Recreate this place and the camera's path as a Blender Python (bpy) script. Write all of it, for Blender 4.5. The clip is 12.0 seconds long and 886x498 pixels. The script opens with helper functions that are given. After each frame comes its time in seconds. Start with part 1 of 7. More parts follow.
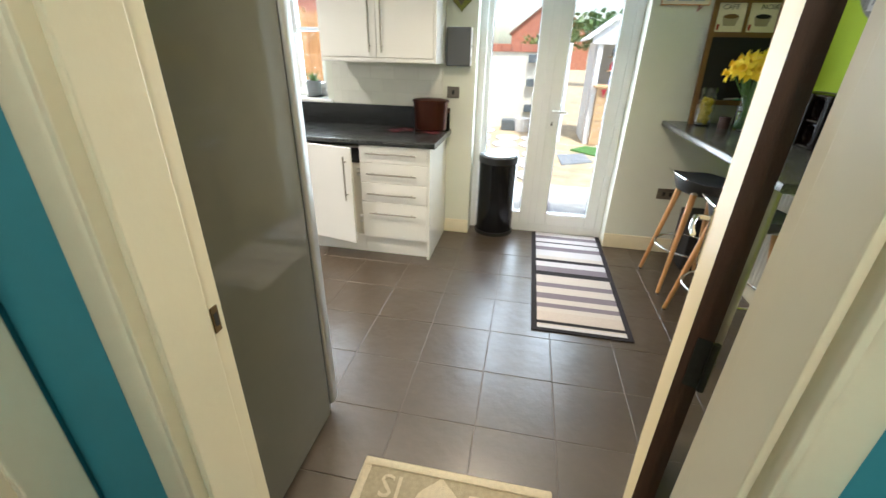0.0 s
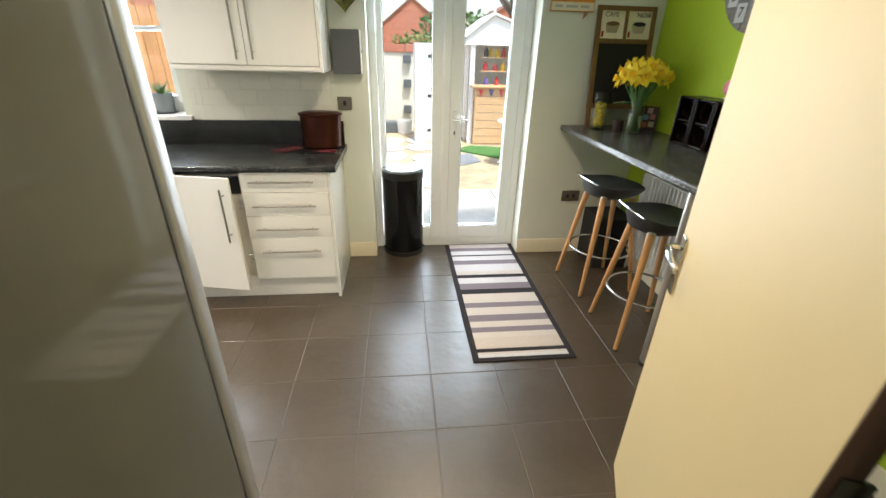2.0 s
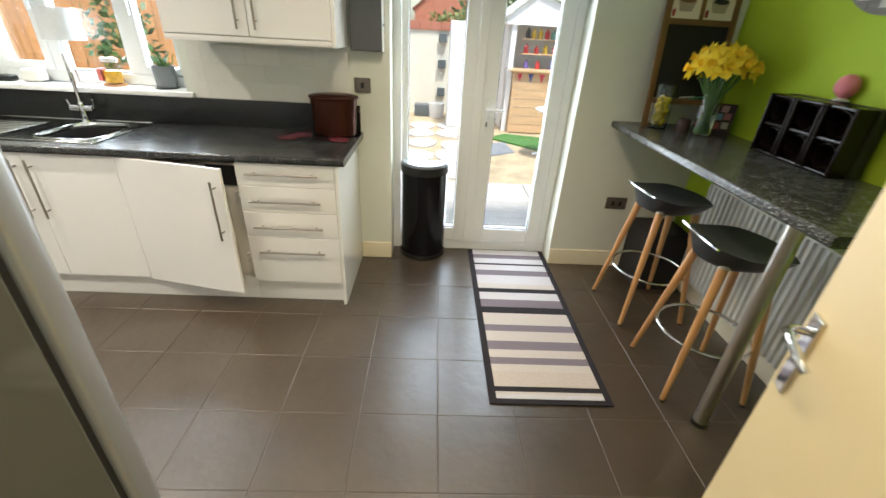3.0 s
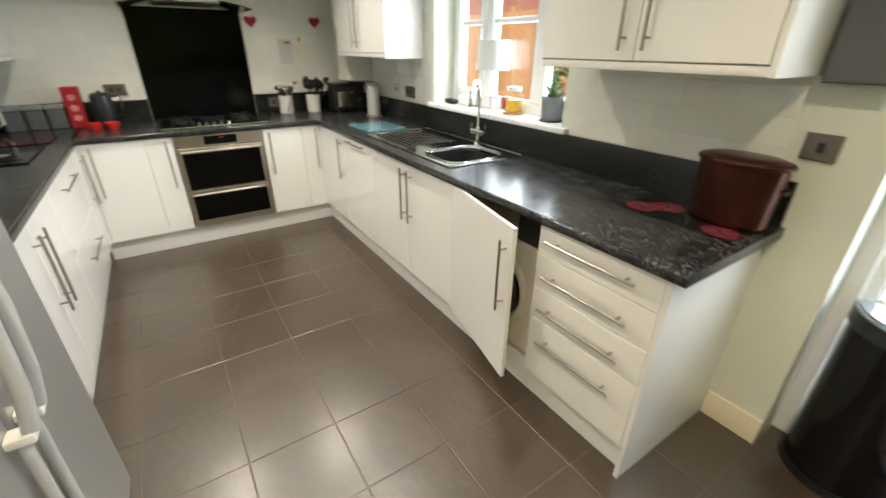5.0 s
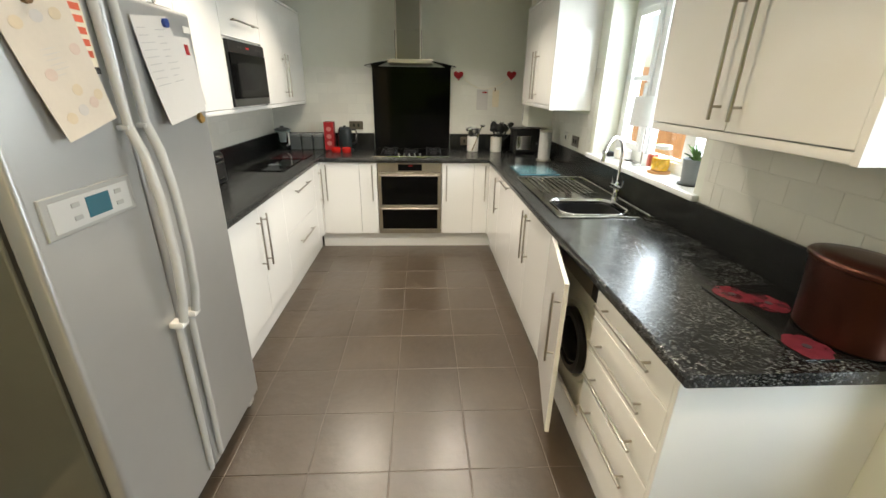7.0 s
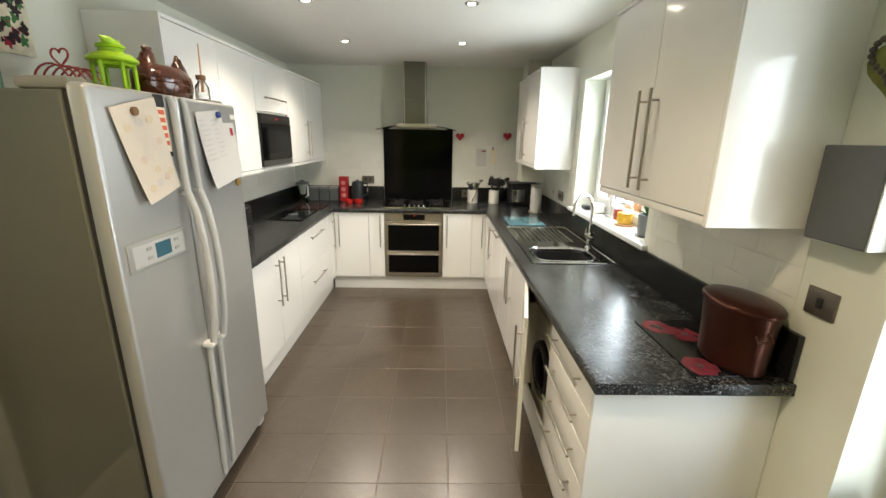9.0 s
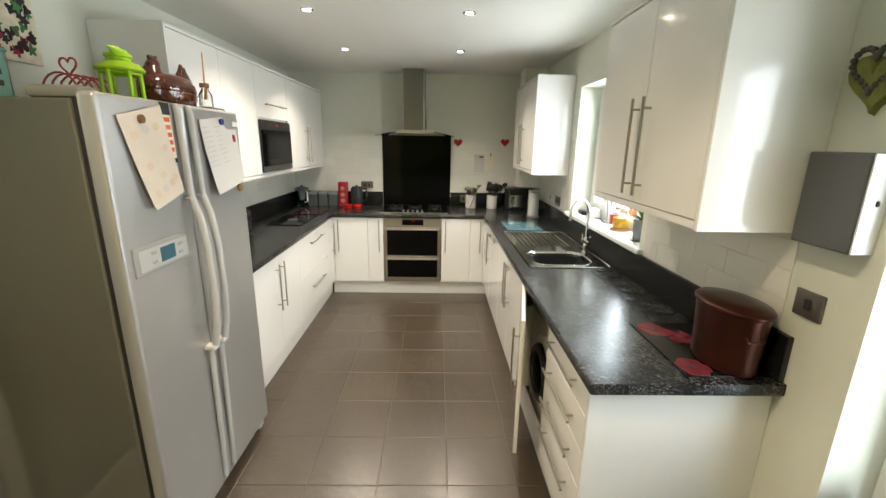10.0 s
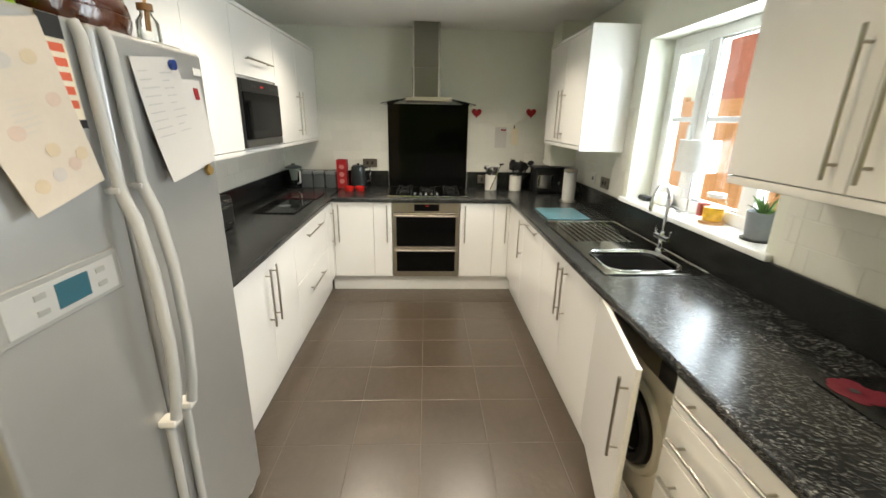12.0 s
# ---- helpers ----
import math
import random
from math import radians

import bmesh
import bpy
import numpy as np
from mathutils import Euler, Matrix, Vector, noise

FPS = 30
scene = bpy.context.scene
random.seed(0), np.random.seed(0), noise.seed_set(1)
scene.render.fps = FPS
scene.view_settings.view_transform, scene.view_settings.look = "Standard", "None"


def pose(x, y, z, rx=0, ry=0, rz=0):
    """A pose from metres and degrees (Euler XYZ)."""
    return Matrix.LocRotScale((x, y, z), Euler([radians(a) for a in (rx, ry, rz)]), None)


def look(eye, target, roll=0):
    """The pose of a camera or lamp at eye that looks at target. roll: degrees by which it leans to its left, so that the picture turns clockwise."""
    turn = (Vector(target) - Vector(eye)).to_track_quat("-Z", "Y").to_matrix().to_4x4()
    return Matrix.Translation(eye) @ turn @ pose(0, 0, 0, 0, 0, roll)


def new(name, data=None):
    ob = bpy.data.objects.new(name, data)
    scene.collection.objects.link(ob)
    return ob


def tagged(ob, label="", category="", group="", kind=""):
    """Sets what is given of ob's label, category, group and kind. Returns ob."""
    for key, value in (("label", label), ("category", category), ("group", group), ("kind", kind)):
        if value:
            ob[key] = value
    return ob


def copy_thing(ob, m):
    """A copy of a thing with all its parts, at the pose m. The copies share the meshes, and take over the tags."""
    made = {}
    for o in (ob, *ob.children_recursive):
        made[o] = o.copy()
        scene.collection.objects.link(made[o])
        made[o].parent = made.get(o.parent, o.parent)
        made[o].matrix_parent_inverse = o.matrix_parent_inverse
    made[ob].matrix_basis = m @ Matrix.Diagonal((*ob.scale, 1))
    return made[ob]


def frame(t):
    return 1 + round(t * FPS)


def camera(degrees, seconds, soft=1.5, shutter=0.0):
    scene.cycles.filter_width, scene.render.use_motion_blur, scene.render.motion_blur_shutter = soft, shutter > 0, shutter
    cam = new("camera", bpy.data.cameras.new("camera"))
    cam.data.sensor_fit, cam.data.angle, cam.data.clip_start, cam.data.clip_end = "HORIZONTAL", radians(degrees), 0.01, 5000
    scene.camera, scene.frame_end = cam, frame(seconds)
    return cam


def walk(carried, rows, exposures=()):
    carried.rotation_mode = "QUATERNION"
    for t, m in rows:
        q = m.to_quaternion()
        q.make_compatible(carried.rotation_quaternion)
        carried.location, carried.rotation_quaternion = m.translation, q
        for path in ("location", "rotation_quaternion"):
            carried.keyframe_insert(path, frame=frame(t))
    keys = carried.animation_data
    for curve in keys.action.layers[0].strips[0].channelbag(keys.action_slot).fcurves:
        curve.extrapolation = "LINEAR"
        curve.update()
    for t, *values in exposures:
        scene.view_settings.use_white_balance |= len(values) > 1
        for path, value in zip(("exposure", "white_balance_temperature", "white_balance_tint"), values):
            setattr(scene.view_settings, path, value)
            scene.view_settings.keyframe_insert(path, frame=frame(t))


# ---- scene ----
cam = camera(94.5, 12.0, 1.5, 0.4)
PATH = [
    (0, (0.136, 0.169, 1.494), (-0.196, 1.938, 0.621), 1.4),
    (0.5, (0.054, 0.191, 1.527), (-0.051, 1.984, 0.647), 2.1),
    (1, (-0.069, 0.314, 1.534), (0.037, 2.128, 0.699), 0.7),
    (1.5, (-0.103, 0.391, 1.56), (0.118, 2.189, 0.713), 0.5),
    (2, (-0.084, 0.513, 1.538), (0.118, 2.303, 0.669), 1.5),
    (2.5, (-0.029, 0.723, 1.524), (0.104, 2.511, 0.638), 2.8),
    (2.7, (-0.021, 0.792, 1.527), (0.105, 2.568, 0.615), 3.1),
    (4.3, (-0.014, 1.483, 1.452), (-0.926, 2.962, 0.462), 0.3),
    (4.5, (0.004, 1.563, 1.48), (-1.124, 2.915, 0.533), 0.4),
    (5, (-0.023, 1.85, 1.473), (-1.517, 2.847, 0.592), 0.5),
    (5.5, (0.019, 2.084, 1.502), (-1.703, 2.653, 0.657), 1.3),
    (6, (0.123, 2.249, 1.523), (-1.688, 2.499, 0.712), 1.6),
    (6.5, (0.219, 2.285, 1.537), (-1.618, 2.425, 0.759), 1.2),
    (8.3, (0.571, 2.428, 1.618), (-1.335, 2.467, 1.012), 1.1),
    (8.5, (0.601, 2.437, 1.63), (-1.313, 2.474, 1.053), 1.0),
    (9, (0.668, 2.452, 1.654), (-1.262, 2.478, 1.13), 0.9),
    (9.5, (0.708, 2.46, 1.659), (-1.228, 2.478, 1.16), 0.8),
    (10, (0.703, 2.45, 1.658), (-1.233, 2.484, 1.159), 0.9),
    (10.5, (0.615, 2.413, 1.645), (-1.316, 2.466, 1.129), 1.0),
    (11, (0.413, 2.317, 1.641), (-1.511, 2.442, 1.108), 1.0),
    (11.5, (0.237, 2.214, 1.65), (-1.675, 2.358, 1.079), 1.1),
    (12, (0.038, 2.189, 1.605), (-1.867, 2.273, 1.0), 1.1),
]
walk(cam, [(t, look(eye, target, roll)) for t, eye, target, roll in PATH], [(0, 1.18, 5950, 10), (1, 1.08, 6200, 10), (2, 1.06, 6200, 10), (2.7, 0.96, 6150, 10), (4.4, 0.74, 6300, 10), (5, 0.87, 6300, 10), (8, 0.83, 6550, 10), (12, 0.83, 6550, 10)])

# ---- world and large lights ----
world = bpy.data.worlds.new("world")
scene.world = world
world.use_nodes = True
wn = world.node_tree.nodes
sky = wn.new("ShaderNodeTexSky")
sky.sky_type = "NISHITA"
sky.sun_disc = False
sky.sun_elevation = radians(65)
sky.sun_rotation = radians(200)
sky.air_density, sky.dust_density, sky.ozone_density = 1.3, 2.0, 0.8
wn["Background"].inputs[1].default_value = 0.15
world.node_tree.links.new(sky.outputs[0], wn["Background"].inputs[0])
sun = new("sun", bpy.data.lights.new("sun", "SUN"))
sun.data.energy, sun.data.angle, sun.data.color = 3.6, radians(9.0), (1.0, 0.95, 0.88)
sun.matrix_world = look((0, 0, 10), (-1.2, 3.2, 2.5))


def area_lamp(name, eye, target, w, h, power, color):
    ob = new(name, bpy.data.lights.new(name, "AREA"))
    ob.data.shape, ob.data.size, ob.data.size_y = "RECTANGLE", w, h
    ob.data.energy, ob.data.color = power, color
    ob.matrix_world = look(eye, target)
    return ob


SPOT_W, HALL_W = 23, 24
DAY = (0.86, 0.95, 1.0)
area_lamp("door_daylight", (0.30, 3.90, 1.1), (0.50, 2.9, 1.05), 1.12, 2.0, 36, DAY)
area_lamp("window_daylight", (-2.15, 3.92, 1.6), (-2.15, 2.9, 1.35), 1.15, 0.95, 31, DAY)

# ---- materials ----


def mat(name, color, rough=0.5, metal=0.0, vary=0.08, scale=6.0, bump=0.0, bump_scale=60.0, coat=0.0, color2=None, spec=0.5, per_object=0.0, stretch=(1, 1, 1), rough_vary=0.05, place=False, coat_rough=0.05):
    """place: grain laid out in the room, so that alike pieces differ."""
    m = bpy.data.materials.new(name)
    m.use_nodes = True
    n, l = m.node_tree.nodes, m.node_tree.links
    b = n["Principled BSDF"]
    b.inputs["Roughness"].default_value, b.inputs["Metallic"].default_value = rough, metal
    b.inputs["Specular IOR Level"].default_value = spec
    b.inputs["Coat Weight"].default_value, b.inputs["Coat Roughness"].default_value = coat, coat_rough
    co, mp = n.new("ShaderNodeTexCoord"), n.new("ShaderNodeMapping")
    mp.inputs["Scale"].default_value = stretch
    l.new(n.new("ShaderNodeNewGeometry").outputs["Position"] if place else co.outputs["Object"], mp.inputs["Vector"])
    t1, t2 = n.new("ShaderNodeTexNoise"), n.new("ShaderNodeTexNoise")
    for t, s, d in ((t1, scale, 4), (t2, scale * 9, 3)):
        t.inputs["Scale"].default_value, t.inputs["Detail"].default_value = s, d
        l.new(mp.outputs[0], t.inputs["Vector"])
    add = n.new("ShaderNodeMath")
    add.operation = "MULTIPLY_ADD"
    add.inputs[1].default_value = 0.35
    l.new(t2.outputs[0], add.inputs[0])
    l.new(t1.outputs[0], add.inputs[2])
    ramp = n.new("ShaderNodeMapRange")
    ramp.inputs[1].default_value, ramp.inputs[2].default_value = 0.4, 0.95
    l.new(add.outputs[0], ramp.inputs[0])
    mix = n.new("ShaderNodeMix")
    mix.data_type = "RGBA"
    c2 = color2 or tuple(min(1.0, c * (1 + vary)) for c in color)
    c1 = color if color2 else tuple(c * (1 - vary) for c in color)
    mix.inputs[6].default_value, mix.inputs[7].default_value = (*c1, 1), (*c2, 1)
    l.new(ramp.outputs[0], mix.inputs[0])
    last = mix.outputs[2]
    if per_object:
        inf, mr, hsv = n.new("ShaderNodeObjectInfo"), n.new("ShaderNodeMapRange"), n.new("ShaderNodeHueSaturation")
        mr.inputs[3].default_value, mr.inputs[4].default_value = 1 - per_object, 1 + per_object
        l.new(inf.outputs["Random"], mr.inputs[0])
        l.new(mr.outputs[0], hsv.inputs["Value"])
        l.new(last, hsv.inputs["Color"])
        last = hsv.outputs[0]
    l.new(last, b.inputs["Base Color"])
    rr = n.new("ShaderNodeMapRange")
    rr.inputs[3].default_value, rr.inputs[4].default_value = max(0.02, rough - rough_vary), min(1, rough + rough_vary)
    l.new(t1.outputs[0], rr.inputs[0])
    l.new(rr.outputs[0], b.inputs["Roughness"])
    if bump:
        tb, bp = n.new("ShaderNodeTexNoise"), n.new("ShaderNodeBump")
        tb.inputs["Scale"].default_value, tb.inputs["Detail"].default_value = bump_scale, 5
        l.new(mp.outputs[0], tb.inputs["Vector"])
        bp.inputs["Strength"].default_value, bp.inputs["Distance"].default_value = bump, 0.01
        l.new(tb.outputs[0], bp.inputs["Height"])
        l.new(bp.outputs[0], b.inputs["Normal"])
    return m


def glass_mat(name, color=(1, 1, 1), rough=0.0, clear=0.0):
    """clear: share of straight see-through, for thin panes."""
    m = bpy.data.materials.new(name)
    m.use_nodes = True
    n, l = m.node_tree.nodes, m.node_tree.links
    b = n["Principled BSDF"]
    b.inputs["Base Color"].default_value = (*color, 1)
    b.inputs["Roughness"].default_value = rough
    b.inputs["Transmission Weight"].default_value = 1.0
    b.inputs["IOR"].default_value = 1.45
    if clear:
        tr, gl, mx = n.new("ShaderNodeBsdfTransparent"), n.new("ShaderNodeBsdfGlossy"), n.new("ShaderNodeMixShader")
        tr.inputs[0].default_value = (*color, 1)
        gl.inputs["Roughness"].default_value = 0.01
        mx.inputs[0].default_value = 0.05
        l.new(tr.outputs[0], mx.inputs[1])
        l.new(gl.outputs[0], mx.inputs[2])
        l.new(mx.outputs[0], n["Material Output"].inputs[0])
    return m


def glow_mat(name, color, strength):
    m = bpy.data.materials.new(name)
    m.use_nodes = True
    b = m.node_tree.nodes["Principled BSDF"]
    b.inputs["Base Color"].default_value = (*color, 1)
    b.inputs["Emission Color"].default_value = (*color, 1)
    b.inputs["Emission Strength"].default_value = strength
    return m


def fleck_mat(name, base=(0.007, 0.0075, 0.008), flake=0.27):
    """Black laminate worktop with pale grey flakes."""
    m = mat(name, base, 0.23, vary=0.3, scale=20, spec=0.5, rough_vary=0.05)
    n, l = m.node_tree.nodes, m.node_tree.links
    b = n["Principled BSDF"]
    co = n.new("ShaderNodeTexCoord")
    mp = n.new("ShaderNodeMapping")
    mp.inputs["Scale"].default_value = (3.2, 1.0, 2.2)
    turn = n.new("ShaderNodeMapping")
    turn.inputs["Rotation"].default_value = (0, 0, 0.35)
    l.new(co.outputs["Object"], turn.inputs[0])
    l.new(turn.outputs[0], mp.inputs[0])
    v = n.new("ShaderNodeTexVoronoi")
    v.inputs["Scale"].default_value = 96
    v.inputs["Randomness"].default_value = 1.0
    l.new(mp.outputs[0], v.inputs["Vector"])
    sep = n.new("ShaderNodeSeparateColor")
    l.new(v.outputs["Color"], sep.inputs[0])
    pick = n.new("ShaderNodeMapRange")
    pick.inputs[1].default_value, pick.inputs[2].default_value = 0.36, 1.0
    l.new(sep.outputs[0], pick.inputs[0])
    core = n.new("ShaderNodeMapRange")
    core.inputs[1].default_value, core.inputs[2].default_value = 0.6, 0.25
    l.new(v.outputs["Distance"], core.inputs[0])
    big = n.new("ShaderNodeTexNoise")
    big.inputs["Scale"].default_value = 14
    l.new(co.outputs["Object"], big.inputs["Vector"])
    bm_ = n.new("ShaderNodeMapRange")
    bm_.inputs[1].default_value, bm_.inputs[2].default_value = 0.22, 0.62
    l.new(big.outputs[0], bm_.inputs[0])
    m1, m2 = n.new("ShaderNodeMath"), n.new("ShaderNodeMath")
    m1.operation = m2.operation = "MULTIPLY"
    l.new(pick.outputs[0], m1.inputs[0])
    l.new(core.outputs[0], m1.inputs[1])
    l.new(m1.outputs[0], m2.inputs[0])
    l.new(bm_.outputs[0], m2.inputs[1])
    mix = n.new("ShaderNodeMix")
    mix.data_type = "RGBA"
    mix.inputs[7].default_value = (flake, flake * 1.02, flake * 0.98, 1)
    old = b.inputs["Base Color"].links[0].from_socket
    l.new(m2.outputs[0], mix.inputs[0])
    l.new(old, mix.inputs[6])
    l.new(mix.outputs[2], b.inputs["Base Color"])
    return m


M = {}
M["paint"] = mat("wall_paint", (0.70, 0.71, 0.62), 0.75, vary=0.03, scale=1.5, bump=0.05, bump_scale=120)
M["ceiling"] = mat("ceiling_paint", (0.80, 0.79, 0.74), 0.8, vary=0.02, scale=1.2, bump=0.04, bump_scale=90)
M["lime"] = mat("lime_paint", (0.40, 0.55, 0.015), 0.7, vary=0.05, scale=1.5, bump=0.05, bump_scale=120)
M["teal"] = mat("teal_paint", (0.045, 0.24, 0.30), 0.65, vary=0.06, scale=1.5, bump=0.05, bump_scale=120)
M["trim"] = mat("cream_gloss_paint", (0.77, 0.69, 0.51), 0.35, vary=0.03, scale=3, bump=0.04, bump_scale=50)
M["doorpaint"] = mat("door_paint", (0.74, 0.59, 0.31), 0.5, vary=0.02, scale=2, bump=0.03, bump_scale=40)
M["darkwood"] = mat("raw_dark_wood", (0.055, 0.022, 0.010), 0.6, vary=0.3, scale=12, stretch=(8, 8, 0.6), bump=0.2)
M["gloss"] = mat("white_gloss_unit", (0.83, 0.82, 0.79), 0.12, vary=0.012, scale=1.5, coat=0.3, rough_vary=0.02)
M["carcass"] = mat("unit_carcass", (0.78, 0.75, 0.68), 0.35, vary=0.02, scale=3)
M["steel"] = mat("brushed_steel", (0.52, 0.48, 0.42), 0.32, 1.0, vary=0.05, scale=30, stretch=(0.3, 0.3, 12))
M["handle"] = mat("handle_nickel", (0.42, 0.39, 0.34), 0.3, 1.0, vary=0.05, scale=30)
M["chrome"] = mat("chrome", (0.75, 0.75, 0.75), 0.08, 1.0, vary=0.02, scale=20, rough_vary=0.03)
M["worktop"] = fleck_mat("black_fleck_laminate")
M["upstand"] = fleck_mat("black_fleck_upstand", (0.009, 0.0095, 0.009), 0.035)
# worktop laminate again, its base lifted to carry the reflected daylight on the bar
M["bartop"] = fleck_mat("fleck_laminate_sheen", (0.040, 0.040, 0.037), 0.4)
M["blackglass"] = mat("black_glass", (0.004, 0.004, 0.004), 0.06, vary=0.1, scale=4, spec=0.12, rough_vary=0.02)
M["black"] = mat("black_plastic", (0.012, 0.012, 0.012), 0.35, vary=0.2, scale=20)
M["tilewhite"] = mat("white_wall_tile", (0.74, 0.73, 0.66), 0.16, vary=0.03, scale=5, bump=0.05, bump_scale=12, per_object=0.03, rough_vary=0.03, place=True)
M["grout"] = mat("grout", (0.67, 0.66, 0.59), 0.8, vary=0.08, scale=20)
M["slate"] = mat("slate_floor_tile", (0.040, 0.0255, 0.0140), 0.40, vary=0.3, scale=3.0, color2=(0.066, 0.045, 0.026), bump=0.62, bump_scale=9, per_object=0.06, rough_vary=0.09, spec=0.7, coat=0.7, coat_rough=0.26, place=True)
M["floorgrout"] = mat("floor_grout", (0.105, 0.083, 0.062), 0.5, vary=0.25, scale=8)
M["upvc"] = mat("white_upvc", (0.80, 0.81, 0.80), 0.25, vary=0.02, scale=4)
M["pane"] = glass_mat("window_pane", (0.97, 0.98, 0.98), 0.0, 1.0)
M["glass"] = glass_mat("clear_glass", (0.96, 0.98, 0.97), 0.0)
M["fridge"] = mat("silver_fridge_front", (0.42, 0.422, 0.412), 0.32, 0.55, vary=0.04, scale=2, rough_vary=0.05)
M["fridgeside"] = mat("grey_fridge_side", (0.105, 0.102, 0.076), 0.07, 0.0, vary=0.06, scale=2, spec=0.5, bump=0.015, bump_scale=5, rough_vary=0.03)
M["lightgrey"] = mat("light_grey_plastic", (0.46, 0.46, 0.44), 0.35, vary=0.03, scale=8)
M["hingegrey"] = mat("hinge_cover_grey", (0.17, 0.165, 0.14), 0.4, vary=0.04, scale=8)
M["seam"] = mat("dark_seam", (0.02, 0.02, 0.02), 0.6, vary=0.1)

# ---- building helpers ----
BASE = {}


def thing(name, base, label, category, group="", kind=""):
    ob = new(name)
    ob.location = base
    ob.empty_display_size = 0.05
    BASE[ob] = Vector(base)
    return tagged(ob, label, category, group, kind)


RIMS = {}


def mesh_of(name, bm, material):
    me = bpy.data.meshes.new(name)
    bm.normal_update()
    bm.edges.index_update()
    rims = []                    # where a broad flat face meets a narrow bevel
    for e in bm.edges:
        if len(e.link_faces) == 2:
            a, b = sorted(f.calc_area() for f in e.link_faces)
            if b > 12 * a and e.calc_face_angle(0) > 0.1:
                rims.append(e.index)
    RIMS[name] = rims
    bm.to_mesh(me)
    bm.free()
    for m in material if isinstance(material, (list, tuple)) else [material]:
        me.materials.append(m)
    return me


def smooth(me, angle=40, rims=()):
    me.polygons.foreach_set("use_smooth", [True] * len(me.polygons))
    me.set_sharp_from_angle(angle=radians(angle))
    for i in rims:
        me.edges[i].use_edge_sharp = True


def part(name, bm, material, parent, label="", angle=40):
    base = BASE[parent]
    bmesh.ops.translate(bm, verts=bm.verts, vec=-base)
    me = mesh_of(name, bm, material)
    smooth(me, angle, RIMS[name])
    ob = new(name, me)
    ob.parent = parent
    BASE[ob] = base
    return tagged(ob, label)


def solid(name, bm, material, label="", category="", kind="", group="", angle=40):
    """A top-level thing or piece of the setting in one mesh, its origin at its base."""
    zs = min(v.co.z for v in bm.verts)
    xs = [v.co.x for v in bm.verts]
    ys = [v.co.y for v in bm.verts]
    base = Vector(((min(xs) + max(xs)) / 2, (min(ys) + max(ys)) / 2, zs))
    bmesh.ops.translate(bm, verts=bm.verts, vec=-base)
    me = mesh_of(name, bm, material)
    smooth(me, angle, RIMS[name])
    ob = new(name, me)
    ob.location = base
    BASE[ob] = base
    return tagged(ob, label, category, group, kind)


def box(bm, x0, x1, y0, y1, z0, z1, bevel=0.0, seg=2, mi=0, m=None):
    r = bmesh.ops.create_cube(bm, size=1.0)
    vs = r["verts"]
    bmesh.ops.scale(bm, vec=(abs(x1 - x0), abs(y1 - y0), abs(z1 - z0)), verts=vs)
    bmesh.ops.translate(bm, vec=((x0 + x1) / 2, (y0 + y1) / 2, (z0 + z1) / 2), verts=vs)
    fs = {f for v in vs for f in v.link_faces}
    for f in fs:
        f.material_index = mi
    if bevel:
        es = list({e for v in vs for e in v.link_edges})
        g = bmesh.ops.bevel(bm, geom=es, offset=bevel, segments=seg, affect="EDGES", profile=0.5)
        vs = list({v for f in g["faces"] for v in f.verts} | {v for v in vs if v.is_valid})
        if mi:
            for v in vs:
                for f in v.link_faces:
                    f.material_index = mi
    if m is not None:
        bmesh.ops.transform(bm, matrix=m, verts=vs)
    return bm


def cube(x0, x1, y0, y1, z0, z1, bevel=0.0, seg=2):
    return box(bmesh.new(), x0, x1, y0, y1, z0, z1, bevel, seg)


def rod(bm, a, b, r0, r1=None, seg=12, mi=0, caps=True):
    a, b = Vector(a), Vector(b)
    r1 = r0 if r1 is None else r1
    d = b - a
    r = bmesh.ops.create_cone(bm, cap_ends=caps, segments=seg, radius1=r0, radius2=r1, depth=d.length)
    q = d.to_track_quat("Z", "Y").to_matrix().to_4x4()
    bmesh.ops.transform(bm, matrix=Matrix.Translation((a + b) / 2) @ q, verts=r["verts"])
    for f in {f for v in r["verts"] for f in v.link_faces}:
        f.material_index = mi
    return bm


def lathe(bm, c, profile, seg=28, mi=0, start=0.0, span=360.0, sx=1.0, sy=1.0):
    """Profile of (radius, z) about the upright axis through c."""
    n = seg if span >= 360 else seg + 1
    rings = []
    for r, z in profile:
        if r < 1e-6:
            rings.append([bm.verts.new((c[0], c[1], c[2] + z))])
        else:
            rings.append([bm.verts.new((c[0] + sx * r * math.cos(radians(start + span * i / seg)), c[1] + sy * r * math.sin(radians(start + span * i / seg)), c[2] + z)) for i in range(n)])
    for a, b in zip(rings, rings[1:]):
        for i in range(seg):
            j = (i + 1) % n
            if len(a) == 1 and len(b) == 1:
                continue
            if len(a) == 1:
                f = bm.faces.new((a[0], b[j], b[i]))
            elif len(b) == 1:
                f = bm.faces.new((a[i], a[j], b[0]))
            else:
                f = bm.faces.new((a[i], a[j], b[j], b[i]))
            f.material_index = mi
    return bm


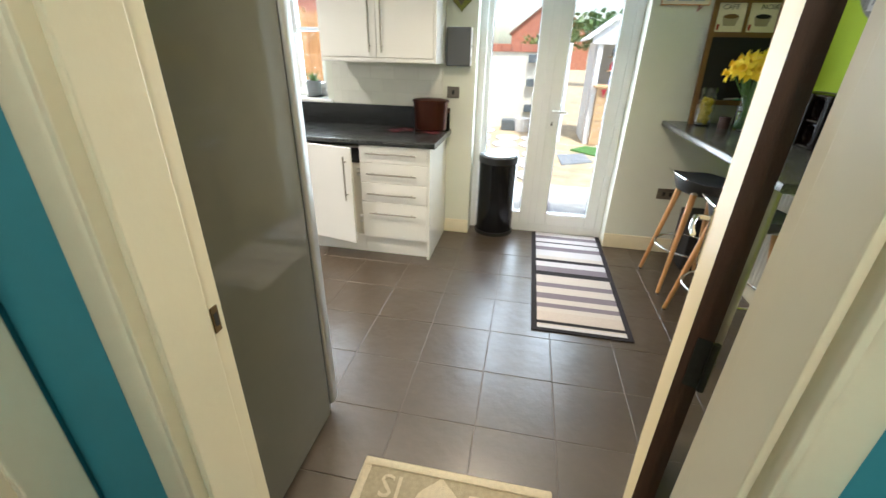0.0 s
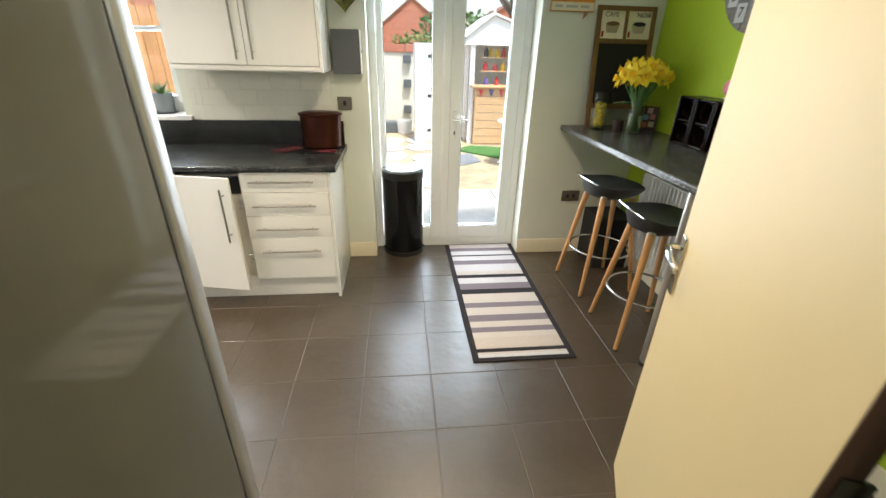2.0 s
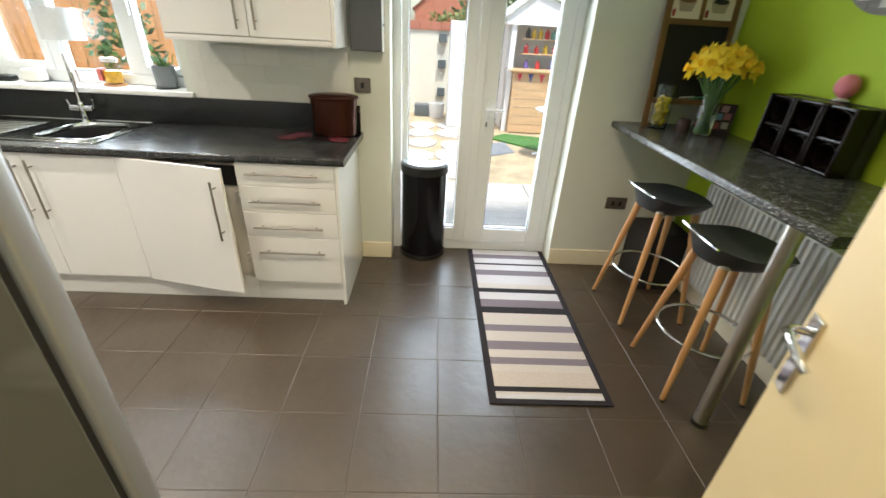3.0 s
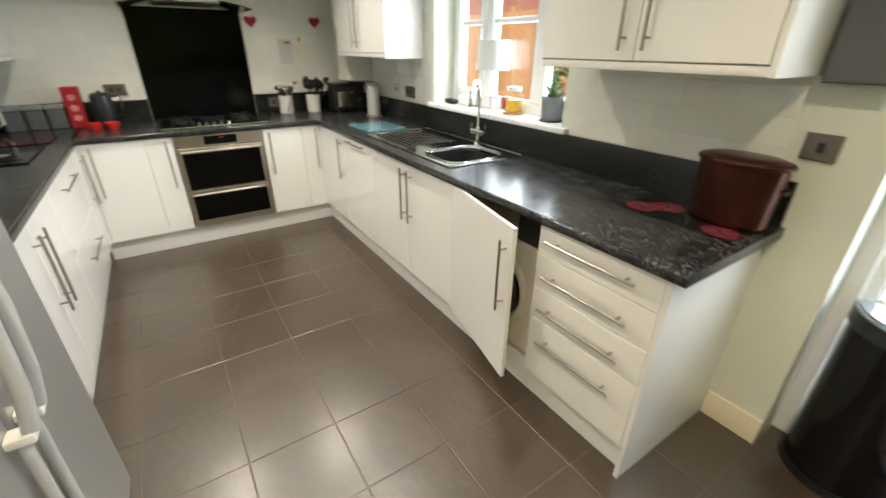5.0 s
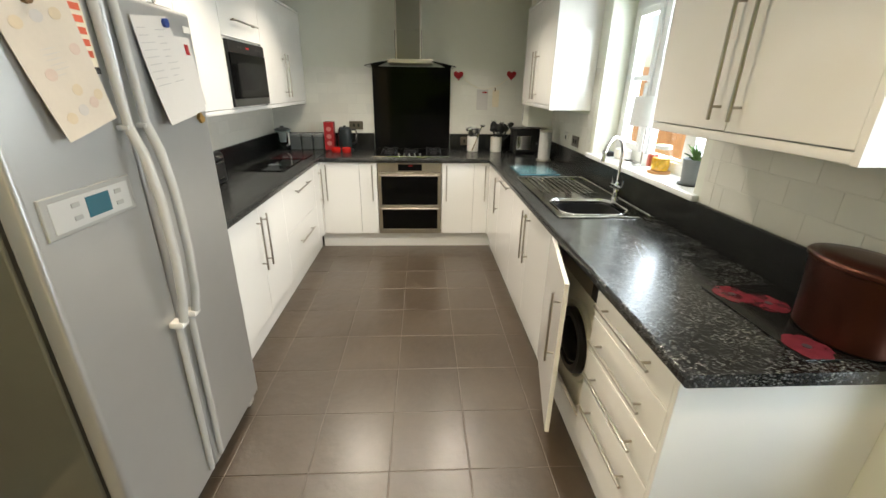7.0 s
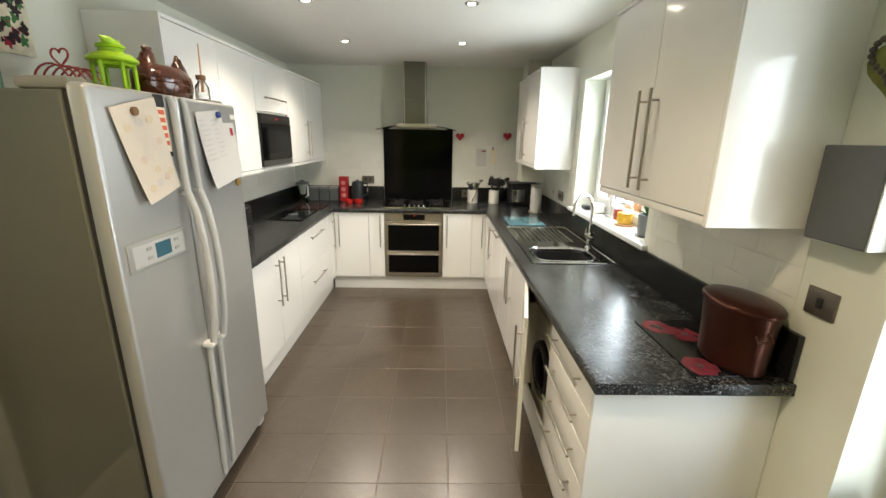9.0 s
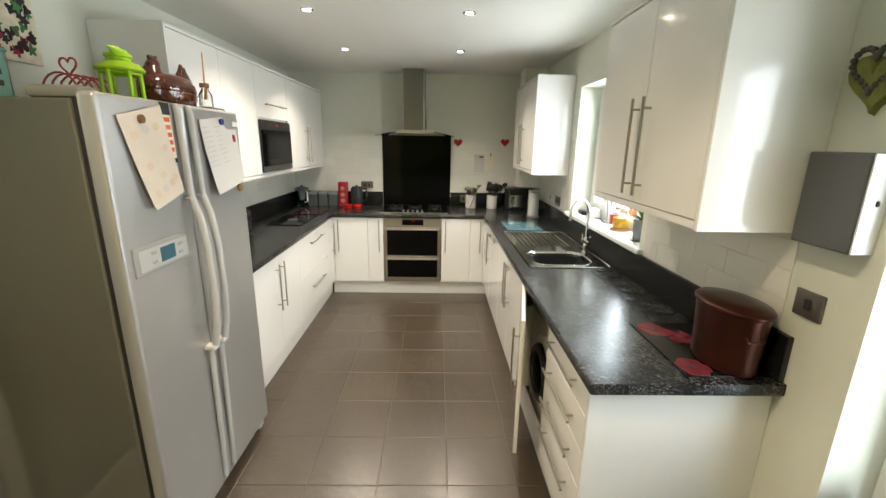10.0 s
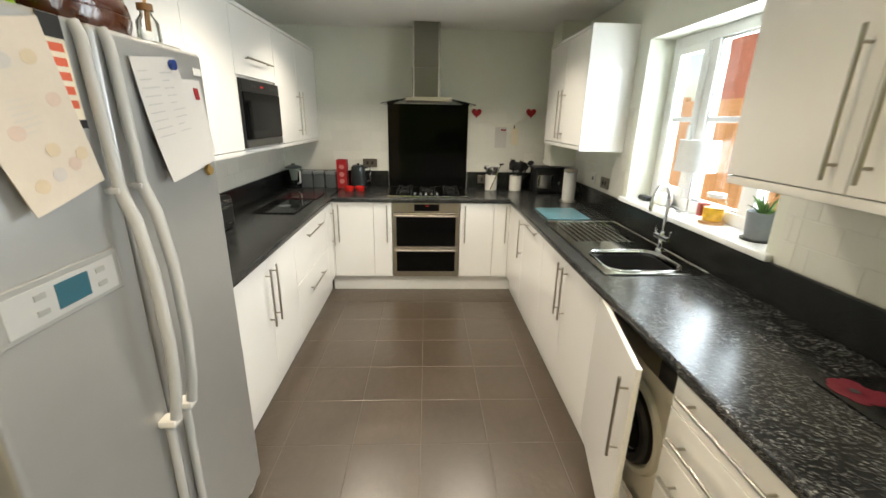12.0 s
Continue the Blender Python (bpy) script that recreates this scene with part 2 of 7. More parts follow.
def tube(bm, pts, r, seg=10, closed=False, mi=0, radii=None):
    """A round tube along points."""
    pts = [Vector(p) for p in pts]
    n = len(pts)
    rings = []
    side = None
    for i, p in enumerate(pts):
        a = pts[(i - 1) % n] if closed or i > 0 else p
        b = pts[(i + 1) % n] if closed or i < n - 1 else p
        d = (b - a).normalized()
        if side is None:
            side = d.orthogonal().normalized()
        side = (side - d * side.dot(d)).normalized()
        up = d.cross(side)
        rr = radii[i] if radii else r
        rings.append([bm.verts.new(p + rr * (math.cos(2 * math.pi * k / seg) * side + math.sin(2 * math.pi * k / seg) * up)) for k in range(seg)])
    pairs = list(zip(rings, rings[1:])) + ([(rings[-1], rings[0])] if closed else [])
    for a, b in pairs:
        for k in range(seg):
            f = bm.faces.new((a[k], a[(k + 1) % seg], b[(k + 1) % seg], b[k]))
            f.material_index = mi
    if not closed:
        for rg in (rings[0], rings[-1]):
            f = bm.faces.new(rg)
            f.material_index = mi
    return bm


def prism(bm, outline, axis, a, b, mi=0):
    """A flat outline of (u, v) pushed from a to b along axis; u, v are the two other axes in order."""
    def at(u, v, w):
        return {"x": (w, u, v), "y": (u, w, v), "z": (u, v, w)}[axis]
    lo, hi = [[bm.verts.new(at(u, v, w)) for u, v in outline] for w in (a, b)]
    n = len(outline)
    fs = [bm.faces.new(lo), bm.faces.new(hi)]
    for i in range(n):
        fs.append(bm.faces.new((lo[i], lo[(i + 1) % n], hi[(i + 1) % n], hi[i])))
    for f in fs:
        f.material_index = mi
    bmesh.ops.recalc_face_normals(bm, faces=fs)
    return bm


def arc(cx, cy, r, a0, a1, n):
    return [(cx + r * math.cos(radians(a0 + (a1 - a0) * i / n)), cy + r * math.sin(radians(a0 + (a1 - a0) * i / n))) for i in range(n + 1)]


# ---- the large structure ----
XW, XE, YS, YN, ZC = -4.36, 1.76, 0.72, 3.60, 2.435   # kitchen, inner faces
YH = 0.575                                            # hall side of the wall between
D0, D1 = -0.40, 0.474                                 # hall doorway
FX0, FX1, FZ = -0.285, 0.892, 2.12                    # garden door opening
WX0, WX1, WZ0, WZ1 = -2.775, -1.53, 1.085, 2.11       # window opening

bm = cube(XW - 0.1, XE + 0.1, YH, YN + 0.3, -0.12, -0.0022)
floor = solid("floor", bm, M["floorgrout"], "dark grey slate-effect tiled kitchen floor with pale joints", "floor", "structure")
hall_brown = mat("hall_floor_wood", (0.07, 0.035, 0.02), 0.45, vary=0.25, scale=3, stretch=(1, 9, 1))
solid("hall_floor", cube(-1.9, 1.9, -1.6, YH, -0.12, -0.002), hall_brown, "dark brown wooden hall floor", "floor", "structure")

bm = bmesh.new()
T = YN + 0.28
for x0, x1, z0, z1 in ((XW - 0.25, WX0, 0, ZC), (WX0, WX1, 0, WZ0), (WX0, WX1, WZ1, ZC), (WX1, FX0, 0, ZC), (FX0, FX1, FZ, ZC), (FX1, XE + 0.15, 0, ZC)):
    box(bm, x0, x1, YN, T, z0, z1)
solid("wall_north", bm, M["paint"], "pale cream painted outer wall with window and garden door openings", "wall", "structure")
bm = bmesh.new()
for x0, x1, z0, z1 in ((XW - 0.25, D0 - 0.03, 0, ZC), (D0 - 0.03, D1 + 0.03, 2.07, ZC), (D1 + 0.03, XE + 0.15, 0, ZC)):
    box(bm, x0, x1, YH + 0.02, YS, z0, z1)
solid("wall_south", bm, M["paint"], "pale painted inner wall with the hall doorway", "wall", "structure")
solid("wall_west", cube(XW - 0.25, XW, YS, YN, 0, ZC), M["paint"], "pale sage painted end wall behind the hob", "wall", "structure")
solid("wall_east", cube(XE, XE + 0.15, YS, YN, 0, ZC), M["lime"], "lime green painted end wall", "wall", "structure")
solid("ceiling", cube(XW - 0.25, XE + 0.15, YH + 0.02, T, ZC, ZC + 0.12), M["ceiling"], "plain off-white kitchen ceiling", "ceiling", "structure")
# hall
bm = bmesh.new()
for x0, x1, z0, z1 in ((-1.9, D0 - 0.03, 0, ZC), (D0 - 0.03, D1 + 0.03, 2.07, ZC), (D1 + 0.03, 1.9, 0, ZC)):
    box(bm, x0, x1, YH, YH + 0.018, z0, z1)
solid("hall_wall_north", bm, M["teal"], "teal painted hall wall beside the kitchen doorway", "wall", "structure")
solid("hall_wall_east", cube(1.55, 1.7, -1.6, YH, 0, ZC), M["teal"], "teal painted hall side wall", "wall", "structure")
bm = bmesh.new()
box(bm, -0.80, -0.66, 0.475, YH, 0, ZC)
box(bm, -0.80, -0.66, -0.36, 0.475, 2.06, ZC)
box(bm, -0.80, -0.66, -1.6, -0.36, 0, ZC)
solid("hall_wall_west", bm, M["teal"], "teal painted hall side wall with a second doorway", "wall", "structure")
solid("hall_wall_south", cube(-1.9, 1.9, -1.75, -1.6, 0, ZC), M["teal"], "teal painted hall end wall", "wall", "structure")
solid("hall_ceiling", cube(-1.9, 1.9, -1.75, YH + 0.018, ZC, ZC + 0.12), M["ceiling"], "plain off-white hall ceiling", "ceiling", "structure")

# skirting of the kitchen
def skirting(name, x0, x1, y0, y1, along):
    prof = [(0, 0), (0.018, 0), (0.018, 0.085), (0.012, 0.10), (0.010, 0.115), (0, 0.118)]
    bm = bmesh.new()
    if along == "n":
        prism(bm, [(y1 - u, v) for u, v in prof], "x", x0, x1)
    elif along == "e":
        prism(bm, [(x1 - u, v) for u, v in prof], "y", y0, y1)
    else:
        prism(bm, [(y0 + u, v) for u, v in prof], "x", x0, x1)
    return solid(name, bm, M["trim"], "cream painted moulded skirting board", "skirting", "structure")


skirting("baseboard", -0.498, FX0 - 0.001, 0, YN, "n")
skirting("baseboard", FX1 + 0.001, XE, 0, YN, "n")
skirting("baseboard", 0, XE, YS, YN - 0.02, "e")
skirting("baseboard", D1 + 0.10, XE - 0.02, YS, 0, "s")

# hall doorway: lining, stop and architraves
frame_1 = thing("door_frame_1", ((D0 + D1) / 2, 0.65, 0), "cream painted doorway lining between hall and kitchen", "door frame", kind="structure")
for s, x in ((-1, D0), (1, D1)):
    part("lining", cube(x, x + s * 0.03, 0.560, 0.735, 0, 2.05, 0.002), M["trim"], frame_1)
    part("door_stop", cube(x - s * 0.013, x, 0.585, 0.690, 0, 2.038, 0.003), M["trim"], frame_1)
    prof = [(0.0, 0.0), (0.066, 0.0), (0.066, 0.010), (0.052, 0.016), (0.030, 0.014), (0.012, 0.018), (0.004, 0.015), (0.0, 0.008)]
    bm = bmesh.new()
    prism(bm, [(x + s * (0.006 + u), YH - v) for u, v in prof], "z", 0, 2.11)
    part("architrave", bm, M["trim"], frame_1)
    bm = bmesh.new()
    prism(bm, [(x + s * (0.010 + u), YS + v) for u, v in prof], "z", 0, 2.11)
    part("architrave", bm, M["trim"], frame_1)
part("lining", cube(D0 + 0.001, D1 - 0.001, 0.560, 0.735, 2.038, 2.068), M["trim"], frame_1)
part("architrave", cube(D0 - 0.006, D1 + 0.006, YH - 0.016, YH, 2.046, 2.11), M["trim"], frame_1)
part("architrave", cube(D0 - 0.01, D1 + 0.01, YS, YS + 0.016, 2.046, 2.11), M["trim"], frame_1)
rust = mat("worn_brass", (0.18, 0.12, 0.05), 0.45, 0.8, vary=0.4, scale=40)
bm = cube(D0, D0 + 0.0025, 0.704, 0.722, 1.000, 1.056, 0.001)
part("strike_plate", bm, rust, frame_1, "worn brass latch plate")
part("latch_hole", cube(D0 + 0.002, D0 + 0.0035, 0.708, 0.718, 1.014, 1.042), M["seam"], frame_1)
frame_2 = thing("door_frame_2", (-0.66, 0.06, 0), "cream painted architrave of a second hall doorway", "door frame", kind="structure")
part("architrave", cube(-0.66, -0.642, 0.470, 0.560, 0, 2.12, 0.004), M["trim"], frame_2)
part("lining", cube(-0.80, -0.66, 0.445, 0.475, 0, 2.06), M["trim"], frame_2)
part("lining", cube(-0.80, -0.66, -0.36, -0.33, 0, 2.06), M["trim"], frame_2)
part("architrave", cube(-0.66, -0.642, -0.43, -0.34, 0, 2.12, 0.004), M["trim"], frame_2)
part("architrave", cube(-0.66, -0.642, -0.34, 0.47, 2.04, 2.12, 0.004), M["trim"], frame_2)
door_2 = thing("door_2", (-0.72, 0.06, 0), "closed dark brown wooden hall door", "door", kind="structure")
part("leaf", cube(-0.74, -0.70, -0.33, 0.445, 0.005, 2.03), M["darkwood"], door_2)

# kitchen door, standing open past a right angle
door_1 = thing("door_1", (0, 0, 0), "flush cream painted kitchen door standing open, dark raw hinge edge", "door", kind="structure")
DL = 0.838
part("leaf", box(bmesh.new(), 0.002, DL, -0.0375, 0.0, 0.012, 2.02, 0.002), M["doorpaint"], door_1)
part("edge_strip", cube(0.0, 0.0022, -0.0375, 0.0, 0.012, 2.02), M["darkwood"], door_1, "unpainted dark wood hinge edge")
for z in (0.25, 1.02, 1.80):
    bm = cube(-0.003, 0.0, -0.036, -0.014, z - 0.05, z + 0.05)
    rod(bm, (-0.004, -0.042, z - 0.05), (-0.004, -0.042, z + 0.05), 0.006)
    part("hinge", bm, mat("dark_hinge", (0.05, 0.05, 0.045), 0.4, 0.8, vary=0.3, scale=50) if z == 0.25 else bpy.data.materials["dark_hinge"], door_1)
for s, y in ((1, 0.0), (-1, -0.0375)):
    plate = part("handle_plate", cube(DL - 0.066, DL - 0.026, y, y + s * 0.008, 0.875, 1.065, 0.002), M["chrome"], door_1, "chrome lever plate")
    bm = bmesh.new()
    xh, zh = DL - 0.046, 1.028
    tube(bm, [(xh, y + s * 0.006, zh), (xh, y + s * 0.035, zh), (xh - 0.012, y + s * 0.048, zh), (xh - 0.06, y + s * 0.05, zh - 0.004), (xh - 0.10, y + s * 0.048, zh - 0.012), (xh - 0.115, y + s * 0.040, zh - 0.022)], 0.009)
    lever = part("lever", bm, M["chrome"], plate)
door_1.matrix_basis = pose(0.445, 0.803, 0, 0, 0, math.degrees(math.atan2(0.780, 0.330)))

# ---- garden door (pair of glazed leaves) ----
fd = thing("door_3", (0.326, 3.79, 0), "white plastic glazed double garden door, closed", "door", kind="structure")
Y0, Y1 = 3.765, 3.835
for x0, x1, z0, z1 in ((FX0, FX0 + 0.055, 0, FZ), (FX1 - 0.055, FX1, 0, FZ), (FX0 + 0.055, FX1 - 0.055, FZ - 0.055, FZ), (FX0 + 0.055, FX1 - 0.055, 0, 0.075)):
    part("outer_frame", cube(x0, x1, Y0, Y1, z0, z1, 0.004), M["upvc"], fd)
XM = 0.278


def leaf(x0, x1, g0, g1, z0, z1, gz0, gz1):
    y0, y1 = Y0 - 0.012, Y1 - 0.02
    lf = part("leaf", cube(x0, g0, y0, y1, z0, z1, 0.006), M["upvc"], fd)
    part("stile", cube(g1, x1, y0, y1, z0, z1, 0.006), M["upvc"], lf)
    part("bottom_rail", cube(g0, g1, y0 + 0.001, y1, z0, gz0, 0.006), M["upvc"], lf)
    part("top_rail", cube(g0, g1, y0 + 0.001, y1, gz1, z1, 0.006), M["upvc"], lf)
    ga = part("gasket", cube(g0 - 0.001, g0 + 0.004, y0 + 0.012, y0 + 0.03, gz0, gz1), M["seam"], lf)
    part("gasket", cube(g1 - 0.004, g1 + 0.001, y0 + 0.012, y0 + 0.03, gz0, gz1), M["seam"], lf)
    part("gasket", cube(g0, g1, y0 + 0.012, y0 + 0.03, gz0 - 0.001, gz0 + 0.004), M["seam"], lf)
    p = part("pane", cube(g0, g1, y0 + 0.028, y0 + 0.032, gz0, gz1), M["pane"], lf)
    p.visible_shadow = False
    return lf


leaf(FX0 + 0.058, XM - 0.003, -0.183, 0.167, 0.078, FZ - 0.06, 0.185, FZ - 0.15)
leaf_b = leaf(XM + 0.003, FX1 - 0.058, 0.40, 0.742, 0.078, FZ - 0.06, 0.185, FZ - 0.15)
part("meeting_strip", cube(XM - 0.028, XM + 0.03, Y0 - 0.026, Y0 - 0.013, 0.085, FZ - 0.07, 0.004), M["upvc"], fd)
hp = part("handle_plate", cube(0.330, 0.358, Y0 - 0.026, Y0 - 0.012, 0.93, 1.13, 0.004), M["upvc"], leaf_b, "white handle plate")
bm = bmesh.new()
tube(bm, [(0.344, Y0 - 0.02, 1.07), (0.344, Y0 - 0.06, 1.07), (0.355, Y0 - 0.07, 1.07), (0.445, Y0 - 0.07, 1.068)], 0.010)
part("lever", bm, M["upvc"], leaf_b)
part("keyhole", cube(0.339, 0.349, Y0 - 0.028, Y0 - 0.0255, 0.955, 0.985), M["seam"], leaf_b)

# ---- kitchen window ----
win = thing("window_1", ((WX0 + WX1) / 2, 3.78, WZ0), "white plastic casement window over the sink", "window", kind="structure")
WY0, WY1 = 3.765, 3.83
for x0, x1, z0, z1 in ((WX0, WX0 + 0.06, WZ0, WZ1), (WX1 - 0.06, WX1, WZ0, WZ1), (WX0 + 0.06, WX1 - 0.06, WZ1 - 0.06, WZ1), (WX0 + 0.06, WX1 - 0.06, WZ0 + 0.02, WZ0 + 0.085)):
    part("window_frame", cube(x0, x1, WY0, WY1, z0, z1, 0.005), M["upvc"], win)
WM_X = [-2.37, -1.91]
WB = [WX0 + 0.06] + WM_X + [WX1 - 0.06]
for xm in WM_X:
    part("mullion", cube(xm - 0.035, xm + 0.035, WY0, WY1, WZ0 + 0.085, WZ1 - 0.06, 0.005), M["upvc"], win)
for a, b, sash in ((WB[0], WB[1], 1), (WB[1], WB[2], 0), (WB[2], WB[3], 1)):
    a2, b2 = a + (0 if a == WB[0] else 0.035), b - (0 if b == WB[3] else 0.035)
    w = 0.045 if sash else 0.012
    y0 = WY0 - (0.012 if sash else -0.01)
    z0, z1 = WZ0 + 0.086, WZ1 - 0.061
    s = part("sash", cube(a2, a2 + w, y0, WY1 - 0.02, z0, z1, 0.004), M["upvc"], win)
    part("stile", cube(b2 - w, b2, y0, WY1 - 0.02, z0, z1, 0.004), M["upvc"], s)
    part("rail", cube(a2 + w, b2 - w, y0, WY1 - 0.02, z0, z0 + w, 0.004), M["upvc"], s)
    part("rail", cube(a2 + w, b2 - w, y0, WY1 - 0.02, z1 - w, z1, 0.004), M["upvc"], s)
    part("glazing_bar", cube(a2 + w, b2 - w, WY0 + 0.004, WY1 - 0.025, 1.615, 1.645, 0.003), M["upvc"], s)
    p = part("pane", cube(a2 + w, b2 - w, WY0 + 0.026, WY0 + 0.03, z0 + w, z1 - w), M["pane"], s)
    p.visible_shadow = False
    if sash:
        bm = cube((b2 if a == WB[0] else a2 + w) - 0.03, (b2 if a == WB[0] else a2 + w) - 0.012, y0 - 0.022, y0, 1.50, 1.60, 0.004)
        part("window_handle", bm, M["upvc"], s)
bm = cube(WX0 - 0.05, WX1 + 0.05, YN - 0.035, YN + 0.0, WZ0 - 0.012, WZ0 + 0.02, 0.008)
box(bm, WX0, WX1, YN - 0.004, WY0 + 0.03, WZ0 - 0.002, WZ0 + 0.0195)
part("window_sill", bm, M["upvc"], win, "white painted window board")

# ---- fitted units ----


def bar_handle(a, b, out, r=0.006, stand=0.032):
    """A straight bar handle from a to b, standing off along out."""
    a, b, out = Vector(a), Vector(b), Vector(out)
    d = (b - a).normalized()
    bm = bmesh.new()
    rod(bm, a + out * stand, b + out * stand, r, seg=12)
    n = (b - a).length
    for p in (a + d * 0.04, b - d * 0.04):
        rod(bm, p, p + out * (stand - 0.001), r * 0.75, seg=10)
    return bm


def unit(name, m, w, fronts, label, z0=0.15, z1=0.872, depth=0.57, front_t=0.019, category="kitchen unit", group=""):
    """A fitted unit in its own space: from x = 0 to w, the face at y = 0 looking to -y. fronts: (kind, x0, x1, z0, z1, handle a, handle b)."""
    u = thing(name, (0, 0, 0), label, category, group)
    part("body", cube(0.001, w - 0.001, front_t + 0.002, depth, z0, z1), M["carcass"], u)
    for kind, x0, x1, za, zb, ha, hb in fronts:
        g = 0.0015
        f = part(kind, cube(x0 + g, x1 - g, 0, front_t, za + g, zb - g, 0.0025), M["gloss"], u)
        if ha:
            part("handle", bar_handle((ha[0], 0, ha[1]), (hb[0], 0, hb[1]), (0, -1, 0)), M["handle"], f, "brushed nickel bar handle")
    u.matrix_basis = m
    return u


YD = 2.975   # faces of the window run
# window run, local x from west to east
def north(x0):
    return pose(x0, YD, 0)


unit("drawer_unit", north(-1.03), 0.51, [
    ("drawer_front", 0, 0.51, 0.745, 0.872, (0.06, 0.818), (0.433, 0.818)),
    ("drawer_front", 0, 0.51, 0.596, 0.745, (0.06, 0.667), (0.433, 0.667)),
    ("drawer_front", 0, 0.51, 0.447, 0.596, (0.06, 0.516), (0.433, 0.516)),
    ("drawer_front", 0, 0.51, 0.150, 0.447, (0.07, 0.362), (0.433, 0.362))], "white gloss four-drawer base unit with bar handles", group="base units under the window")
solid("end_panel", cube(-0.519, -0.500, YD - 0.002, YN - 0.002, 0, 0.872, 0.002), M["gloss"], "white gloss end panel of the base units", "end panel")
unit("sink_unit", north(-2.55), 0.92, [
    ("door", 0, 0.46, 0.15, 0.872, (0.42, 0.52), (0.42, 0.84)),
    ("door", 0.46, 0.92, 0.15, 0.872, (0.50, 0.52), (0.50, 0.84))], "white gloss double-door sink base unit", group="base units under the window", z1=0.70)
unit("dishwasher_unit", north(-3.115), 0.565, [
    ("door", 0, 0.565, 0.15, 0.872, (0.12, 0.845), (0.43, 0.845))], "white gloss integrated dishwasher front", category="dishwasher", group="base units under the window")
unit("corner_unit", north(-3.655), 0.54, [
    ("door", 0.0, 0.54, 0.15, 0.872, (0.50, 0.52), (0.50, 0.84))], "white gloss corner base unit with bar handle", group="base units under the window")
# washing machine bay door, ajar
wd = thing("washer_door", (0, 0, 0), "white gloss cupboard door hanging ajar before the washing machine", "cabinet door")
f = part("panel", cube(0, 0.595, 0, 0.019, 0.142, 0.870, 0.0025), M["gloss"], wd)
part("handle", bar_handle((0.555, 0, 0.49), (0.555, 0, 0.81), (0, -1, 0)), M["handle"], f, "brushed nickel bar handle")
for z in (0.26, 0.76):
    bm = cube(0.03, 0.075, 0.018, 0.032, z - 0.025, z + 0.025, 0.003)
    part("hinge", bm, M["steel"], wd)
wd.matrix_basis = pose(-1.628, YD - 0.004, 0, 0, 0, -11.8)

# hob run, facing east
XD = -3.665


def west(y0):
    return pose(XD, y0, 0, 0, 0, 90)


unit("corner_unit", west(1.335), 0.37, [("door", 0, 0.37, 0.15, 0.872, (0.055, 0.50), (0.055, 0.85))], "white gloss base unit beside the oven", group="base units by the oven")
unit("filler_unit", west(1.705), 0.17, [("door", 0, 0.17, 0.15, 0.872, (0.125, 0.50), (0.125, 0.85))], "narrow white gloss pull-out base unit", group="base units by the oven")
unit("filler_unit", west(2.505), 0.315, [("door", 0, 0.315, 0.15, 0.872, (0.045, 0.50), (0.045, 0.85))], "white gloss base unit with bar handle beside oven", group="base units by the oven")
unit("corner_unit", west(2.82), 0.15, [("door", 0, 0.15, 0.15, 0.872, (0.11, 0.50), (0.11, 0.85))], "narrow white gloss corner base unit", group="base units by the oven", depth=0.3)

# fridge-side run, facing north
YF = 1.325


def south(x0):
    return pose(x0, YF, 0, 0, 0, 180)


unit("double_unit", south(-1.64), 0.92, [
    ("door", 0, 0.46, 0.15, 0.872, (0.415, 0.48), (0.415, 0.82)),
    ("door", 0.46, 0.92, 0.15, 0.872, (0.505, 0.48), (0.505, 0.82))], "white gloss double-door base unit with bar handles", group="base units by the fridge")
unit("pan_drawer_unit", south(-2.56), 0.88, [
    ("drawer_front", 0, 0.88, 0.51, 0.872, (0.26, 0.785), (0.66, 0.785)),
    ("drawer_front", 0, 0.88, 0.15, 0.51, (0.26, 0.375), (0.66, 0.375))], "white gloss two-drawer pan unit", group="base units by the fridge")
unit("corner_unit", south(-3.44), 0.21, [("door", 0, 0.21, 0.15, 0.872, (0.155, 0.48), (0.155, 0.82))], "narrow white gloss corner base unit", group="base units by the fridge", depth=0.3)
for y0, y1 in ((1.308, 1.3345), (2.9705, 2.992)):
    solid("corner_post", cube(XD - 0.022, XD + 0.009, y0, y1, 0.15, 0.872, 0.002), M["gloss"], "narrow white gloss post closing the corner units", "filler post", group="corner posts")
solid("plinth", cube(-1.03, -0.52, YD + 0.045, YD + 0.062, 0, 0.15), M["gloss"], "white gloss plinth under the drawers", "plinth")
solid("plinth", cube(-4.3, -1.032, YD + 0.045, YD + 0.062, 0, 0.15), M["gloss"], "white gloss plinth under the window units", "plinth")
solid("plinth", cube(XD - 0.062, XD - 0.045, 1.30, 3.02, 0, 0.15), M["gloss"], "white gloss plinth under the oven units", "plinth")
solid("plinth", cube(-3.72, -1.64, YF - 0.062, YF - 0.045, 0, 0.15), M["gloss"], "white gloss plinth under the fridge-side units", "plinth")

# worktops, 40 mm with rounded front edges, cut out for the sink
WT0, WT1 = 0.872, 0.912


def nosing(y, s, n=5):
    r = 0.012
    return [(y - s * r + s * r * math.cos(radians(a)), WT1 - r + r * math.sin(radians(a))) for a in [90 - 90 * i / n for i in range(n + 1)]] + [(y - s * r + s * r * math.cos(radians(-a)), WT0 + r - r * math.sin(radians(a))) for a in [90 * i / n for i in range(n + 1)]]


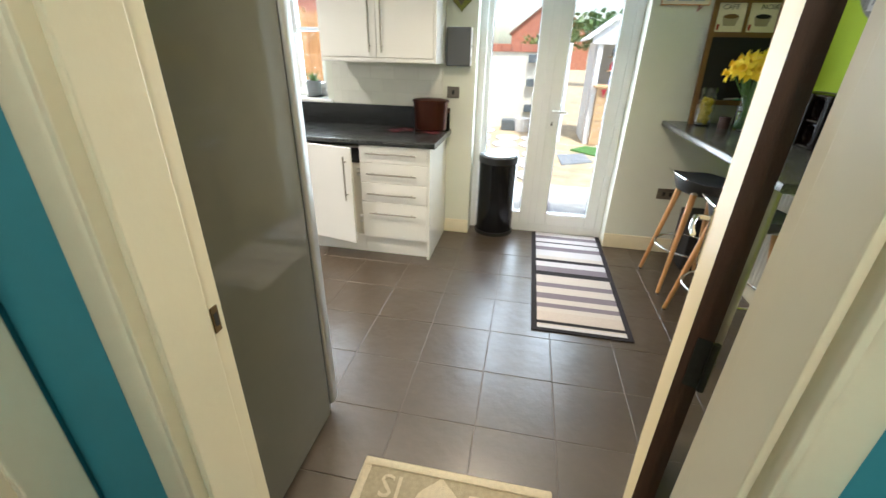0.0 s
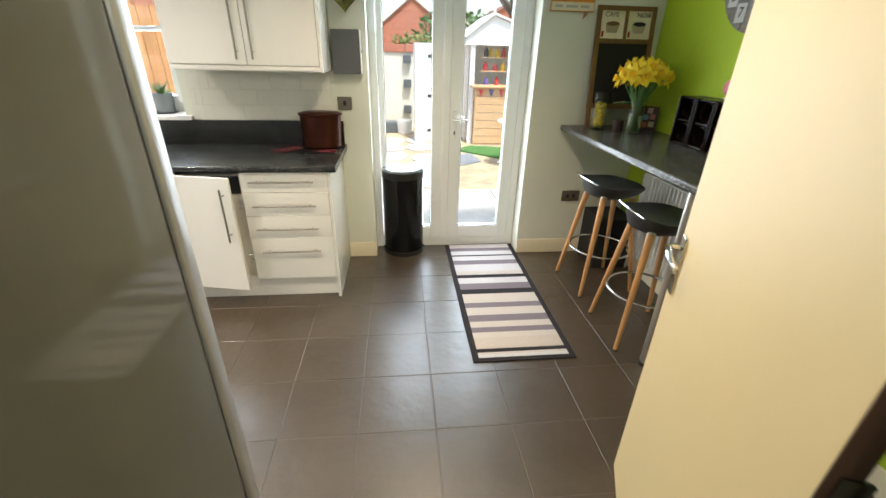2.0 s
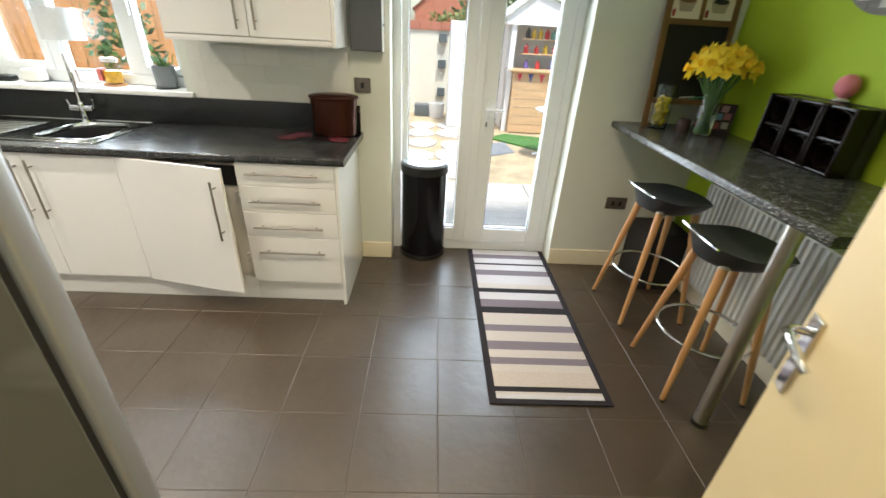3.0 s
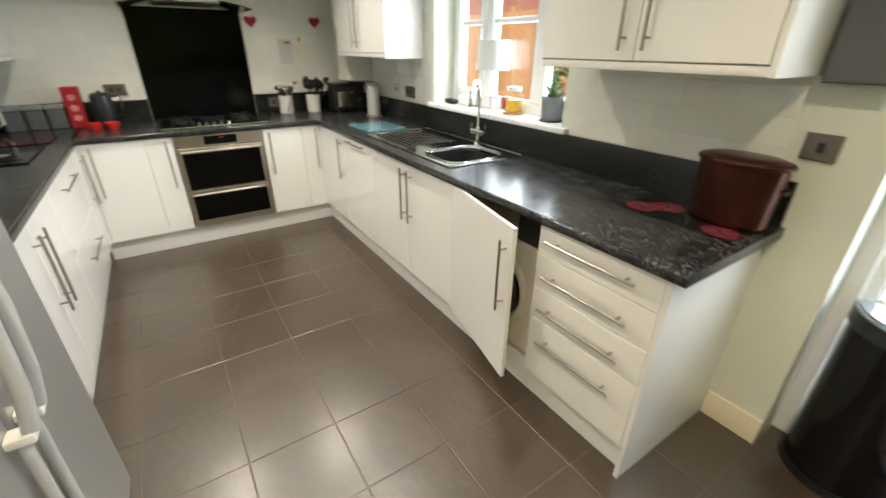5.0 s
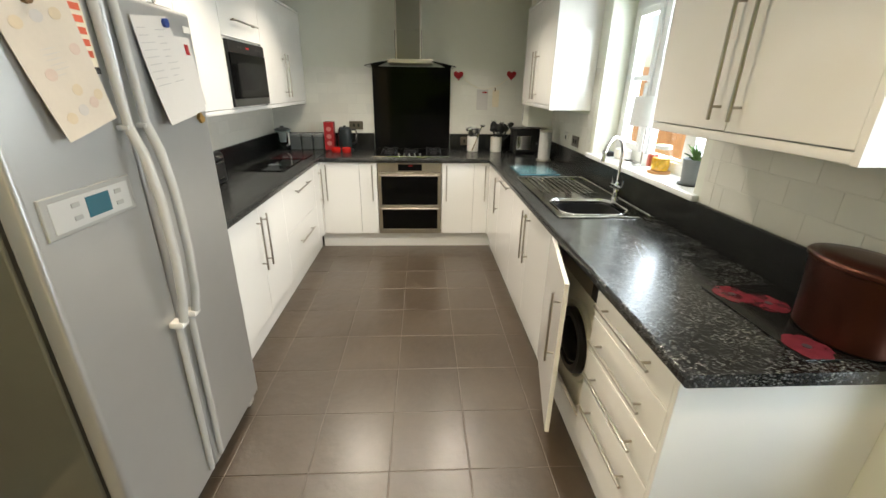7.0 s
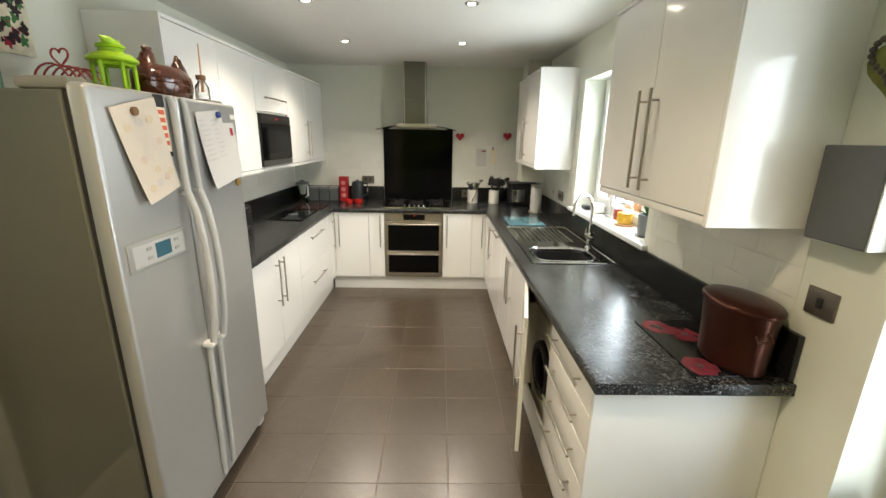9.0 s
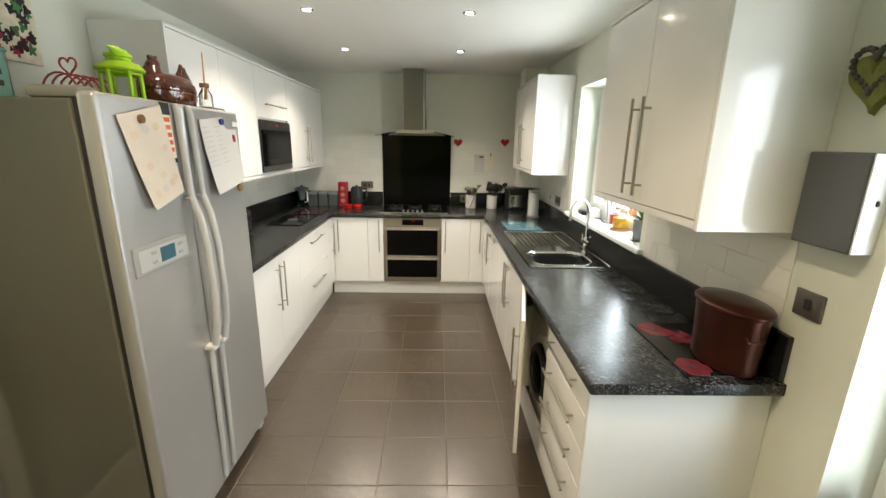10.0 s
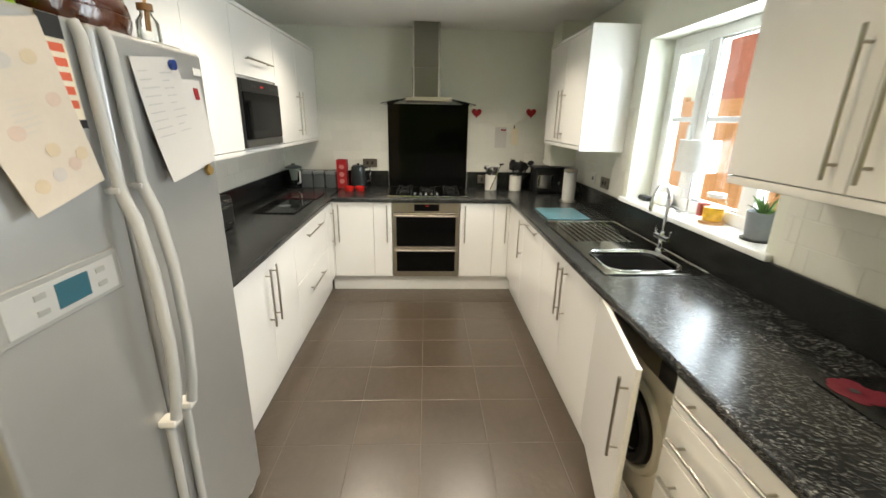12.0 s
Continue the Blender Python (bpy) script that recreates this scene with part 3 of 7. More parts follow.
SKX0, SKX1, SKY0, SKY1 = -2.80, -1.76, 3.055, 3.545   # sink cut-out
wk = thing("worktop", (-2.4, 3.3, WT0), "black speckled laminate worktop round the sink", "worktop")
for x0, x1 in ((-0.463, SKX1), (SKX0, XW)):
    part("slab", prism(bmesh.new(), [(YN - 0.001, WT1)] + nosing(2.953, -1) + [(YN - 0.001, WT0)], "x", x0, x1), M["worktop"], wk, "", 30)
part("front_strip", prism(bmesh.new(), [(SKY0, WT1)] + nosing(2.953, -1) + [(SKY0, WT0)], "x", SKX1, SKX0), M["worktop"], wk, "", 30)
part("back_strip", cube(SKX0, SKX1, SKY1, YN - 0.001, WT0, WT1), M["worktop"], wk)
bm = bmesh.new()
prism(bm, [(XW + 0.001, WT1)] + nosing(XD + 0.02, 1) + [(XW + 0.001, WT0)], "y", YS + 0.6, 2.952)
solid("worktop", bm, M["worktop"], "black speckled laminate worktop round the hob", "worktop", angle=30)
bm = bmesh.new()
prism(bm, [(YS + 0.001, WT1)] + nosing(YF + 0.018, 1) + [(YS + 0.001, WT0)], "x", XW + 0.001, -1.56)
solid("worktop", bm, M["worktop"], "black speckled laminate worktop beside the fridge", "worktop", angle=30)
for x0, x1, y0, y1 in ((XW, -0.475, YN - 0.022, YN - 0.001), (XW + 0.001, -1.56, YS + 0.001, YS + 0.022)):
    solid("upstand", cube(x0, x1, y0, y1, WT1, 1.075, 0.004), M["upstand"], "black speckled laminate upstand behind worktop", "upstand")
for y0, y1 in ((YS + 0.023, 1.79), (2.62, YN - 0.023)):
    solid("upstand", cube(XW + 0.001, XW + 0.022, y0, y1, WT1, 1.075, 0.004), M["upstand"], "black speckled laminate upstand beside the hob", "upstand")

# wall units
def wall_unit(name, m, w, z0, z1, depth, fronts, label, group, pelmet=True):
    u = unit(name, m, w, fronts, label, z0, z1, depth, 0.019, "wall cupboard", group)
    if pelmet:
        part("light_pelmet", cube(0.0, w, 0.004, 0.024, z0 - 0.028, z0 + 0.001, 0.003), M["gloss"], u)
    part("cornice", cube(-0.002, w + 0.002, -0.004, 0.03, z1 + 0.001, z1 + 0.022, 0.004), M["gloss"], u)
    return u


YU = 3.255
u = wall_unit("wall_unit", pose(-1.39, YU, 0), 0.845, 1.435, 2.195, 0.344, [
    ("door", 0, 0.43, 1.437, 2.195, (0.385, 1.47), (0.385, 1.84)),
    ("door", 0.43, 0.845, 1.437, 2.195, (0.475, 1.47), (0.475, 1.84))], "white gloss double-door wall cupboard by the garden door", "wall cupboards on the window wall")
part("end_panel", cube(0.846, 0.866, -0.003, 0.343, 1.405, 2.214, 0.002), M["gloss"], u)
u = wall_unit("wall_unit", pose(-3.86, YU + 0.025, 0), 0.92, 1.435, 2.20, 0.319, [
    ("door", 0, 0.46, 1.437, 2.20, (0.415, 1.47), (0.415, 1.84)),
    ("door", 0.46, 0.92, 1.437, 2.20, (0.505, 1.47), (0.505, 1.84))], "white gloss double-door wall cupboard near the hob", "wall cupboards on the window wall")
part("end_panel", cube(0.921, 0.939, -0.003, 0.318, 1.402, 2.225, 0.002), M["gloss"], u)
solid("pipe_boxing", cube(-4.12, -3.862, 3.36, YN - 0.001, 1.20, ZC - 0.001, 0.002), M["paint"], "white painted boxed-in pipes in the corner", "boxing", "structure")

YB = 1.09
def south_wall(x0):
    return pose(x0, YB, 0, 0, 0, 180)


G = "wall cupboards round the microwave"
u = wall_unit("wall_unit", south_wall(-1.56), 0.99, 1.40, 2.20, 0.368, [
    ("door", 0, 0.495, 1.402, 2.20, None, None), ("door", 0.495, 0.99, 1.402, 2.20, None, None)], "white gloss wall cupboard beside the fridge", G)
part("end_panel", cube(-0.019, -0.001, -0.003, 0.368, 1.372, 2.222, 0.002), M["gloss"], u)
wall_unit("microwave_housing", south_wall(-2.55), 0.66, 1.40, 2.20, 0.368, [
    ("flap", 0, 0.66, 1.83, 2.20, (0.13, 1.935), (0.56, 1.935))], "white gloss wall housing with flap above the microwave", G)
wall_unit("wall_unit", south_wall(-3.21), 1.148, 1.40, 2.20, 0.368, [
    ("door", 0, 0.52, 1.402, 2.20, (0.475, 1.45), (0.475, 1.80)), ("door", 0.52, 1.148, 1.402, 2.20, (0.565, 1.45), (0.565, 1.80))], "white gloss double-door wall cupboard in the corner", G)

# ---- more materials ----
M["red"] = mat("red_card", (0.33, 0.012, 0.016), 0.45, vary=0.1, scale=10)
M["redgloss"] = mat("red_enamel", (0.55, 0.02, 0.015), 0.2, vary=0.05, scale=10)
M["lime_enamel"] = mat("lime_enamel", (0.30, 0.52, 0.01), 0.3, vary=0.08, scale=15, bump=0.03)
M["brownglaze"] = mat("brown_glaze", (0.062, 0.015, 0.005), 0.10, vary=0.55, scale=18, coat=0.6, bump=0.35, bump_scale=38)
M["copper"] = mat("dark_copper", (0.062, 0.019, 0.011), 0.30, 0.75, vary=0.15, scale=9)
M["beech"] = mat("beech_wood", (0.52, 0.27, 0.10), 0.4, vary=0.15, scale=6, stretch=(5, 5, 0.7))
M["oak"] = mat("stained_frame_wood", (0.17, 0.085, 0.025), 0.55, vary=0.2, scale=8, stretch=(3, 3, 1))
M["leather"] = mat("dark_grey_leather", (0.030, 0.033, 0.036), 0.42, vary=0.15, scale=20, bump=0.15, bump_scale=160)
M["board"] = mat("chalkboard", (0.008, 0.008, 0.008), 0.7, vary=0.3, scale=5)
M["paper"] = mat("white_paper", (0.58, 0.56, 0.53), 0.8, vary=0.02, scale=5)
M["creampaper"] = mat("cream_paper", (0.74, 0.66, 0.50), 0.8, vary=0.05, scale=8)
M["greyink"] = mat("grey_ink", (0.44, 0.43, 0.42), 0.8)
M["whitecer"] = mat("white_ceramic", (0.74, 0.72, 0.67), 0.2, vary=0.03, scale=8)
M["greytin"] = mat("grey_tin", (0.10, 0.11, 0.11), 0.4, vary=0.1, scale=10)
M["potgrey"] = mat("grey_pot", (0.20, 0.22, 0.235), 0.55, vary=0.08, scale=8, bump=0.05)
M["teal_glass"] = glass_mat("teal_glass", (0.34, 0.66, 0.70), 0.05)
M["leaf"] = mat("leaf_green", (0.05, 0.11, 0.02), 0.5, vary=0.3, scale=15)
M["stem"] = mat("stem_green", (0.10, 0.22, 0.04), 0.45, vary=0.2, scale=20)
M["daff"] = mat("daffodil_yellow", (0.88, 0.66, 0.015), 0.55, vary=0.12, scale=30)
M["daffcup"] = mat("daffodil_cup", (0.88, 0.58, 0.012), 0.55, vary=0.1, scale=30)
M["grey_screen"] = mat("grey_cover", (0.10, 0.103, 0.108), 0.4, vary=0.05, scale=4)
M["rad"] = mat("radiator_enamel", (0.72, 0.71, 0.66), 0.3, vary=0.02, scale=5)
M["sinksteel"] = mat("sink_steel", (0.60, 0.60, 0.58), 0.11, 1.0, vary=0.05, scale=25, rough_vary=0.04)
M["rugdark"] = mat("rug_dark", (0.017, 0.013, 0.016), 0.95, vary=0.2, scale=90, bump=0.5, bump_scale=500)
M["rugcream"] = mat("rug_cream", (0.56, 0.50, 0.45), 0.95, vary=0.08, scale=90, bump=0.5, bump_scale=500)
M["rugwhite"] = mat("rug_white", (0.58, 0.55, 0.56), 0.95, vary=0.08, scale=90, bump=0.5, bump_scale=500)
M["rugmauve"] = mat("rug_mauve", (0.20, 0.165, 0.19), 0.95, vary=0.1, scale=90, bump=0.5, bump_scale=500)
M["rugtan"] = mat("rug_tan", (0.54, 0.46, 0.40), 0.95, vary=0.1, scale=90, bump=0.5, bump_scale=500)
M["matpile"] = mat("doormat_pile", (0.42, 0.35, 0.23), 0.95, vary=0.15, scale=60, bump=0.7, bump_scale=400)
M["matpale"] = mat("doormat_pale_pile", (0.66, 0.57, 0.40), 0.95, vary=0.1, scale=60, bump=0.7, bump_scale=400)
M["shade"] = mat("white_lamp_shade", (0.66, 0.68, 0.68), 0.8, vary=0.04, scale=40)


def sheet(bm, tl, tr, bl, br, out, curl=0.0, n=8, thick=0.0012, mi=0):
    """A sheet of paper over four corners, curling off along out towards its foot."""
    tl, tr, bl, br, out = (Vector(v) for v in (tl, tr, bl, br, out))
    grid = []
    for k in (0, 1):
        rows = []
        for j in range(n + 1):
            v = j / n
            rows.append([bm.verts.new(tl.lerp(tr, i / n).lerp(bl.lerp(br, i / n), v) + out * (curl * v * v * (0.6 + 0.4 * math.cos(2.2 * i / n)) + k * thick)) for i in range(n + 1)])
        grid.append(rows)
    fs = []
    for k in (0, 1):
        for j in range(n):
            for i in range(n):
                fs.append(bm.faces.new((grid[k][j][i], grid[k][j][i + 1], grid[k][j + 1][i + 1], grid[k][j + 1][i])))
    ring = [(0, i) for i in range(n)] + [(i, n) for i in range(n)] + [(n, n - i) for i in range(n)] + [(n - i, 0) for i in range(n)]
    for (a, b), (c, d) in zip(ring, ring[1:] + ring[:1]):
        fs.append(bm.faces.new((grid[0][a][b], grid[0][c][d], grid[1][c][d], grid[1][a][b])))
    bmesh.ops.recalc_face_normals(bm, faces=fs)
    for f in fs:
        f.material_index = mi
    return bm


def words(text, size, m, material, parent, thick=0.001, name="lettering"):
    """Lettering as a mesh, lying in its own x-y plane, placed by m."""
    cu = bpy.data.curves.new(name, "FONT")
    cu.body, cu.size, cu.extrude, cu.align_x, cu.align_y, cu.resolution_u = text, size, thick / 2, "CENTER", "CENTER", 2
    tmp = bpy.data.objects.new(name, cu)
    scene.collection.objects.link(tmp)
    me = bpy.data.meshes.new_from_object(tmp.evaluated_get(bpy.context.evaluated_depsgraph_get()))
    bpy.data.objects.remove(tmp)
    me.transform(Matrix.Translation(-BASE[parent]) @ m)
    me.materials.clear()
    me.materials.append(material)
    me.name = name
    ob = new(name, me)
    ob.parent = parent
    BASE[ob] = BASE[parent]
    return ob


def heart_outline(c, r, n=24):
    pts = []
    for i in range(n):
        t = 2 * math.pi * i / n
        pts.append((c[0] + r * 0.0625 * 16 * math.sin(t) ** 3, c[1] + r * 0.0625 * (13 * math.cos(t) - 5 * math.cos(2 * t) - 2 * math.cos(3 * t) - math.cos(4 * t))))
    return pts


# ---- ceiling spotlights ----
WARM = (1.0, 0.79, 0.53)
bulb = glow_mat("spot_bulb", (1.0, 0.88, 0.68), 45.0)
first = None
for x in (-3.16, -2.085, -1.01, 0.065):
    for y in (1.645, 2.64):
        if first is None:
            first = thing("ceiling_spotlight", (0, 0, 0), "lit recessed ceiling spotlight with chrome ring", "spotlight", "ceiling spotlights")
            bm = lathe(bmesh.new(), (0, 0, 0), [(0.030, 0.010), (0.031, -0.003), (0.036, -0.006), (0.043, -0.003), (0.044, 0.0)])
            part("ring", bm, M["chrome"], first)
            part("bulb", lathe(bmesh.new(), (0, 0, 0), [(0.0, -0.001), (0.020, -0.001), (0.029, 0.004)]), bulb, first, "glowing lamp face")
            first.matrix_basis = pose(x, y, ZC)
        else:
            copy_thing(first, pose(x, y, ZC))
        lamp = new("spot_lamp", bpy.data.lights.new("spot_lamp", "SPOT"))
        lamp.data.energy, lamp.data.color, lamp.data.spot_size, lamp.data.spot_blend, lamp.data.shadow_soft_size = SPOT_W * (1.75 if x < -2 else 1.4 if x > 0 else 0.40), (1.0, 0.89, 0.73) if x < -2 else WARM, radians(125), 0.7, 0.03
        lamp.location = (x, y, ZC - 0.012)
# added fill light with a shade, out of view, to brighten hall and doorway
hl = new("hall_fill_lamp", bpy.data.lights.new("hall_fill_lamp", "POINT"))
hl.data.energy, hl.data.color, hl.data.shadow_soft_size = HALL_W, (1.0, 0.86, 0.66), 0.10
hl.location = (0.45, -0.75, 2.25)
lampshade = thing("hall_ceiling_lamp", (0.45, -0.75, ZC), "small white ceiling lamp added unseen in the hall", "ceiling lamp")
part("shade", lathe(bmesh.new(), (0.45, -0.75, ZC), [(0.05, 0), (0.13, -0.03), (0.14, -0.06), (0.14, -0.075)]), M["shade"], lampshade)

# ---- fridge freezer ----
fr = thing("fridge_freezer", (-1.02, 1.1, 0), "tall silver side-by-side fridge freezer covered in notes", "fridge")
FX_L, FX_R, FXS = -1.458, -0.574, -0.984
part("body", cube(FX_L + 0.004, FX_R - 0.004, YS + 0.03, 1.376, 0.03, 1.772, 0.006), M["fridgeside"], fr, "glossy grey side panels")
part("kick_grille", cube(FX_L + 0.02, FX_R - 0.02, 1.25, 1.40, 0.012, 0.06, 0.004), M["lightgrey"], fr)
part("door_seal", cube(FX_L + 0.012, FX_R - 0.012, 1.376, 1.392, 0.07, 1.768), M["seam"], fr)
doors = []
for x0, x1 in ((FXS + 0.003, FX_R), (FX_L, FXS - 0.003)):
    d = part("door", cube(x0, x1, 1.392, 1.450, 0.062, 1.792, 0.014, 4), M["fridge"], fr, "silver door front")
    doors.append(d)
for d, x, s in ((doors[0], FXS + 0.040, 1), (doors[1], FXS - 0.040, -1)):
    bm = bmesh.new()
    tube(bm, [(x, 1.452, 1.785), (x, 1.462, 1.76), (x, 1.468, 1.60), (x, 1.474, 1.43)], 0.013, 12)
    tube(bm, [(x, 1.474, 1.43), (x, 1.496, 1.36), (x, 1.512, 1.22), (x, 1.515, 1.03), (x, 1.506, 0.88), (x, 1.490, 0.79)], 0.0148, 12)
    tube(bm, [(x, 1.470, 0.785), (x, 1.466, 0.60), (x, 1.461, 0.30), (x, 1.456, 0.10)], 0.012, 12)
    part("grip", bm, M["lightgrey"], d, "long bowed pale grey grip")
    part("grip_bracket", cube(x - 0.022, x + 0.022, 1.449, 1.498, 0.770, 0.792, 0.006), M["whitecer"], d)
    part("grip_bracket", cube(x - 0.017, x + 0.017, 1.449, 1.482, 1.425, 1.44, 0.004), M["lightgrey"], d)
p = part("control_panel", cube(-0.915, -0.608, 1.449, 1.457, 1.203, 1.304, 0.003), mat("panel_silver", (0.36, 0.36, 0.34), 0.35, 0.3, vary=0.03), doors[0], "pale grey control panel")
part("inset", cube(-0.897, -0.628, 1.457, 1.4585, 1.215, 1.290, 0.0006), mat("inset_silver", (0.48, 0.48, 0.46), 0.4, 0.2, vary=0.03), p)
part("display", cube(-0.818, -0.736, 1.458, 1.460, 1.227, 1.280, 0.0006), glow_mat("lcd", (0.008, 0.06, 0.08), 0.3), p, "dark teal display")
for x in (-0.852, -0.702):
    for z in (1.238, 1.270):
        part("button", cube(x - 0.013, x + 0.013, 1.458, 1.4605, z - 0.006, z + 0.006, 0.001), bpy.data.materials["panel_silver"], p)
for x0, x1 in ((-0.665, -0.582), (-1.452, -1.32)):
    part("hinge_cover", cube(x0, x1, 1.245, 1.40, 1.773, 1.808, 0.010), M["hingegrey"], fr)
part("badge", cube(-1.44, -1.395, 1.449, 1.4525, 1.722, 1.745, 0.002), M["whitecer"], doors[1])
for x in (-1.42, -0.63):
    part("foot", cube(x - 0.03, x + 0.03, 1.36, 1.425, 0.0, 0.06, 0.01), M["whitecer"], fr)
for x in (-1.42, -0.63):
    part("foot", cube(x - 0.03, x + 0.03, 0.80, 0.86, 0.0, 0.032, 0.005), M["seam"], fr)

# notes on the fridge
def note(name, tl, tr, bl, br, curl, material, label, marks=(), y=1.452):
    o = thing(name, ((tl[0] + br[0]) / 2, y, br[1]), label, "note")
    s = part("sheet", sheet(bmesh.new(), *[(x, y, z) for x, z in (tl, tr, bl, br)], (0, 1, 0), curl), material, o)
    TL, TR, BL, BR = (Vector((x, y + 0.0022, z)) for x, z in (tl, tr, bl, br))

    def at(u, v):
        p = TL.lerp(TR, u).lerp(BL.lerp(BR, u), v)
        return p + Vector((0, curl * v * v * (0.6 + 0.4 * math.cos(2.2 * u)), 0))
    for u0, u1, v0, v1, mk in marks:
        bm = bmesh.new()
        if mk in blobs:
            ring_ = [at((u0 + u1) / 2 + (u1 - u0) / 2 * math.cos(k * 0.5236), (v0 + v1) / 2 + (v1 - v0) / 2 * math.sin(k * 0.5236)) for k in range(12)]
            up_ = [bm.verts.new(p + Vector((0, 0.0002, 0))) for p in ring_]
            dn_ = [bm.verts.new(p) for p in ring_]
            bm.faces.new(up_)
            for k in range(12):
                bm.faces.new((up_[k], dn_[k], dn_[(k + 1) % 12], up_[(k + 1) % 12]))
            bmesh.ops.recalc_face_normals(bm, faces=bm.faces)
        else:
            q = [at(u0, v0), at(u1, v0), at(u0, v1), at(u1, v1)]
            sheet(bm, *q, (0, 1, 0), 0.0, 3, 0.0006)
        part("print", bm, mk, o)
    return o


soft_yellow = mat("print_yellow", (0.60, 0.49, 0.34), 0.8)
soft_blue = mat("print_blue", (0.54, 0.50, 0.46), 0.8)
soft_pink = mat("print_pink", (0.58, 0.45, 0.37), 0.8)
blobs = (soft_yellow, soft_blue, soft_pink)
orange_ink = mat("print_orange", (0.62, 0.11, 0.05), 0.7)
rr = random.Random(3)
dots = [(u, u + 0.17, v, v + 0.085, m) for u, v, m in ((0.12, 0.18, soft_yellow), (0.40, 0.16, soft_blue), (0.66, 0.16, soft_yellow), (0.72, 0.40, soft_pink), (0.20, 0.52, soft_pink), (0.45, 0.66, soft_yellow), (0.14, 0.82, soft_yellow), (0.38, 0.80, soft_blue), (0.62, 0.78, soft_pink), (0.76, 0.74, soft_yellow))]
dots += [(0.30, 0.30 + rr.uniform(0.2, 0.36), 0.40 + 0.035 * i, 0.406 + 0.035 * i, soft_blue) for i in range(6)]
note("wall_planner", (-0.637, 1.727), (-0.852, 1.776), (-0.722, 1.418), (-0.916, 1.462), 0.020, mat("peach_paper", (0.60, 0.53, 0.44), 0.8, vary=0.05, scale=9), "cream printed chart pinned crookedly to the fridge", dots, 1.458)
bars = [(0.15, 0.85, 0.24 + 0.125 * i, 0.315 + 0.125 * i, orange_ink) for i in range(5)] + [(0.0, 1.0, 0.0, 0.2, M["board"]), (0.0, 1.0, 0.92, 1.0, M["board"])]
note("takeaway_leaflet", (-0.853, 1.787), (-0.908, 1.787), (-0.866, 1.572), (-0.920, 1.572), 0.0, M["creampaper"], "cream leaflet with orange bars on the fridge", bars, 1.452)
lines = []
for i in range(9):
    lines += [(0.07, 0.07 + rr.uniform(0.2, 0.34), 0.10 + 0.065 * i, 0.108 + 0.065 * i, M["greyink"]), (0.52, 0.52 + rr.uniform(0.12, 0.3), 0.12 + 0.062 * i, 0.128 + 0.062 * i, M["greyink"])]
note("menu_sheet", (-1.090, 1.738), (-1.281, 1.760), (-1.138, 1.422), (-1.420, 1.458), 0.026, M["paper"], "white printed list curling off the fridge door", lines, 1.458)
note("reminder_note", (-1.318, 1.705), (-1.415, 1.708), (-1.372, 1.480), (-1.452, 1.475), 0.012, M["paper"], "white note with red mark on the fridge", [(0.50, 0.78, 0.10, 0.25, M["red"])], 1.452)
for name, x, z, m in (("round_magnet", -0.738, 1.722, M["oak"]), ("round_magnet", -1.262, 1.738, mat("blue_magnet", (0.02, 0.05, 0.22), 0.3))):
    bm = bmesh.new()
    rod(bm, (x, 1.460, z), (x, 1.470, z), 0.014)
    solid(name, bm, m, "small round magnet holding a note", "magnet")
bm = prism(bmesh.new(), [(-1.385, 1.41), (-1.368, 1.43), (-1.385, 1.452), (-1.398, 1.437), (-1.412, 1.43), (-1.405, 1.415)], "y", 1.452, 1.462)
solid("novelty_magnet", bm, mat("gold_magnet", (0.45, 0.28, 0.08), 0.35, 0.5), "gold novelty fridge magnet", "magnet")

# ---- on top of the fridge ----
ZF = 1.774
lan = thing("lantern", (-0.845, 1.33, ZF), "lime green metal candle lantern on the fridge", "lantern")
c = (-0.845, 1.33, ZF)
part("base", lathe(bmesh.new(), c, [(0, 0), (0.085, 0), (0.088, 0.012), (0.080, 0.022), (0, 0.022)], 6), M["lime_enamel"], lan)
part("roof", lathe(bmesh.new(), c, [(0.082, 0.165), (0.098, 0.172), (0.098, 0.182), (0.078, 0.205), (0.050, 0.214), (0.048, 0.232), (0.056, 0.238), (0.054, 0.250), (0.034, 0.262), (0, 0.264)], 24), M["lime_enamel"], lan)
for i in range(6):
    a = radians(60 * i)
    a2 = radians(60 * i + 60)
    p0, p1 = Vector((math.cos(a) * 0.076, math.sin(a) * 0.076, 0)), Vector((math.cos(a2) * 0.076, math.sin(a2) * 0.076, 0))
    bm = bmesh.new()
    rod(bm, Vector(c) + p0 + Vector((0, 0, 0.02)), Vector(c) + p0 + Vector((0, 0, 0.168)), 0.0095, seg=6)
    part("post", bm, M["lime_enamel"], lan)
    bm = sheet(bmesh.new(), Vector(c) + p0 * 0.95 + Vector((0, 0, 0.165)), Vector(c) + p1 * 0.95 + Vector((0, 0, 0.165)), Vector(c) + p0 * 0.95 + Vector((0, 0, 0.022)), Vector(c) + p1 * 0.95 + Vector((0, 0, 0.022)), (p0 + p1).normalized(), 0, 1, 0.0015)
    part("pane", bm, M["pane"], lan)

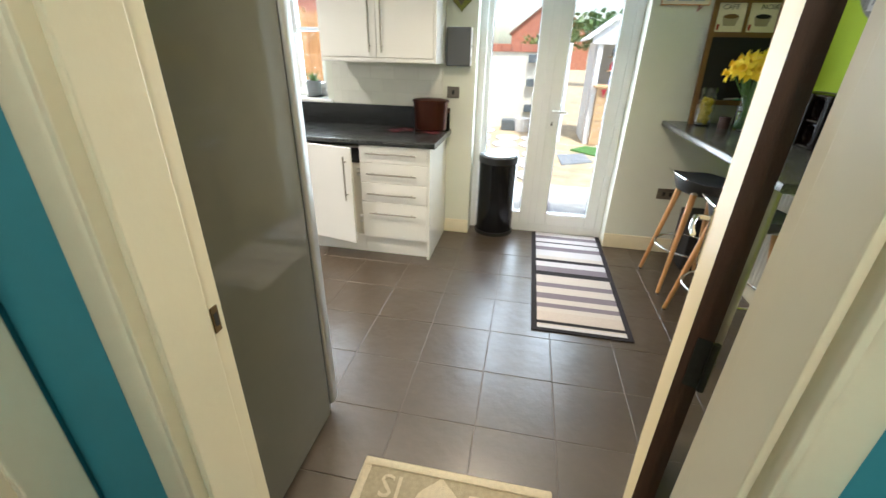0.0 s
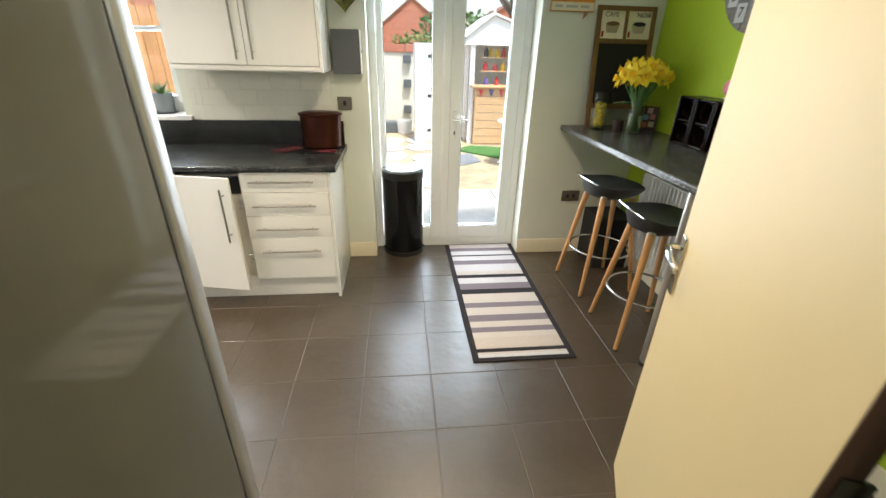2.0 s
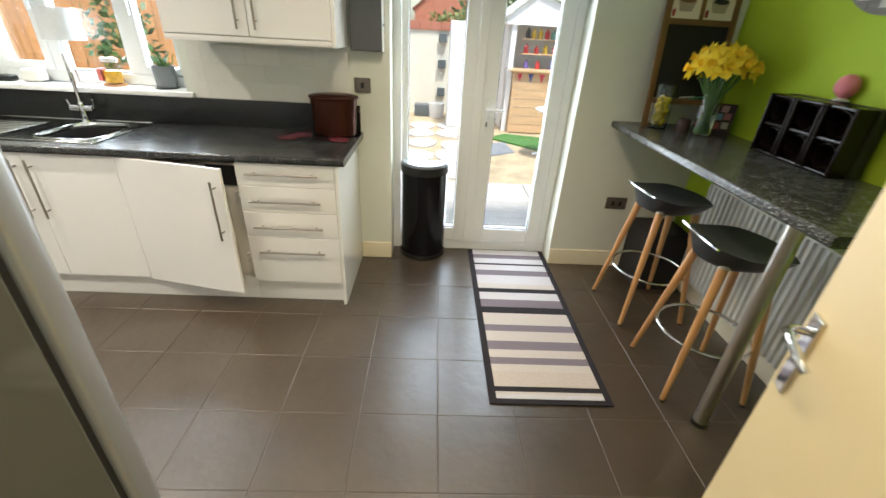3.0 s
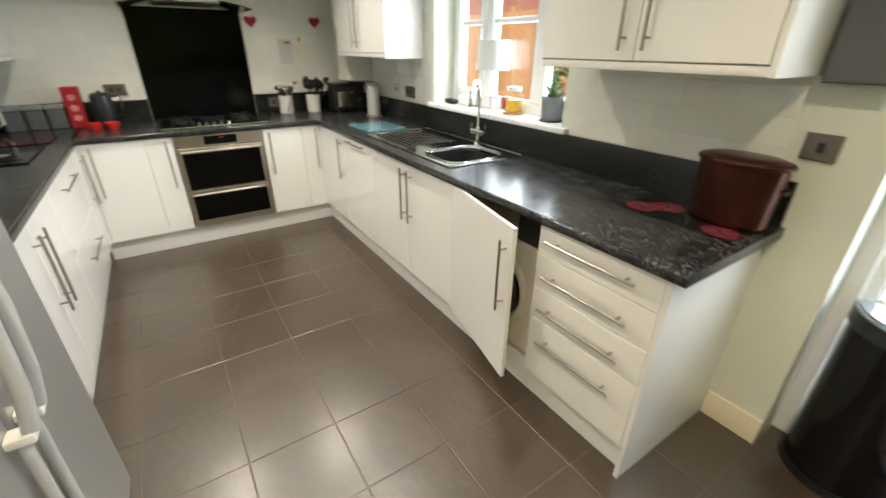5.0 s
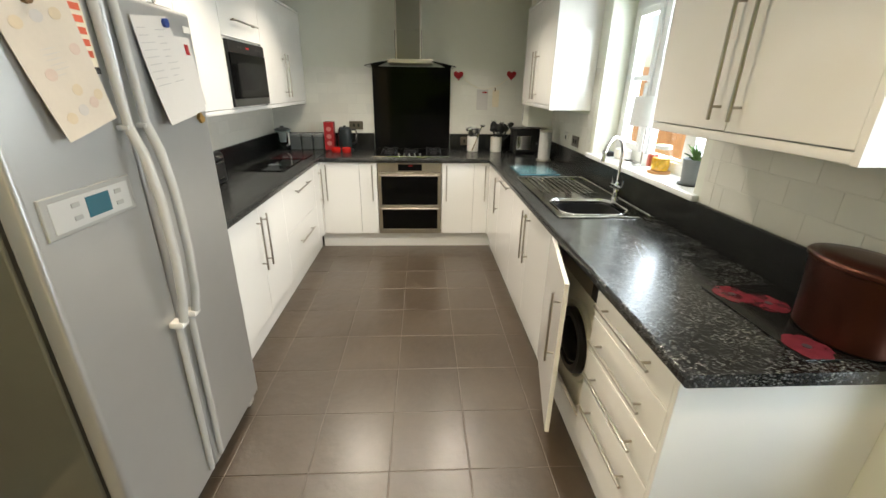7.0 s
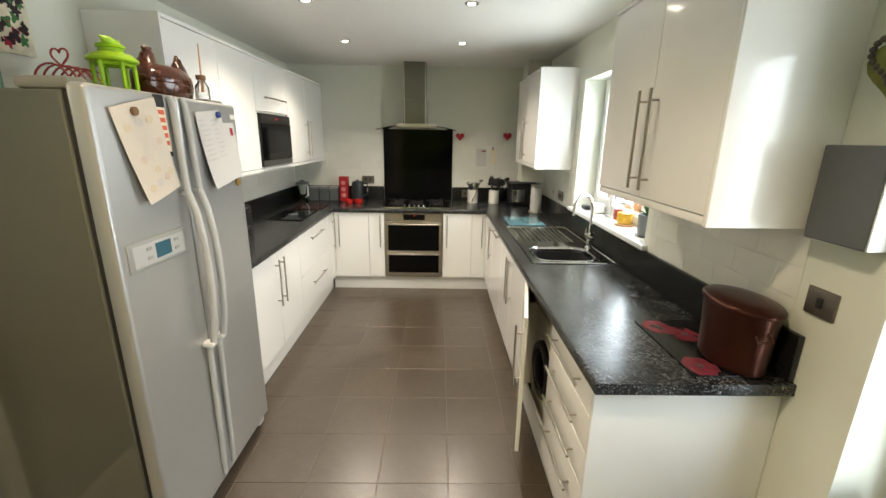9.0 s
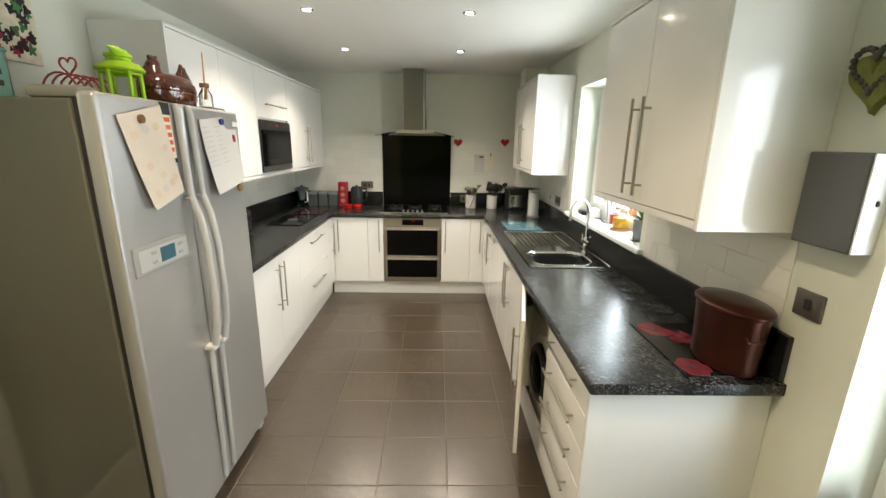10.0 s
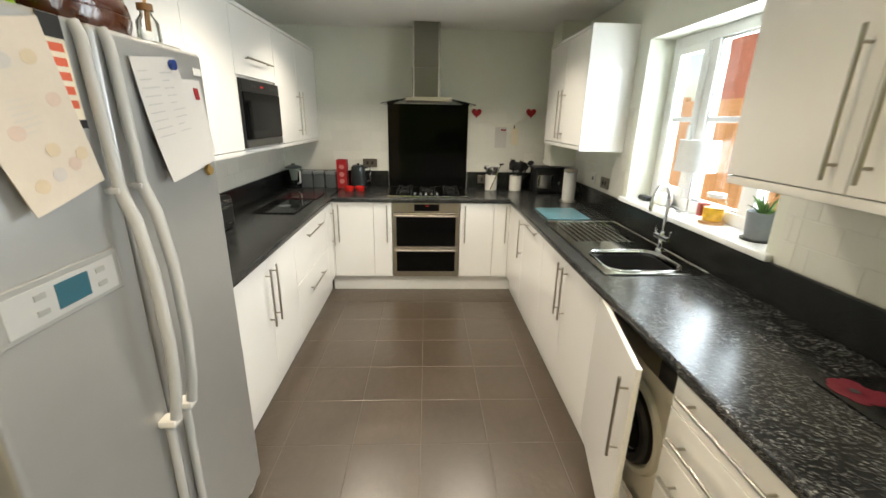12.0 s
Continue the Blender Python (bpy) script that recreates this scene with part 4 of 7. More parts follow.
for i in range(6):
    a, a2 = radians(60 * i), radians(60 * i + 60)
    p0, p1 = Vector((math.cos(a) * 0.076, math.sin(a) * 0.076, 0)), Vector((math.cos(a2) * 0.076, math.sin(a2) * 0.076, 0))
    for z in (0.032, 0.158):
        bm = bmesh.new()
        rod(bm, Vector(c) + p0 + Vector((0, 0, z)), Vector(c) + p1 + Vector((0, 0, z)), 0.008, seg=6)
        part("rail", bm, M["lime_enamel"], lan)
bm = bmesh.new()
bmesh.ops.create_uvsphere(bm, u_segments=14, v_segments=10, radius=0.022)
bmesh.ops.scale(bm, vec=(1.5, 0.9, 1.0), verts=bm.verts)
bmesh.ops.translate(bm, vec=Vector(c) + Vector((0.035, 0.02, 0.262)), verts=bm.verts)
tube(bm, [Vector(c) + Vector((0.058, 0.02, 0.268)), Vector(c) + Vector((0.085, 0.02, 0.276))], 0.01, 8, radii=[0.014, 0.002])
tube(bm, [Vector(c) + Vector((0.01, 0.02, 0.262)), Vector(c) + Vector((-0.03, 0.02, 0.272))], 0.01, 8, radii=[0.014, 0.005])
part("bird_finial", bm, M["lime_enamel"], lan)
lan.scale = (0.76, 0.76, 0.67)
lan.location.x -= 0.022
hen = thing("hen_dish", (-1.168, 1.30, ZF), "brown glazed pottery hen egg dish", "dish")
c = Vector((-1.168, 1.30, ZF))
bm = lathe(bmesh.new(), c, [(0, 0), (0.075, 0.0), (0.095, 0.02), (0.105, 0.06), (0.107, 0.074), (0.103, 0.078)], 28, sx=1.5, sy=0.85)
part("dish", bm, M["brownglaze"], hen)
bm = lathe(bmesh.new(), c, [(0.104, 0.0785), (0.106, 0.084), (0.102, 0.108), (0.086, 0.134), (0.05, 0.148), (0, 0.151)], 28, sx=1.5, sy=0.85)
part("lid", bm, M["brownglaze"], hen)
bm = bmesh.new()
tube(bm, [c + Vector((0.075, 0, 0.080)), c + Vector((0.088, 0, 0.125)), c + Vector((0.078, 0, 0.160)), c + Vector((0.070, 0, 0.182)), c + Vector((0.070, 0, 0.198))], 0.03, 14, radii=[0.066, 0.050, 0.030, 0.025, 0.014])
for k in range(4):
    bmesh.ops.create_uvsphere(bm, u_segments=8, v_segments=6, radius=0.008, matrix=Matrix.Translation(c + Vector((0.090 - 0.013 * k, 0, 0.200 + 0.003 * (k % 2)))))
tube(bm, [c + Vector((0.088, 0, 0.182)), c + Vector((0.112, 0, 0.175))], 0.01, 8, radii=[0.012, 0.002])
part("neck", bm, M["brownglaze"], hen)
bm = bmesh.new()
for k, (dx_, top) in enumerate(((0.0, 0.175), (-0.020, 0.206), (-0.040, 0.196), (-0.058, 0.172))):
    tube(bm, [c + Vector((-0.075 + dx_ * 0.6, 0, 0.085)), c + Vector((-0.090 + dx_, 0, 0.135)), c + Vector((-0.098 + dx_, 0, top))], 0.02, 10, radii=[0.034, 0.026, 0.006])
part("tail", bm, M["brownglaze"], hen)

dif = thing("reed_diffuser", (-1.372, 1.35, ZF), "small glass reed diffuser bottle on the fridge", "diffuser")
c = (-1.372, 1.35, ZF + 0.036)
part("bottle", lathe(bmesh.new(), c, [(0, 0), (0.030, 0), (0.032, 0.01), (0.030, 0.055), (0.016, 0.075), (0.015, 0.09)], 20), M["glass"], dif)
part("collar", lathe(bmesh.new(), c, [(0.017, 0.085), (0.021, 0.086), (0.021, 0.104), (0.012, 0.105)], 20), M["oak"], dif)
for i in range(4):
    bm = bmesh.new()
    rod(bm, (c[0] + 0.004 * i - 0.006, c[1], c[2] + 0.03), (c[0] + 0.008 * i - 0.012, c[1] + 0.004 * i, c[2] + 0.235), 0.002, seg=6)
    part("reed", bm, M["beech"], dif)

tr = thing("toast_rack", (-0.94, 1.12, ZF), "red wire heart-topped toast rack", "toast rack")
wire = mat("dull_red_wire", (0.36, 0.05, 0.04), 0.4, vary=0.1)
c = Vector((-0.94, 1.12, ZF + 0.004))
dx, dy = Vector((0.99, -0.12, 0)), Vector((0.12, 0.99, 0))
for i in range(6):
    o = c + dx * (0.030 * (i - 2.5))
    pts = [o + dy * (0.072 * math.cos(radians(a))) + Vector((0, 0, 0.035 + 0.068 * max(0, math.sin(radians(a))))) for a in range(0, 181, 20)]
    part("hoop", tube(bmesh.new(), [o + dy * 0.072] + pts + [o - dy * 0.072], 0.0036, 8), wire, tr)
hp_ = [c + dx * 0.03 + dy * u + Vector((0, 0, 0.132 + v)) for u, v in heart_outline((0, 0), 0.034)]
part("heart_handle", tube(bmesh.new(), hp_, 0.0035, 8, closed=True), wire, tr)
part("base_wire", tube(bmesh.new(), [c + dx * 0.08 + dy * 0.072, c - dx * 0.08 + dy * 0.072, c - dx * 0.08 - dy * 0.072, c + dx * 0.08 - dy * 0.072], 0.0035, 8, closed=True), wire, tr)

bk = thing("storage_basket", (-0.67, 0.96, ZF), "pale teal plastic storage basket with slots", "basket")
bkm = mat("teal_plastic", (0.14, 0.30, 0.26), 0.45, vary=0.06)
bm = bmesh.new()
x0, x1, y0, y1 = -0.735, -0.585, 0.84, 1.07
for a0, a1, b0, b1, q0, q1 in ((x0, x1, y0, y0 + 0.004, 0, 0.15), (x0, x1, y1 - 0.004, y1, 0, 0.15), (x0, x0 + 0.004, y0, y1, 0, 0.15), (x1 - 0.004, x1, y0, y1, 0, 0.15), (x0, x1, y0, y1, 0, 0.004)):
    box(bm, a0, a1, b0, b1, ZF + q0, ZF + q1)
part("bin_wall", bm, bkm, bk)
part("rim", tube(bmesh.new(), [(x0, y0, ZF + 0.15), (x1, y0, ZF + 0.15), (x1, y1, ZF + 0.15), (x0, y1, ZF + 0.15)], 0.006, 8, closed=True), bkm, bk)
for i in range(3):
    for j in range(3):
        part("slot", cube(x0 + 0.026 + 0.044 * i, x0 + 0.050 + 0.044 * i, y1 - 0.001, y1 + 0.001, ZF + 0.04 + 0.035 * j, ZF + 0.057 + 0.035 * j), M["seam"], bk)
for i in range(5):
    for j in range(3):
        part("slot", cube(x1 - 0.001, x1 + 0.001, y0 + 0.03 + 0.038 * i, y0 + 0.05 + 0.038 * i, ZF + 0.04 + 0.035 * j, ZF + 0.055 + 0.035 * j), M["seam"], bk)

# canvas print on the wall behind the fridge
cv = thing("canvas_print", (-1.0, YS + 0.01, 1.955), "canvas print of red, black and green flowers", "picture")
part("canvas", cube(-1.240, -0.78, YS + 0.001, YS + 0.022, 1.955, 2.36, 0.002), mat("canvas_cream", (0.66, 0.60, 0.46), 0.85, vary=0.25, scale=22), cv)
blots = random.Random(11)
for i in range(130):
    col = [("petal_red", (0.28, 0.01, 0.03)), ("petal_black", (0.02, 0.012, 0.015)), ("leaf_print", (0.05, 0.17, 0.05)), ("petal_black", (0.02, 0.012, 0.015))][i % 4]
    mm = bpy.data.materials.get(col[0]) or mat(col[0], col[1], 0.8, vary=0.3, scale=30)
    r_ = blots.uniform(0.006, 0.026)
    cx_, cz_ = blots.uniform(-1.236 + r_ * 1.05, -0.82), blots.uniform(1.96 + r_ * 1.2, 2.34)
    k_, ph_ = blots.choice((3, 5)), blots.uniform(0, 6.28)
    pts = [(cx_ + r_ * (0.72 + 0.28 * math.cos(k_ * a + ph_)) * math.cos(a), cz_ + r_ * (0.72 + 0.28 * math.cos(k_ * a + ph_)) * math.sin(a) * 1.15) for a in [t * 0.3142 for t in range(20)]]
    part("blossom", prism(bmesh.new(), pts, "y", YS + 0.0218, YS + 0.0226 + 0.00004 * i), mm, cv)

# ---- oven, hob, splashback, hood ----
OY0, OY1, OX = 1.882, 2.498, XD + 0.004
ov = thing("double_oven", (-3.95, (OY0 + OY1) / 2, 0.15), "stainless steel built-in double oven with black glass doors", "oven")
part("body", cube(-4.25, XD - 0.004, OY0 + 0.01, OY1 - 0.01, 0.155, 0.868), M["black"], ov)
fas = part("fascia", cube(XD - 0.004, OX, OY0, OY1, 0.782, 0.868, 0.002), M["steel"], ov)
part("clock", cube(OX, OX + 0.002, 2.08, 2.31, 0.795, 0.858), M["blackglass"], fas)
part("clock_digits", cube(OX + 0.002, OX + 0.003, 2.185, 2.215, 0.84, 0.846), glow_mat("red_led", (0.6, 0.03, 0.03), 0.12), fas)
for z0, z1 in ((0.452, 0.778), (0.200, 0.448)):
    d = part("oven_door", cube(XD - 0.004, OX + 0.004, OY0, OY1, z0, z1, 0.003), M["steel"], ov)
    part("glass", cube(OX + 0.004, OX + 0.007, OY0 + 0.032, OY1 - 0.032, z0 + 0.006, z1 - 0.038, 0.001), M["blackglass"], d, "black glass window")
    bm = bmesh.new()
    rod(bm, (OX + 0.045, OY0 + 0.03, z1 - 0.022), (OX + 0.045, OY1 - 0.03, z1 - 0.022), 0.0085)
    for y in (OY0 + 0.06, OY1 - 0.06):
        rod(bm, (OX + 0.002, y, z1 - 0.022), (OX + 0.045, y, z1 - 0.022), 0.006)
    part("handle", bm, M["steel"], d)
part("base_trim", cube(XD - 0.004, OX + 0.003, OY0, OY1, 0.155, 0.197, 0.002), M["steel"], ov)

hb = thing("gas_hob", (-3.98, 2.2, WT1), "black glass gas hob with steel edge and five knobs", "hob")
part("glass", cube(-4.22, -3.735, 1.835, 2.57, WT1, WT1 + 0.010, 0.003), M["blackglass"], hb)
part("front_trim", cube(-3.735, -3.722, 1.830, 2.575, WT1, WT1 + 0.012, 0.002), M["chrome"], hb, "bright steel front trim")
for i in range(5):
    y = 2.085 + 0.052 * i
    bm = lathe(bmesh.new(), (-3.775, y, WT1 + 0.010), [(0.018, 0), (0.018, 0.006), (0.014, 0.008), (0.013, 0.026), (0, 0.027)], 16)
    part("knob", bm, M["chrome"], hb)
for x, y, r in ((-3.90, 1.98, 0.045), (-4.11, 1.98, 0.035), (-4.00, 2.20, 0.055), (-3.90, 2.43, 0.035), (-4.11, 2.43, 0.045)):
    b = part("burner", lathe(bmesh.new(), (x, y, WT1 + 0.010), [(r, 0), (r, 0.010), (r * 0.8, 0.018), (r * 0.5, 0.022), (0, 0.022)], 20), M["black"], hb)
    bm = bmesh.new()
    for a in (0, 90, 180, 270):
        dv = Vector((math.cos(radians(a + 45)), math.sin(radians(a + 45)), 0))
        tube(bm, [Vector((x, y, WT1 + 0.038)) + dv * 0.02, Vector((x, y, WT1 + 0.038)) + dv * 0.095, Vector((x, y, WT1 + 0.010)) + dv * 0.10], 0.005, 6)
    part("pan_support", bm, M["black"], hb)
solid("splashback", cube(XW + 0.001, XW + 0.010, 1.795, 2.615, WT1 + 0.001, 1.745, 0.001), M["blackglass"], "tall black glass splashback behind the hob", "splashback")
hd = thing("cooker_hood", (-4.1, 2.205, 1.73), "stainless chimney cooker hood with curved glass canopy", "cooker hood")
hoodsteel = mat("hood_steel", (0.20, 0.19, 0.165), 0.33, 1.0, vary=0.05, scale=30, stretch=(0.3, 0.3, 12))
part("chimney", cube(XW + 0.001, -4.062, 2.062, 2.308, 2.05, ZC - 0.001, 0.006, 3), hoodsteel, hd)
part("chimney", cube(XW + 0.001, -4.056, 2.052, 2.316, 1.79, 2.055, 0.006, 3), hoodsteel, hd)
# strips of paler steel standing in for the highlights along the chimney edges
for y in (2.068, 2.300):
    part("edge_fold", cube(-4.0565, -4.052, y - 0.006, y + 0.006, 1.795, ZC - 0.002, 0.002), M["steel"], hd)
part("motor_box", cube(XW + 0.002, -3.93, 1.99, 2.42, 1.755, 1.795, 0.006), M["steel"], hd)
bm = bmesh.new()
n = 24
top, bot = [], []
for i in range(n + 1):
    u = -1 + 2 * i / n
    y = 2.205 + 0.43 * u
    z = 1.785 - 0.055 * u * u
    xf = -3.875 + 0.03 * (1 - u * u)
    top.append((bm.verts.new((XW + 0.002, y, z + 0.003)), bm.verts.new((xf, y, z + 0.003))))
    bot.append((bm.verts.new((XW + 0.002, y, z - 0.003)), bm.verts.new((xf, y, z - 0.003))))
for i in range(n):
    bm.faces.new((top[i][0], top[i][1], top[i + 1][1], top[i + 1][0]))
    bm.faces.new((bot[i][0], bot[i + 1][0], bot[i + 1][1], bot[i][1]))
    bm.faces.new((top[i][1], bot[i][1], bot[i + 1][1], top[i + 1][1]))
for i in (0, n):
    bm.faces.new((top[i][0], bot[i][0], bot[i][1], top[i][1]))
part("glass_canopy", bm, mat("smoked_glass", (0.03, 0.035, 0.035), 0.08, vary=0.1), hd, "curved smoked glass canopy", 60)
bm = bmesh.new()
prism(bm, [(2.205 + 0.2 * u, 1.789 - 0.012 * u * u) for u in [-1 + i / 6 for i in range(13)]] + [(2.205 + 0.2 * u, 1.755 + 0.01 * u * u) for u in [1 - i / 6 for i in range(13)]], "x", -3.95, -3.838)
part("light_bar", bm, M["steel"], hd, "steel front bar")

# ---- built-in microwave ----
mw = thing("microwave", (-2.88, YB, 1.41), "black built-in microwave with steel lower trim", "microwave")
MX0, MX1, MZ0, MZ1 = -3.195, -2.565, 1.412, 1.815
part("casing", cube(MX0, MX1, YB - 0.02, YB + 0.012, MZ0, MZ1, 0.003), M["black"], mw)
mwd = part("door", cube(MX0 + 0.008, MX1 - 0.008, YB + 0.012, YB + 0.024, MZ0 + 0.05, MZ1 - 0.075, 0.002), M["blackglass"], mw, "black glass door")
part("window", cube(MX0 + 0.13, MX1 - 0.10, YB + 0.024, YB + 0.0255, MZ0 + 0.10, MZ1 - 0.125), mat("mesh_window", (0.009, 0.009, 0.010), 0.25, spec=0.2), mwd)
part("trim", cube(MX0 + 0.004, MX1 - 0.004, YB + 0.012, YB + 0.022, MZ0 + 0.003, MZ0 + 0.047, 0.002), mat("dark_steel", (0.16, 0.16, 0.155), 0.35, 0.8), mw)
part("control_strip", cube(MX0 + 0.004, MX1 - 0.004, YB + 0.012, YB + 0.021, MZ1 - 0.072, MZ1 - 0.003, 0.002), M["black"], mw)
part("digits", cube(-2.90, -2.85, YB + 0.021, YB + 0.0225, MZ1 - 0.042, MZ1 - 0.030), bpy.data.materials["red_led"], mw, "red lit digits")
for x in (-3.10, -3.06, -3.02, -2.76, -2.72):
    part("button", cube(x - 0.008, x + 0.008, YB + 0.021, YB + 0.0225, MZ1 - 0.042, MZ1 - 0.03), M["greytin"], mw)
for side in ((MX0 - 0.012, MX0 - 0.002), (MX1 + 0.002, MX1 + 0.012)):
    part("side_filler", cube(side[0], side[1], YB - 0.019, YB - 0.001, 1.402, 1.829), M["gloss"], mw)

# ---- washing machine in its bay ----
wm = thing("washing_machine", (-1.33, 3.25, 0), "cream washing machine with black porthole door", "washing machine")
WXA, WXB, WY = -1.615, -1.045, 3.055
wmw = mat("washer_enamel", (0.80, 0.76, 0.66), 0.35, vary=0.02)
part("cabinet", cube(WXA, WXB, WY, 3.55, 0.012, 0.842, 0.008), wmw, wm)
pn = part("control_panel", cube(WXA + 0.004, WXB - 0.004, WY - 0.014, WY, 0.715, 0.838, 0.004), M["steel"], wm, "steel control panel")
part("display", cube(-1.21, -1.055, WY - 0.017, WY - 0.0135, 0.722, 0.832), M["black"], pn)
dr_ = part("porthole", lathe(bmesh.new(), (0, 0, 0), [(0.160, 0), (0.160, 0.030), (0.148, 0.042), (0.120, 0.042), (0.114, 0.02)], 40), M["black"], wm, "black porthole ring")
dr_.data.transform(Matrix.Translation(BASE[wm])); dr_.data.transform(Matrix.Translation(Vector((-1.33, WY, 0.43)) - BASE[wm]) @ Matrix.Rotation(radians(90), 4, "X"))
gl_ = part("porthole_glass", lathe(bmesh.new(), (0, 0, 0), [(0.12, 0.02), (0.10, 0.042), (0.06, 0.052), (0, 0.055)], 32), M["blackglass"], dr_)
gl_.data.transform(Matrix.Translation(BASE[wm])); gl_.data.transform(Matrix.Translation(Vector((-1.33, WY, 0.43)) - BASE[wm]) @ Matrix.Rotation(radians(90), 4, "X"))
rg_ = part("door_surround", lathe(bmesh.new(), (0, 0, 0), [(0.165, 0.001), (0.165, 0.012), (0.176, 0.020), (0.196, 0.018), (0.204, 0.001)], 40), wmw, wm)
rg_.data.transform(Matrix.Translation(BASE[wm])); rg_.data.transform(Matrix.Translation(Vector((-1.33, WY, 0.43)) - BASE[wm]) @ Matrix.Rotation(radians(90), 4, "X"))
for z in (0.25, 0.29, 0.63, 0.665):
    part("door_catch", cube(-1.085, -1.055, WY - 0.016, WY, z - 0.012, z + 0.012, 0.005), M["whitecer"], wm)
solid("bay_side", cube(-1.0315, -1.030, YD + 0.022, 3.55, 0.15, 0.871), M["carcass"], "white side panel of the washing machine bay", "panel", "structure")

# ---- sink and tap ----
sk = thing("sink", (-2.28, 3.3, WT1), "stainless steel single bowl inset sink with ribbed drainer", "sink")
R = 0.012
rim = WT1 + 0.004
BX0, BX1, BY0, BY1 = -2.125, -1.795, 3.092, 3.470       # bowl
DX0, DX1 = -2.77, -2.30                                 # drainer
S = (SKX0 - 0.012, SKX1 + 0.012, SKY0 - 0.012, SKY1 + 0.012)
for x0, x1, y0, y1 in ((S[0], S[1], S[2], BY0), (S[0], S[1], BY1, S[3]), (BX1, S[1], BY0, BY1), (DX1, BX0, BY0, BY1), (S[0], DX0, BY0, BY1)):
    part("deck", cube(x0, x1, y0, y1, WT1 - 0.006, rim), M["sinksteel"], sk)


def bowl(x0, x1, y0, y1, depth, name, label=""):
    bm = bmesh.new()
    r, n = 0.085, 8
    def ring(inset, z):
        pts = []
        for cx_, cy_, a0 in ((x1 - r, y1 - r, 0), (x0 + r, y1 - r, 90), (x0 + r, y0 + r, 180), (x1 - r, y0 + r, 270)):
            for i in range(n + 1):
                a = radians(a0 + 90 * i / n)
                pts.append(bm.verts.new((cx_ + (r - inset) * math.cos(a), cy_ + (r - inset) * math.sin(a), z)))
        return pts
    corner = [bm.verts.new(v) for v in ((x1, y1, rim), (x0, y1, rim), (x0, y0, rim), (x1, y0, rim))]
    rs = [ring(0.002, rim), ring(0.006, rim - 0.008), ring(0.018, WT1 - depth + 0.03), ring(0.04, WT1 - depth)]
    for a, b in zip(rs, rs[1:]):
        k = len(a)
        for i in range(k):
            bm.faces.new((a[i], a[(i + 1) % k], b[(i + 1) % k], b[i]))
    bm.faces.new(rs[-1])
    for q in range(4):
        for i in range(n):
            bm.faces.new((corner[q], rs[0][q * (n + 1) + i], rs[0][q * (n + 1) + i + 1]))
        bm.faces.new((corner[q], rs[0][q * (n + 1) + n], rs[0][((q + 1) * (n + 1)) % len(rs[0])], corner[(q + 1) % 4]))
    bmesh.ops.recalc_face_normals(bm, faces=bm.faces)
    return part(name, bm, M["sinksteel"], sk, label)


bowl(BX0, BX1, BY0, BY1, 0.17, "bowl")
wb = thing("washing_up_bowl", (-1.985, 3.27, WT1 - 0.16), "black plastic washing-up bowl sitting in the sink", "bowl")
sk_keep = sk
sk = wb
rim = WT1 - 0.012
bowl(BX0 + 0.022, BX1 - 0.022, BY0 + 0.022, BY1 - 0.022, 0.155, "basin").data.materials[0] = mat("matt_black_plastic", (0.008, 0.008, 0.008), 0.55, spec=0.15)
sk = sk_keep
rim = WT1 + 0.004
part("rim_bead", tube(bmesh.new(), [(x, y, rim) for x, y in arc(S[1] - 0.02, S[3] - 0.02, 0.02, 0, 90, 4) + arc(S[0] + 0.02, S[3] - 0.02, 0.02, 90, 180, 4) + arc(S[0] + 0.02, S[2] + 0.02, 0.02, 180, 270, 4) + arc(S[1] - 0.02, S[2] + 0.02, 0.02, 270, 360, 4)], 0.0045, 8, closed=True), M["sinksteel"], sk)
part("bowl_bead", tube(bmesh.new(), [(x, y, rim) for x, y in arc(BX1 - 0.085, BY1 - 0.085, 0.092, 0, 90, 8) + arc(BX0 + 0.085, BY1 - 0.085, 0.092, 90, 180, 8) + arc(BX0 + 0.085, BY0 + 0.085, 0.092, 180, 270, 8) + arc(BX1 - 0.085, BY0 + 0.085, 0.092, 270, 360, 8)], 0.006, 8, closed=True), M["sinksteel"], sk)
for i in range(9):
    y = BY0 + 0.02 + 0.039 * i
    part("drainer_rib", cube(DX0 + 0.006, DX1 - 0.004, y, y + 0.020, WT1 - 0.004, WT1 + 0.0045, 0.004), M["sinksteel"], sk)
part("drainer_floor", cube(DX0, DX1, BY0, BY1, WT1 - 0.006, WT1 - 0.003), M["sinksteel"], sk)
bm = lathe(bmesh.new(), (-1.985, 3.27, WT1 - 0.1695), [(0, 0.004), (0.02, 0.004), (0.038, 0.002), (0.04, 0)], 20)
part("waste", bm, M["chrome"], sk)
tp = thing("kitchen_tap", (-2.135, 3.522, rim), "chrome swan-neck mixer tap with two levers", "tap")
c = Vector((-2.135, 3.522, rim))
part("body", lathe(bmesh.new(), c, [(0, 0), (0.027, 0), (0.026, 0.006), (0.018, 0.012), (0.018, 0.10), (0.013, 0.112)], 20), M["chrome"], tp)
reach = Vector((0.142, -0.176, 0))
pts = [c + Vector((0, 0, 0.10)), c + Vector((0, 0, 0.272))] + [c + reach * (0.5 * (1 - math.cos(radians(a)))) + Vector((0, 0, 0.272 + 0.113 * math.sin(radians(a)))) for a in range(12, 181, 12)] + [c + reach + Vector((0, 0, 0.255))]
part("spout", tube(bmesh.new(), pts, 0.0105, 12), M["chrome"], tp)
bm = bmesh.new()
rod(bm, c + Vector((-0.065, 0, 0.075)), c + Vector((0.065, 0, 0.075)), 0.017, seg=16)
